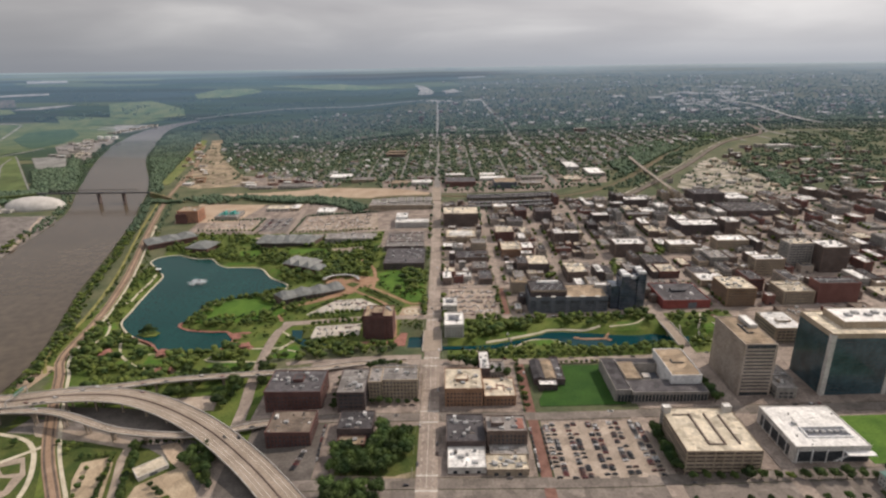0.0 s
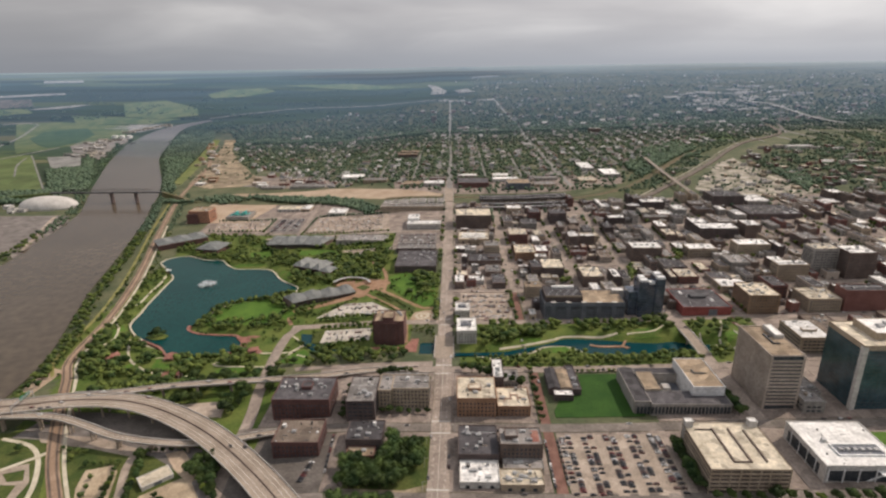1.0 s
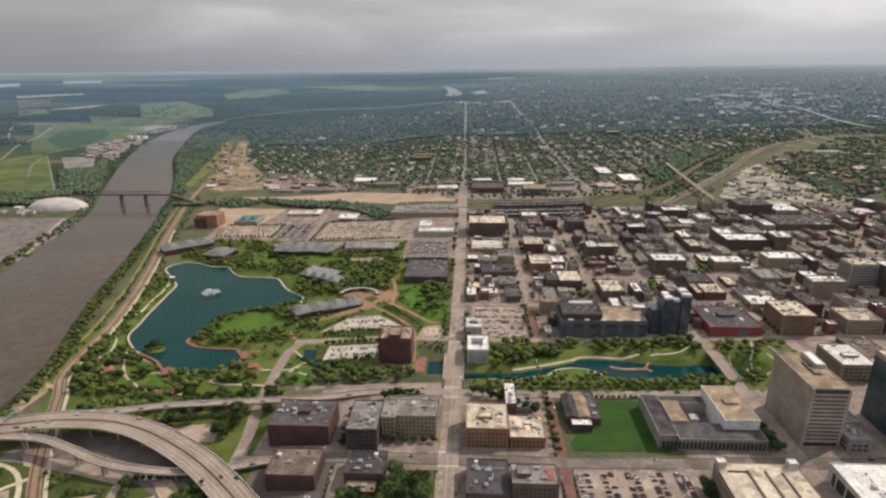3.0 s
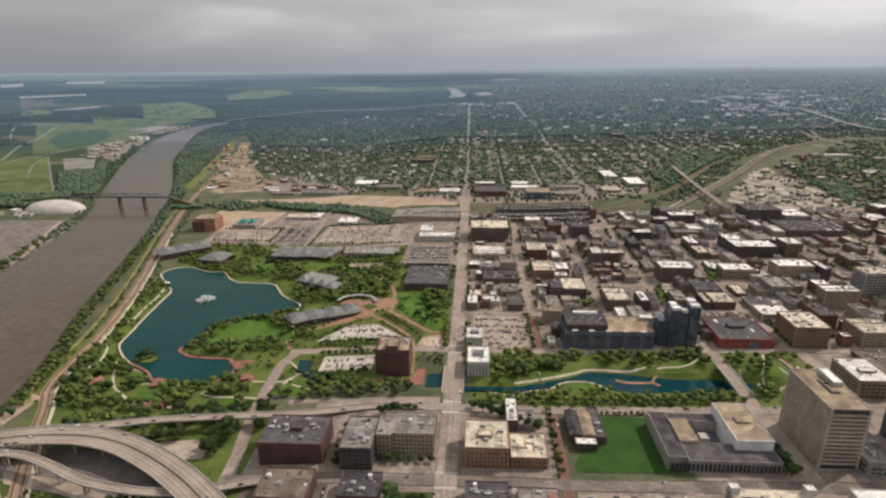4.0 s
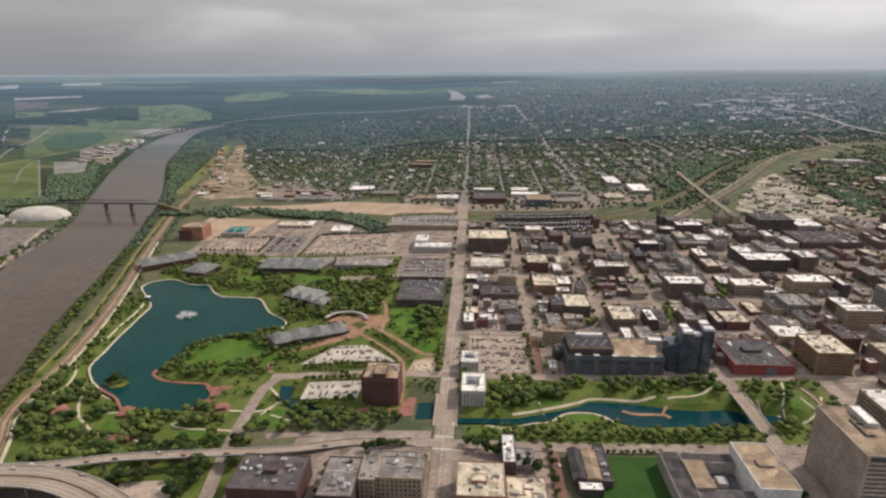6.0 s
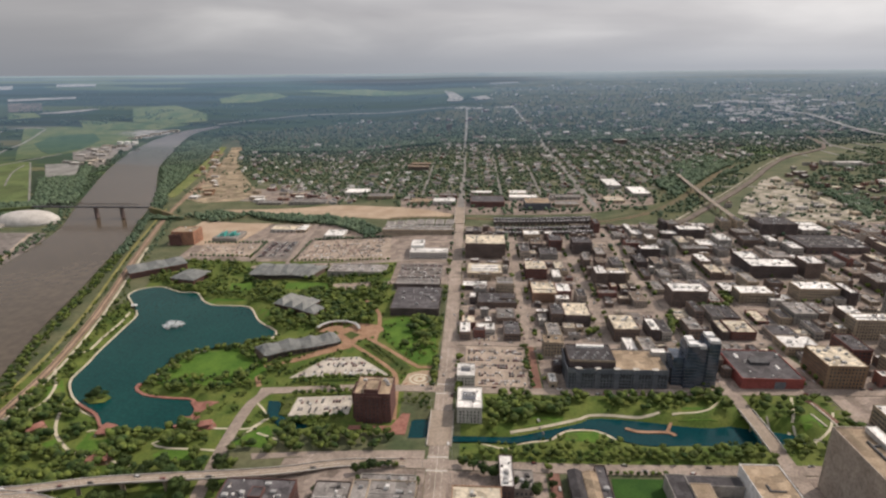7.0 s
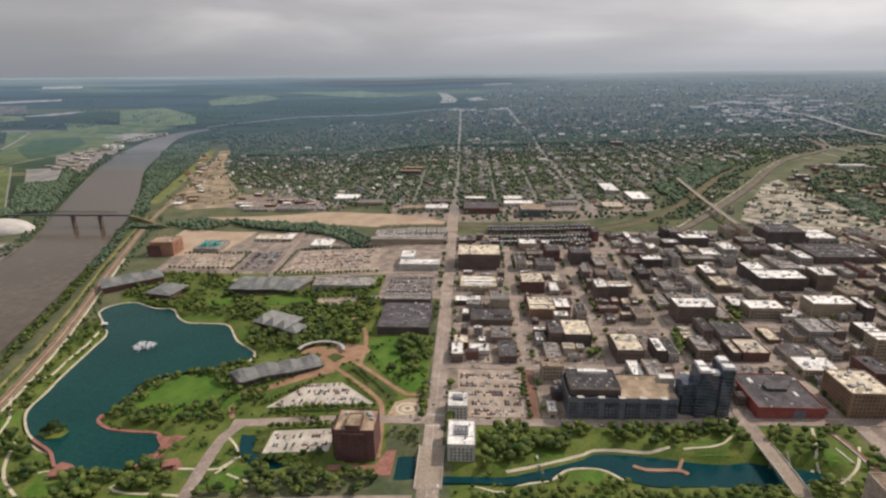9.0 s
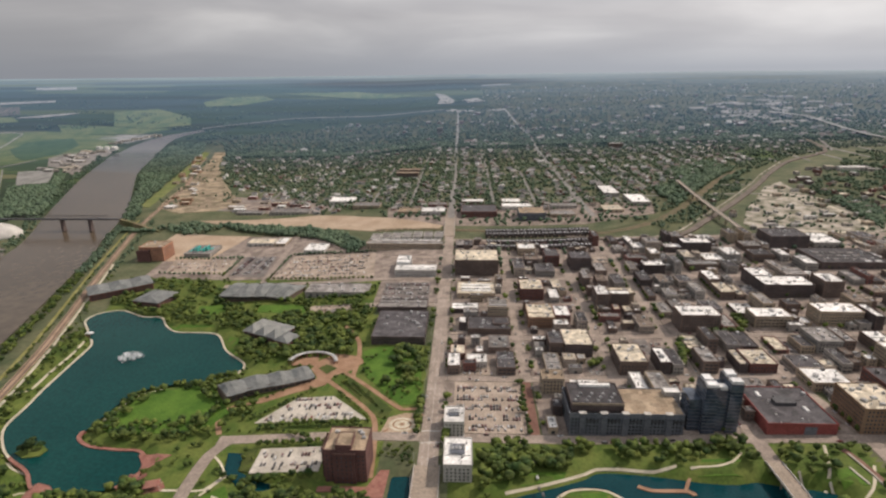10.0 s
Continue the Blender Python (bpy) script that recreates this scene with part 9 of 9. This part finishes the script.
def pavilion(x, y, w, d, turn, label, roof=None, high=4.0):
    z = float(gz(x, y))
    ob = thing("park_pavilion", x, y, z, label, "pavilion", own=True)
    ob.rotation_euler = (0, 0, radians(turn))
    a, b = w / 2, d / 2
    for u in (-a + 0.4, a - 0.4):
        for v in (-b + 0.4, b - 0.4):
            part("post", boxes([(u - 0.2, u + 0.2, v - 0.2, v + 0.2, -1, high)]), WALL["pale concrete"], ob)
    v = [(-a, -b, high), (a, -b, high), (a, b, high), (-a, b, high), (-a, -b, high + 0.3), (a, -b, high + 0.3), (a, b, high + 0.3), (-a, b, high + 0.3), (-a * 0.3, 0, high + 2.2), (a * 0.3, 0, high + 2.2)]
    part("roof", (v, [(3, 2, 1, 0), (0, 1, 5, 4), (1, 2, 6, 5), (2, 3, 7, 6), (3, 0, 4, 7), (4, 5, 9, 8), (5, 6, 9), (6, 7, 8, 9), (7, 4, 8)]), roof or RED_STONE, ob, "hipped roof")
    part("floor_slab", boxes([(-a - 1, a + 1, -b - 1, b + 1, -0.6, 0.5)]), BRICKPATH, ob)


for x, y, w, d, t, lb in ((-306, 688, 12, 9, 10, "red-roofed lakeside pavilion on a stone terrace"), (-217, 700, 12, 9, 20, "small red-roofed pavilion beside the road"), (-286, 645, 18, 9, 8, "red-roofed shelter in the park"), (-372, 691, 15, 10, 50, "small bright red shelter among trees"),
                          (-448, 1008, 14, 5, 15, "pale garden shelter by the lake"), (-240, 714, 8, 7, 0, "small red-roofed kiosk on the quay")):
    pavilion(x, y, w, d, t, lb, WALL["white panel"] if "pale" in lb else RED_STONE)
# islet with trees in the lake and a walk in the lagoon
sheet("islet", [(-362, 748), (-350, 741), (-338, 744), (-336, 754), (-346, 762), (-358, 760)], PARK, 0, "small green islet in the lake", level=LAKE_Z + 0.8)
for x, y, k in ((-349, 752, 1.2), (-343, 756, 0.7), (-356, 750, 0.7)):
    c = copy_thing(TREES[0], stand(x, y, LAKE_Z + 0.7, x * 40))
    c.scale = (k, k, 0.85 * k)
strip("boardwalk", [(156, 711), (165, 706), (180, 706), (192, 706), (196, 701)], 4, BRICKPATH, 0, "brown boardwalk over the lagoon", drape=lambda x, y: -3.3 + 0 * np.asarray(x), step=8)
strip("footbridge", [(190, 706), (197, 720), (203, 733)], 2.5, BRICKPATH, 0, "narrow brown footbridge over the lagoon", drape=lambda x, y: -2.9 + 0 * np.asarray(x), step=8)
